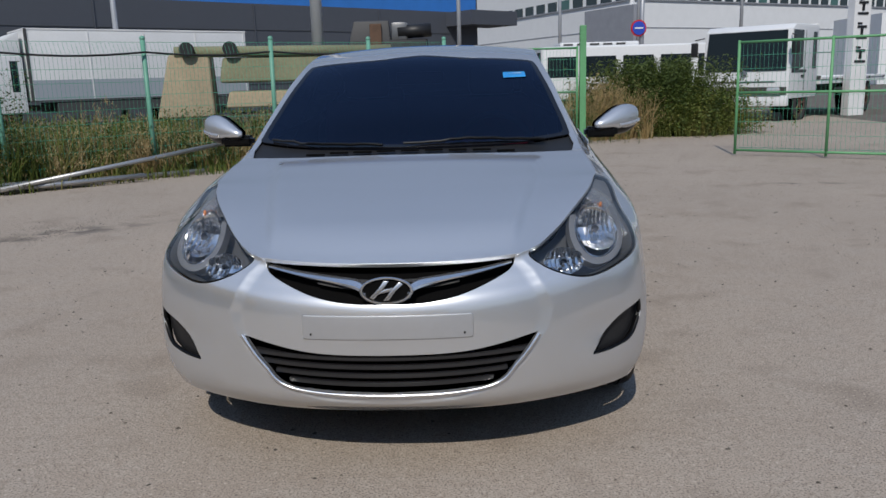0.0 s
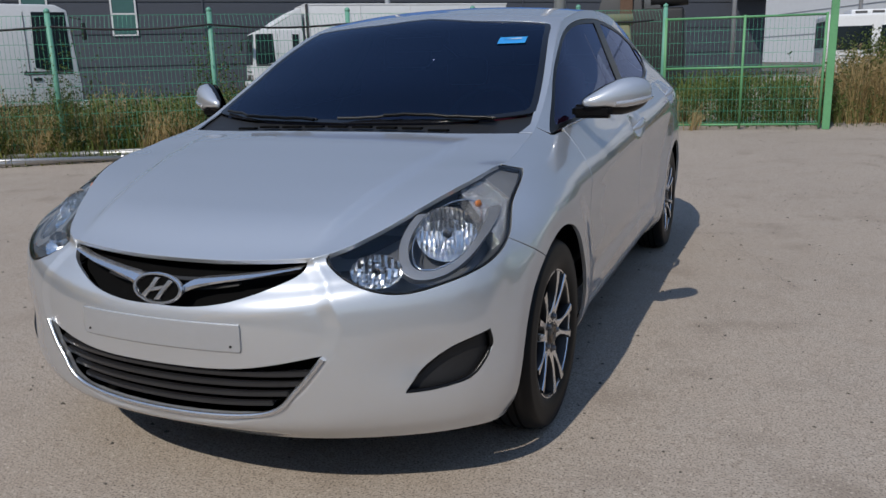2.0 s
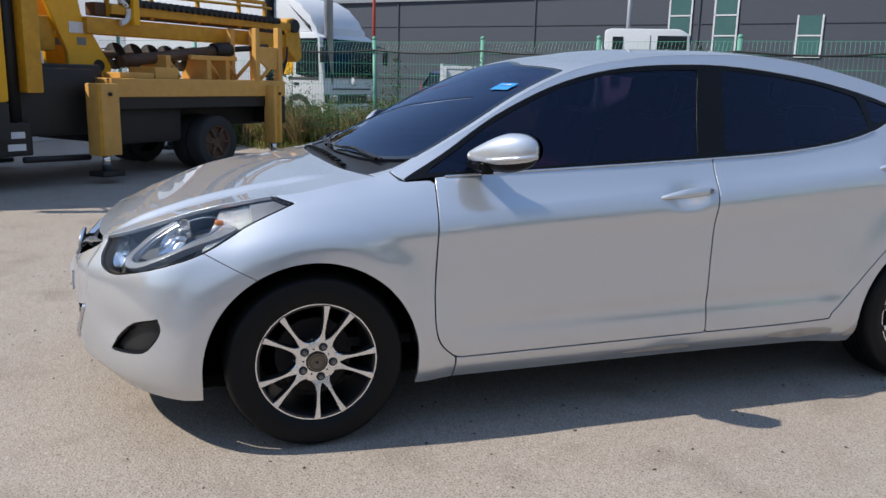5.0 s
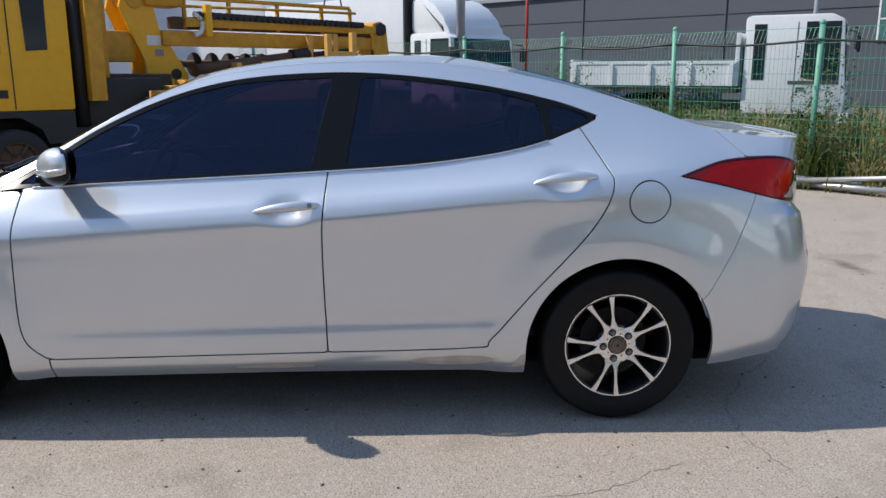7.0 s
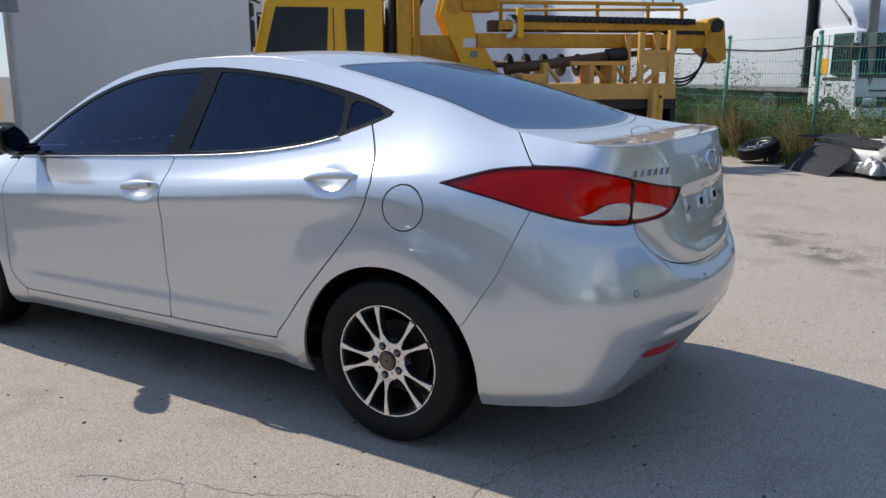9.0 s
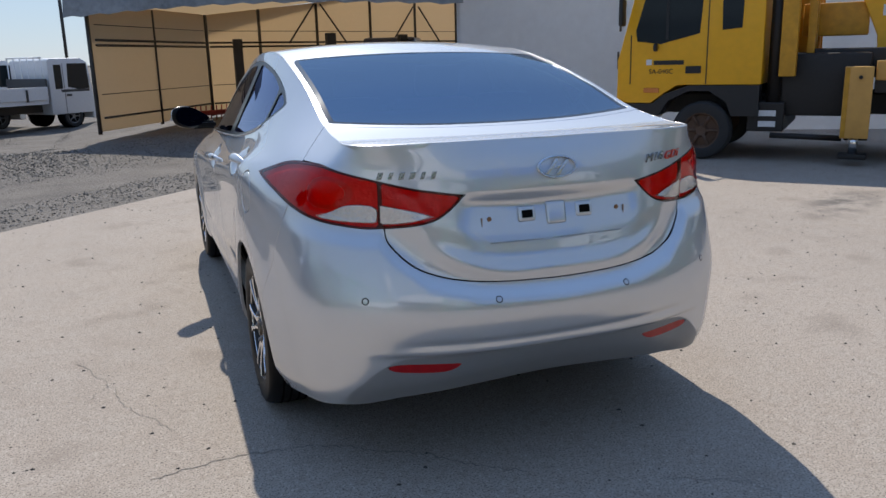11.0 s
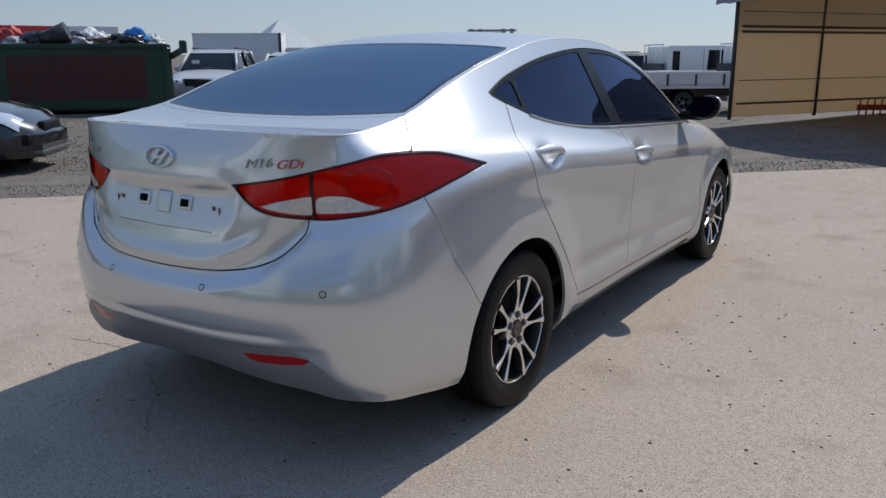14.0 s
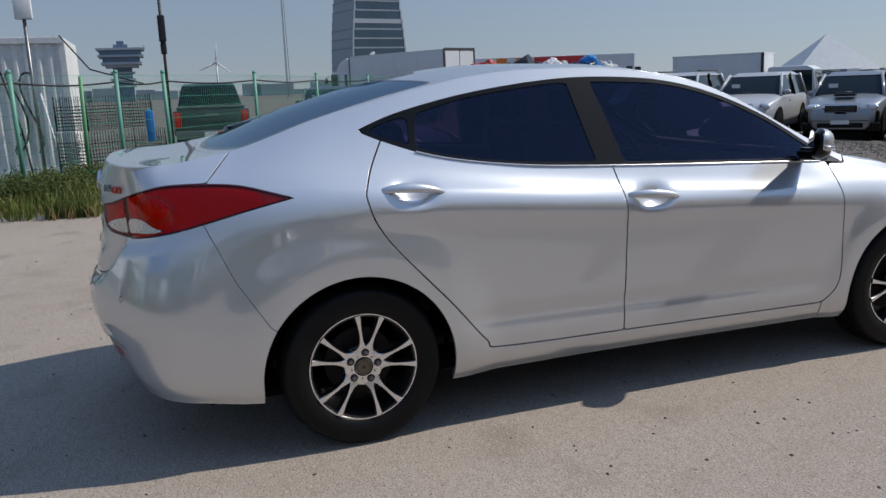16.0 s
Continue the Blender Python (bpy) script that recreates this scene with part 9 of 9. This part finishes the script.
# -- door mirrors --
def mirror(s):
    mi = new("door_mirror")
    mi.parent = doors_f[0 if s > 0 else 1]
    mi["label"] = "silver door mirror with black foot and indicator strip"
    def shape(x, y, z, k=1.0):
        """The shell: blunt at the glass (+y), drawn out forwards, low and slim towards the door."""
        x, z = math.copysign(abs(x) ** .78, x), math.copysign(abs(z) ** .78, z)
        t = min(1, max(0, (x + 1) / 1.3))
        tall = .48 + .52 * t * t * (3 - 2 * t)
        return Vector((x * .138, (y * .058 if y < 0 else y * .032) * (.62 + .38 * tall) + .02 * x, (z * .066 if z > 0 else z * .060) * tall * k + .012 * x + .004))

    bm = bmesh.new()
    bmesh.ops.create_uvsphere(bm, u_segments=40, v_segments=24, radius=1)
    for v in bm.verts:
        v.co = shape(*v.co)
    m = Matrix.Translation((s * .928, -.79, 1.03)) @ Matrix.Diagonal((s, 1, 1, 1)) @ pose(0, 0, 0, 0, -3, 29)
    bm.transform(m)
    bmesh.ops.recalc_face_normals(bm, faces=bm.faces[:])
    part("shell", smooth(bm, 1.2), PAINT, mi)
    rim_ = bmesh.new()
    bmesh.ops.create_uvsphere(rim_, u_segments=40, v_segments=24, radius=1)
    bmesh.ops.delete(rim_, geom=[v for v in rim_.verts if v.co.y < -.14], context="VERTS")
    for v in rim_.verts:
        v.co = shape(*v.co) * 1.012 + Vector((0, .001, 0))
    rim_.transform(m)
    bmesh.ops.recalc_face_normals(rim_, faces=rim_.faces[:])
    part("glass_rim", smooth(rim_, 1.2), BLACK_SATIN, mi, "black rim round the mirror glass")
    under = bmesh.new()
    bmesh.ops.create_uvsphere(under, u_segments=28, v_segments=14, radius=1)
    for v in under.verts:
        x, y, z = v.co
        v.co = shape(x, y, min(z, -.15)) * .985 + Vector((-.004, .004, -.011))
    under.transform(m)
    bmesh.ops.recalc_face_normals(under, faces=under.faces[:])
    part("foot_shell", smooth(under, 1.0), BLACK_SATIN, mi, "black lower shell")
    strip = tube([m @ (shape(math.sin(a), -math.cos(a), -.28) * 1.01) for a in np.linspace(-.1, 1.45, 12)], .008, WHITE_LENS, "indicator_strip", mi, "clear indicator strip", flat=.7)
    foot = bmesh.new()
    bmesh.ops.create_cube(foot, size=1, matrix=Matrix.Translation((s * .850, -.835, .985)) @ Matrix.Diagonal((.15, .07, .05, 1)))
    bmesh.ops.bevel(foot, geom=foot.edges[:], offset=.014, segments=3, affect="EDGES")
    part("foot", smooth(foot, .6), BLACK_SATIN, mi, "black mirror foot")
    g = bmesh.new()
    g.faces.new([g.verts.new(m @ (shape(.92 * math.cos(a), 1.0, .92 * math.sin(a)) + Vector((0, .0045, 0)))) for a in np.linspace(0, 2 * math.pi, 41)[:-1]])
    part("mirror_glass", g, MIRROR, mi, "mirror glass")


mirror(1)
mirror(-1)

# -- wipers, cowl slots, windscreen sticker --
def screen_at(x, y):
    rows = TOP[0][(TOP[0][:, 1] > -1.45) & (TOP[0][:, 1] < -.3)]
    k = np.argsort((rows[:, 0] - abs(x)) ** 2 + (rows[:, 1] - y) ** 2)[:4]
    return float(rows[k, 2].mean())


for pts in ([(.57, -1.12), (.2, -1.155), (-.05, -1.185)], [(-.12, -1.185), (-.42, -1.14), (-.64, -1.05)]):
    c = curve2(pts, closed=False)
    wp = new("wiper")
    wp.parent = car
    wp["label"] = "black windscreen wiper"
    tube([(x, y - .008, screen_at(x, y) + .007) for x, y in c], .0055, BLACK, "blade", wp)
    tube([(x, y - .030, screen_at(x, y) + .010 - .006 * abs(i / len(c) - .4)) for i, (x, y) in enumerate(c[:len(c) * 2 // 3])], .0065, BLACK_SATIN, "arm", wp)
for k in range(9):
    x = -.40 + k * .1
    part("cowl_slot", box(.075, .022, .008, x, -1.245, screen_at(x, -1.245) - .002, .002), CAVITY, car)
st = bmesh.new()
ring = [(.41, -.645), (.52, -.615), (.515, -.565), (.408, -.592)]
fv = [st.verts.new((x, y, screen_at(x, y) + .004)) for x, y in ring]
st.faces.new(fv)
sticker = part("sticker", st, STICKER, screen, "blue and white windscreen sticker")
sb = bmesh.new()
for a, b, c2, d in (((.43, -.612), (.50, -.592), (.498, -.583), (.428, -.602)),):
    sb.faces.new([sb.verts.new((x, y, screen_at(x, y) + .007)) for x, y in (a, b, c2, d)])
part("sticker_mark", sb, WHITE, sticker)

# -- tail: sensors, plate mounts, lettering --
def on_tail(x, z, out=0.0):
    return Vector((x, tail_y(abs(x), z) + out, z))


for s in (1, -1):
    for x, y, z in ((.632, 2.143, .628), (.232, 2.253, .62)):
        k = near(RR, 0, 2, x, z, [0, 1, 2, 3, 4, 5])
        n = Vector((s * k[3], k[4], k[5]))
        c = Vector((s * k[0], k[1], k[2]))
        m = Matrix.Translation(c) @ n.to_track_quat("X", "Z").to_matrix().to_4x4()
        b1 = lathe([(.0, .0012), (.0075, .0012), (.0085, .0002)], 20)
        b1.transform(m)
        sensor = part("parking_sensor", b1, PAINT, car)
        b2 = lathe([(.0088, .0006), (.0105, .0012), (.012, .0002)], 20)
        b2.transform(m)
        part("sensor_ring", b2, BLACK, sensor)
    slot = box(.062, .016, .050, 0, 0, 0, .010, segs=3)
    slot.transform(Matrix.Translation(on_tail(s * .104, .845, -.001)) @ pose(0, 0, 0, 14))
    part("plate_slot", smooth(slot, .8), PAINT, lid)
    slot = box(.040, .010, .026, 0, 0, 0, .004)
    slot.transform(Matrix.Translation(on_tail(s * .104, .857, .005)) @ pose(0, 0, 0, 14))
    part("plate_slot_hole", slot, CAVITY, lid)
    bolt = lathe([(.0, .004), (.006, .004), (.008, 0)], 12)
    bolt.transform(Matrix.Translation(on_tail(s * .232, .862, .001)) @ pose(0, 0, 0, 0, 0, 90))
    part("rusty_bolt", bolt, RUST, lid)
    part("rust_mark", box(.002, .004, .03, s * .258, tail_y(.258, .85) + .001, .838), RUST, lid)
pad = box(.070, .014, .074, 0, 0, -.037, .010, segs=3)
pad.transform(Matrix.Translation(on_tail(0, .866, -.001)) @ pose(0, 0, 0, 14))
part("plate_pad", smooth(pad, .7), PAINT, lid)
for x0_, x1_ in ((-.235, -.13), (-.10, .02), (.05, .19), (.20, .236)):
    part("plate_outline", box(x1_ - x0_, .0035, .002, (x0_ + x1_) / 2, tail_y(abs(x0_ + x1_) / 2, .787) + .001, .787), VALANCE_GREY, lid, "faint line left by the missing plate")


def lettering(text, size, at, material, name, slant=.25):
    cu = bpy.data.curves.new("tmp", "FONT")
    cu.body, cu.size, cu.extrude, cu.shear, cu.space_character = text, size, .0025, slant, 1.05
    tmp = bpy.data.objects.new("tmp", cu)
    scene.collection.objects.link(tmp)
    me = bpy.data.meshes.new_from_object(tmp.evaluated_get(bpy.context.evaluated_depsgraph_get()))
    bpy.data.objects.remove(tmp)
    bpy.data.curves.remove(cu)
    me.name = name
    me.transform(at)
    me.materials.append(material)
    ob = new(name, me)
    ob.parent = lid
    return ob


for txt, x, material in (("M16", -.358, DARK_CHROME), ("GDi", -.457, RED_BADGE)):
    y_a, y_b = tail_y(abs(x), 1.005), tail_y(abs(x) + .08, 1.005)
    turn_ = math.degrees(math.atan2(y_a - y_b, .08))
    lettering(txt, .039, Matrix.Translation((x, y_a + .004, .998)) @ pose(0, 0, 0, 86, -4, 180 + turn_) @ Matrix.Diagonal((1.3, 1, 1, 1)), material, "engine_badge", .32)
for k, wide in enumerate((.017, .013, .017, .017, .012, .014)):
    x = .555 - .031 * k
    bar = prism([(-wide / 2 - .004, 0), (wide / 2 - .004, 0), (wide / 2 + .004, .022), (-wide / 2 + .004, .022)], .005, bevel=.001)
    bar.transform(Matrix.Translation((x, tail_y(x, 1.0) + .001, .998)) @ pose(0, 0, 0, -4, 0, 168))
    part("name_badge", bar, DARK_CHROME, lid)

# -- cabin --
part("cabin_floor", box(1.4, 2.9, .04, 0, .15, .30, .01), CABIN, car, "dark cabin floor")
dash = prism([(-1.12, .62), (-.62, .62), (-.60, .84), (-.72, .93), (-.98, .94), (-1.12, .90)], 1.36, bevel=.03)
dash.transform(pose(0, 0, 0, 0, 0, 90))
for v in dash.verts:
    v.co = (v.co.x, v.co.y, v.co.z)
part("dashboard", smooth(dash, .7), CABIN, car, "dark dashboard")
part("rear_shelf", box(1.2, .55, .03, 0, 1.48, 1.03, .01), CABIN, car, "dark parcel shelf")


def seat(name, x, y, w, red):
    st = new(name)
    st.parent = car
    st["label"] = "car seat with maroon and black cover"
    part("cushion", smooth(box(w, .5, .16, x, y, .42, .05, segs=3), .8), CABIN, st)
    b = box(w * .96, .14, .60, 0, 0, 0, .055, segs=3)
    b.transform(Matrix.Translation((x, y + .24, .55)) @ pose(0, 0, 0, -14))
    part("backrest", smooth(b, .8), red, st)
    for k in ((0,) if w < 1 else (-.36, .36)):
        hr = box(.26, .10, .17, 0, 0, 0, .045, segs=3)
        hr.transform(Matrix.Translation((x + k, y + (.40 if w < 1 else .27), 1.15 if w < 1 else 1.03)) @ pose(0, 0, 0, -10))
        part("headrest", smooth(hr, .8), BLACK_SATIN, st)
        for q in (-.05, .05):
            part("headrest_post", rod((x + k + q, y + (.40 if w < 1 else .27), 1.0), (x + k + q, y + (.405 if w < 1 else .275), 1.12 if w < 1 else 1.06), .006), CHROME, st)


seat("front_seat", .36, -.28, .50, SEAT)
seat("front_seat", -.36, -.28, .50, SEAT)
seat("rear_seat", 0, .72, 1.22, SEAT)
wheel_bm = bmesh.new()
ringp = [(.185 * math.cos(a), .185 * math.sin(a)) for a in np.linspace(0, 2 * math.pi, 33)]
sw = tube([Vector((.36 + a, -.62 + b * .42, .90 + b * .9)) for a, b in ringp], .016, CABIN, "steering_wheel", car, "black steering wheel")
wheel_bm.free()
part("wheel_boss", rod((.36, -.80, .82), (.36, -.62, .90), .05, 16), CABIN, sw)
part("wheel_spoke", rod((.19, -.62, .90), (.53, -.62, .90), .014, 8), CABIN, sw)
mir = box(.24, .03, .065, 0, -.52, 1.22, .02)
part("inner_mirror", smooth(mir, .7), BLACK_SATIN, car, "black interior mirror")
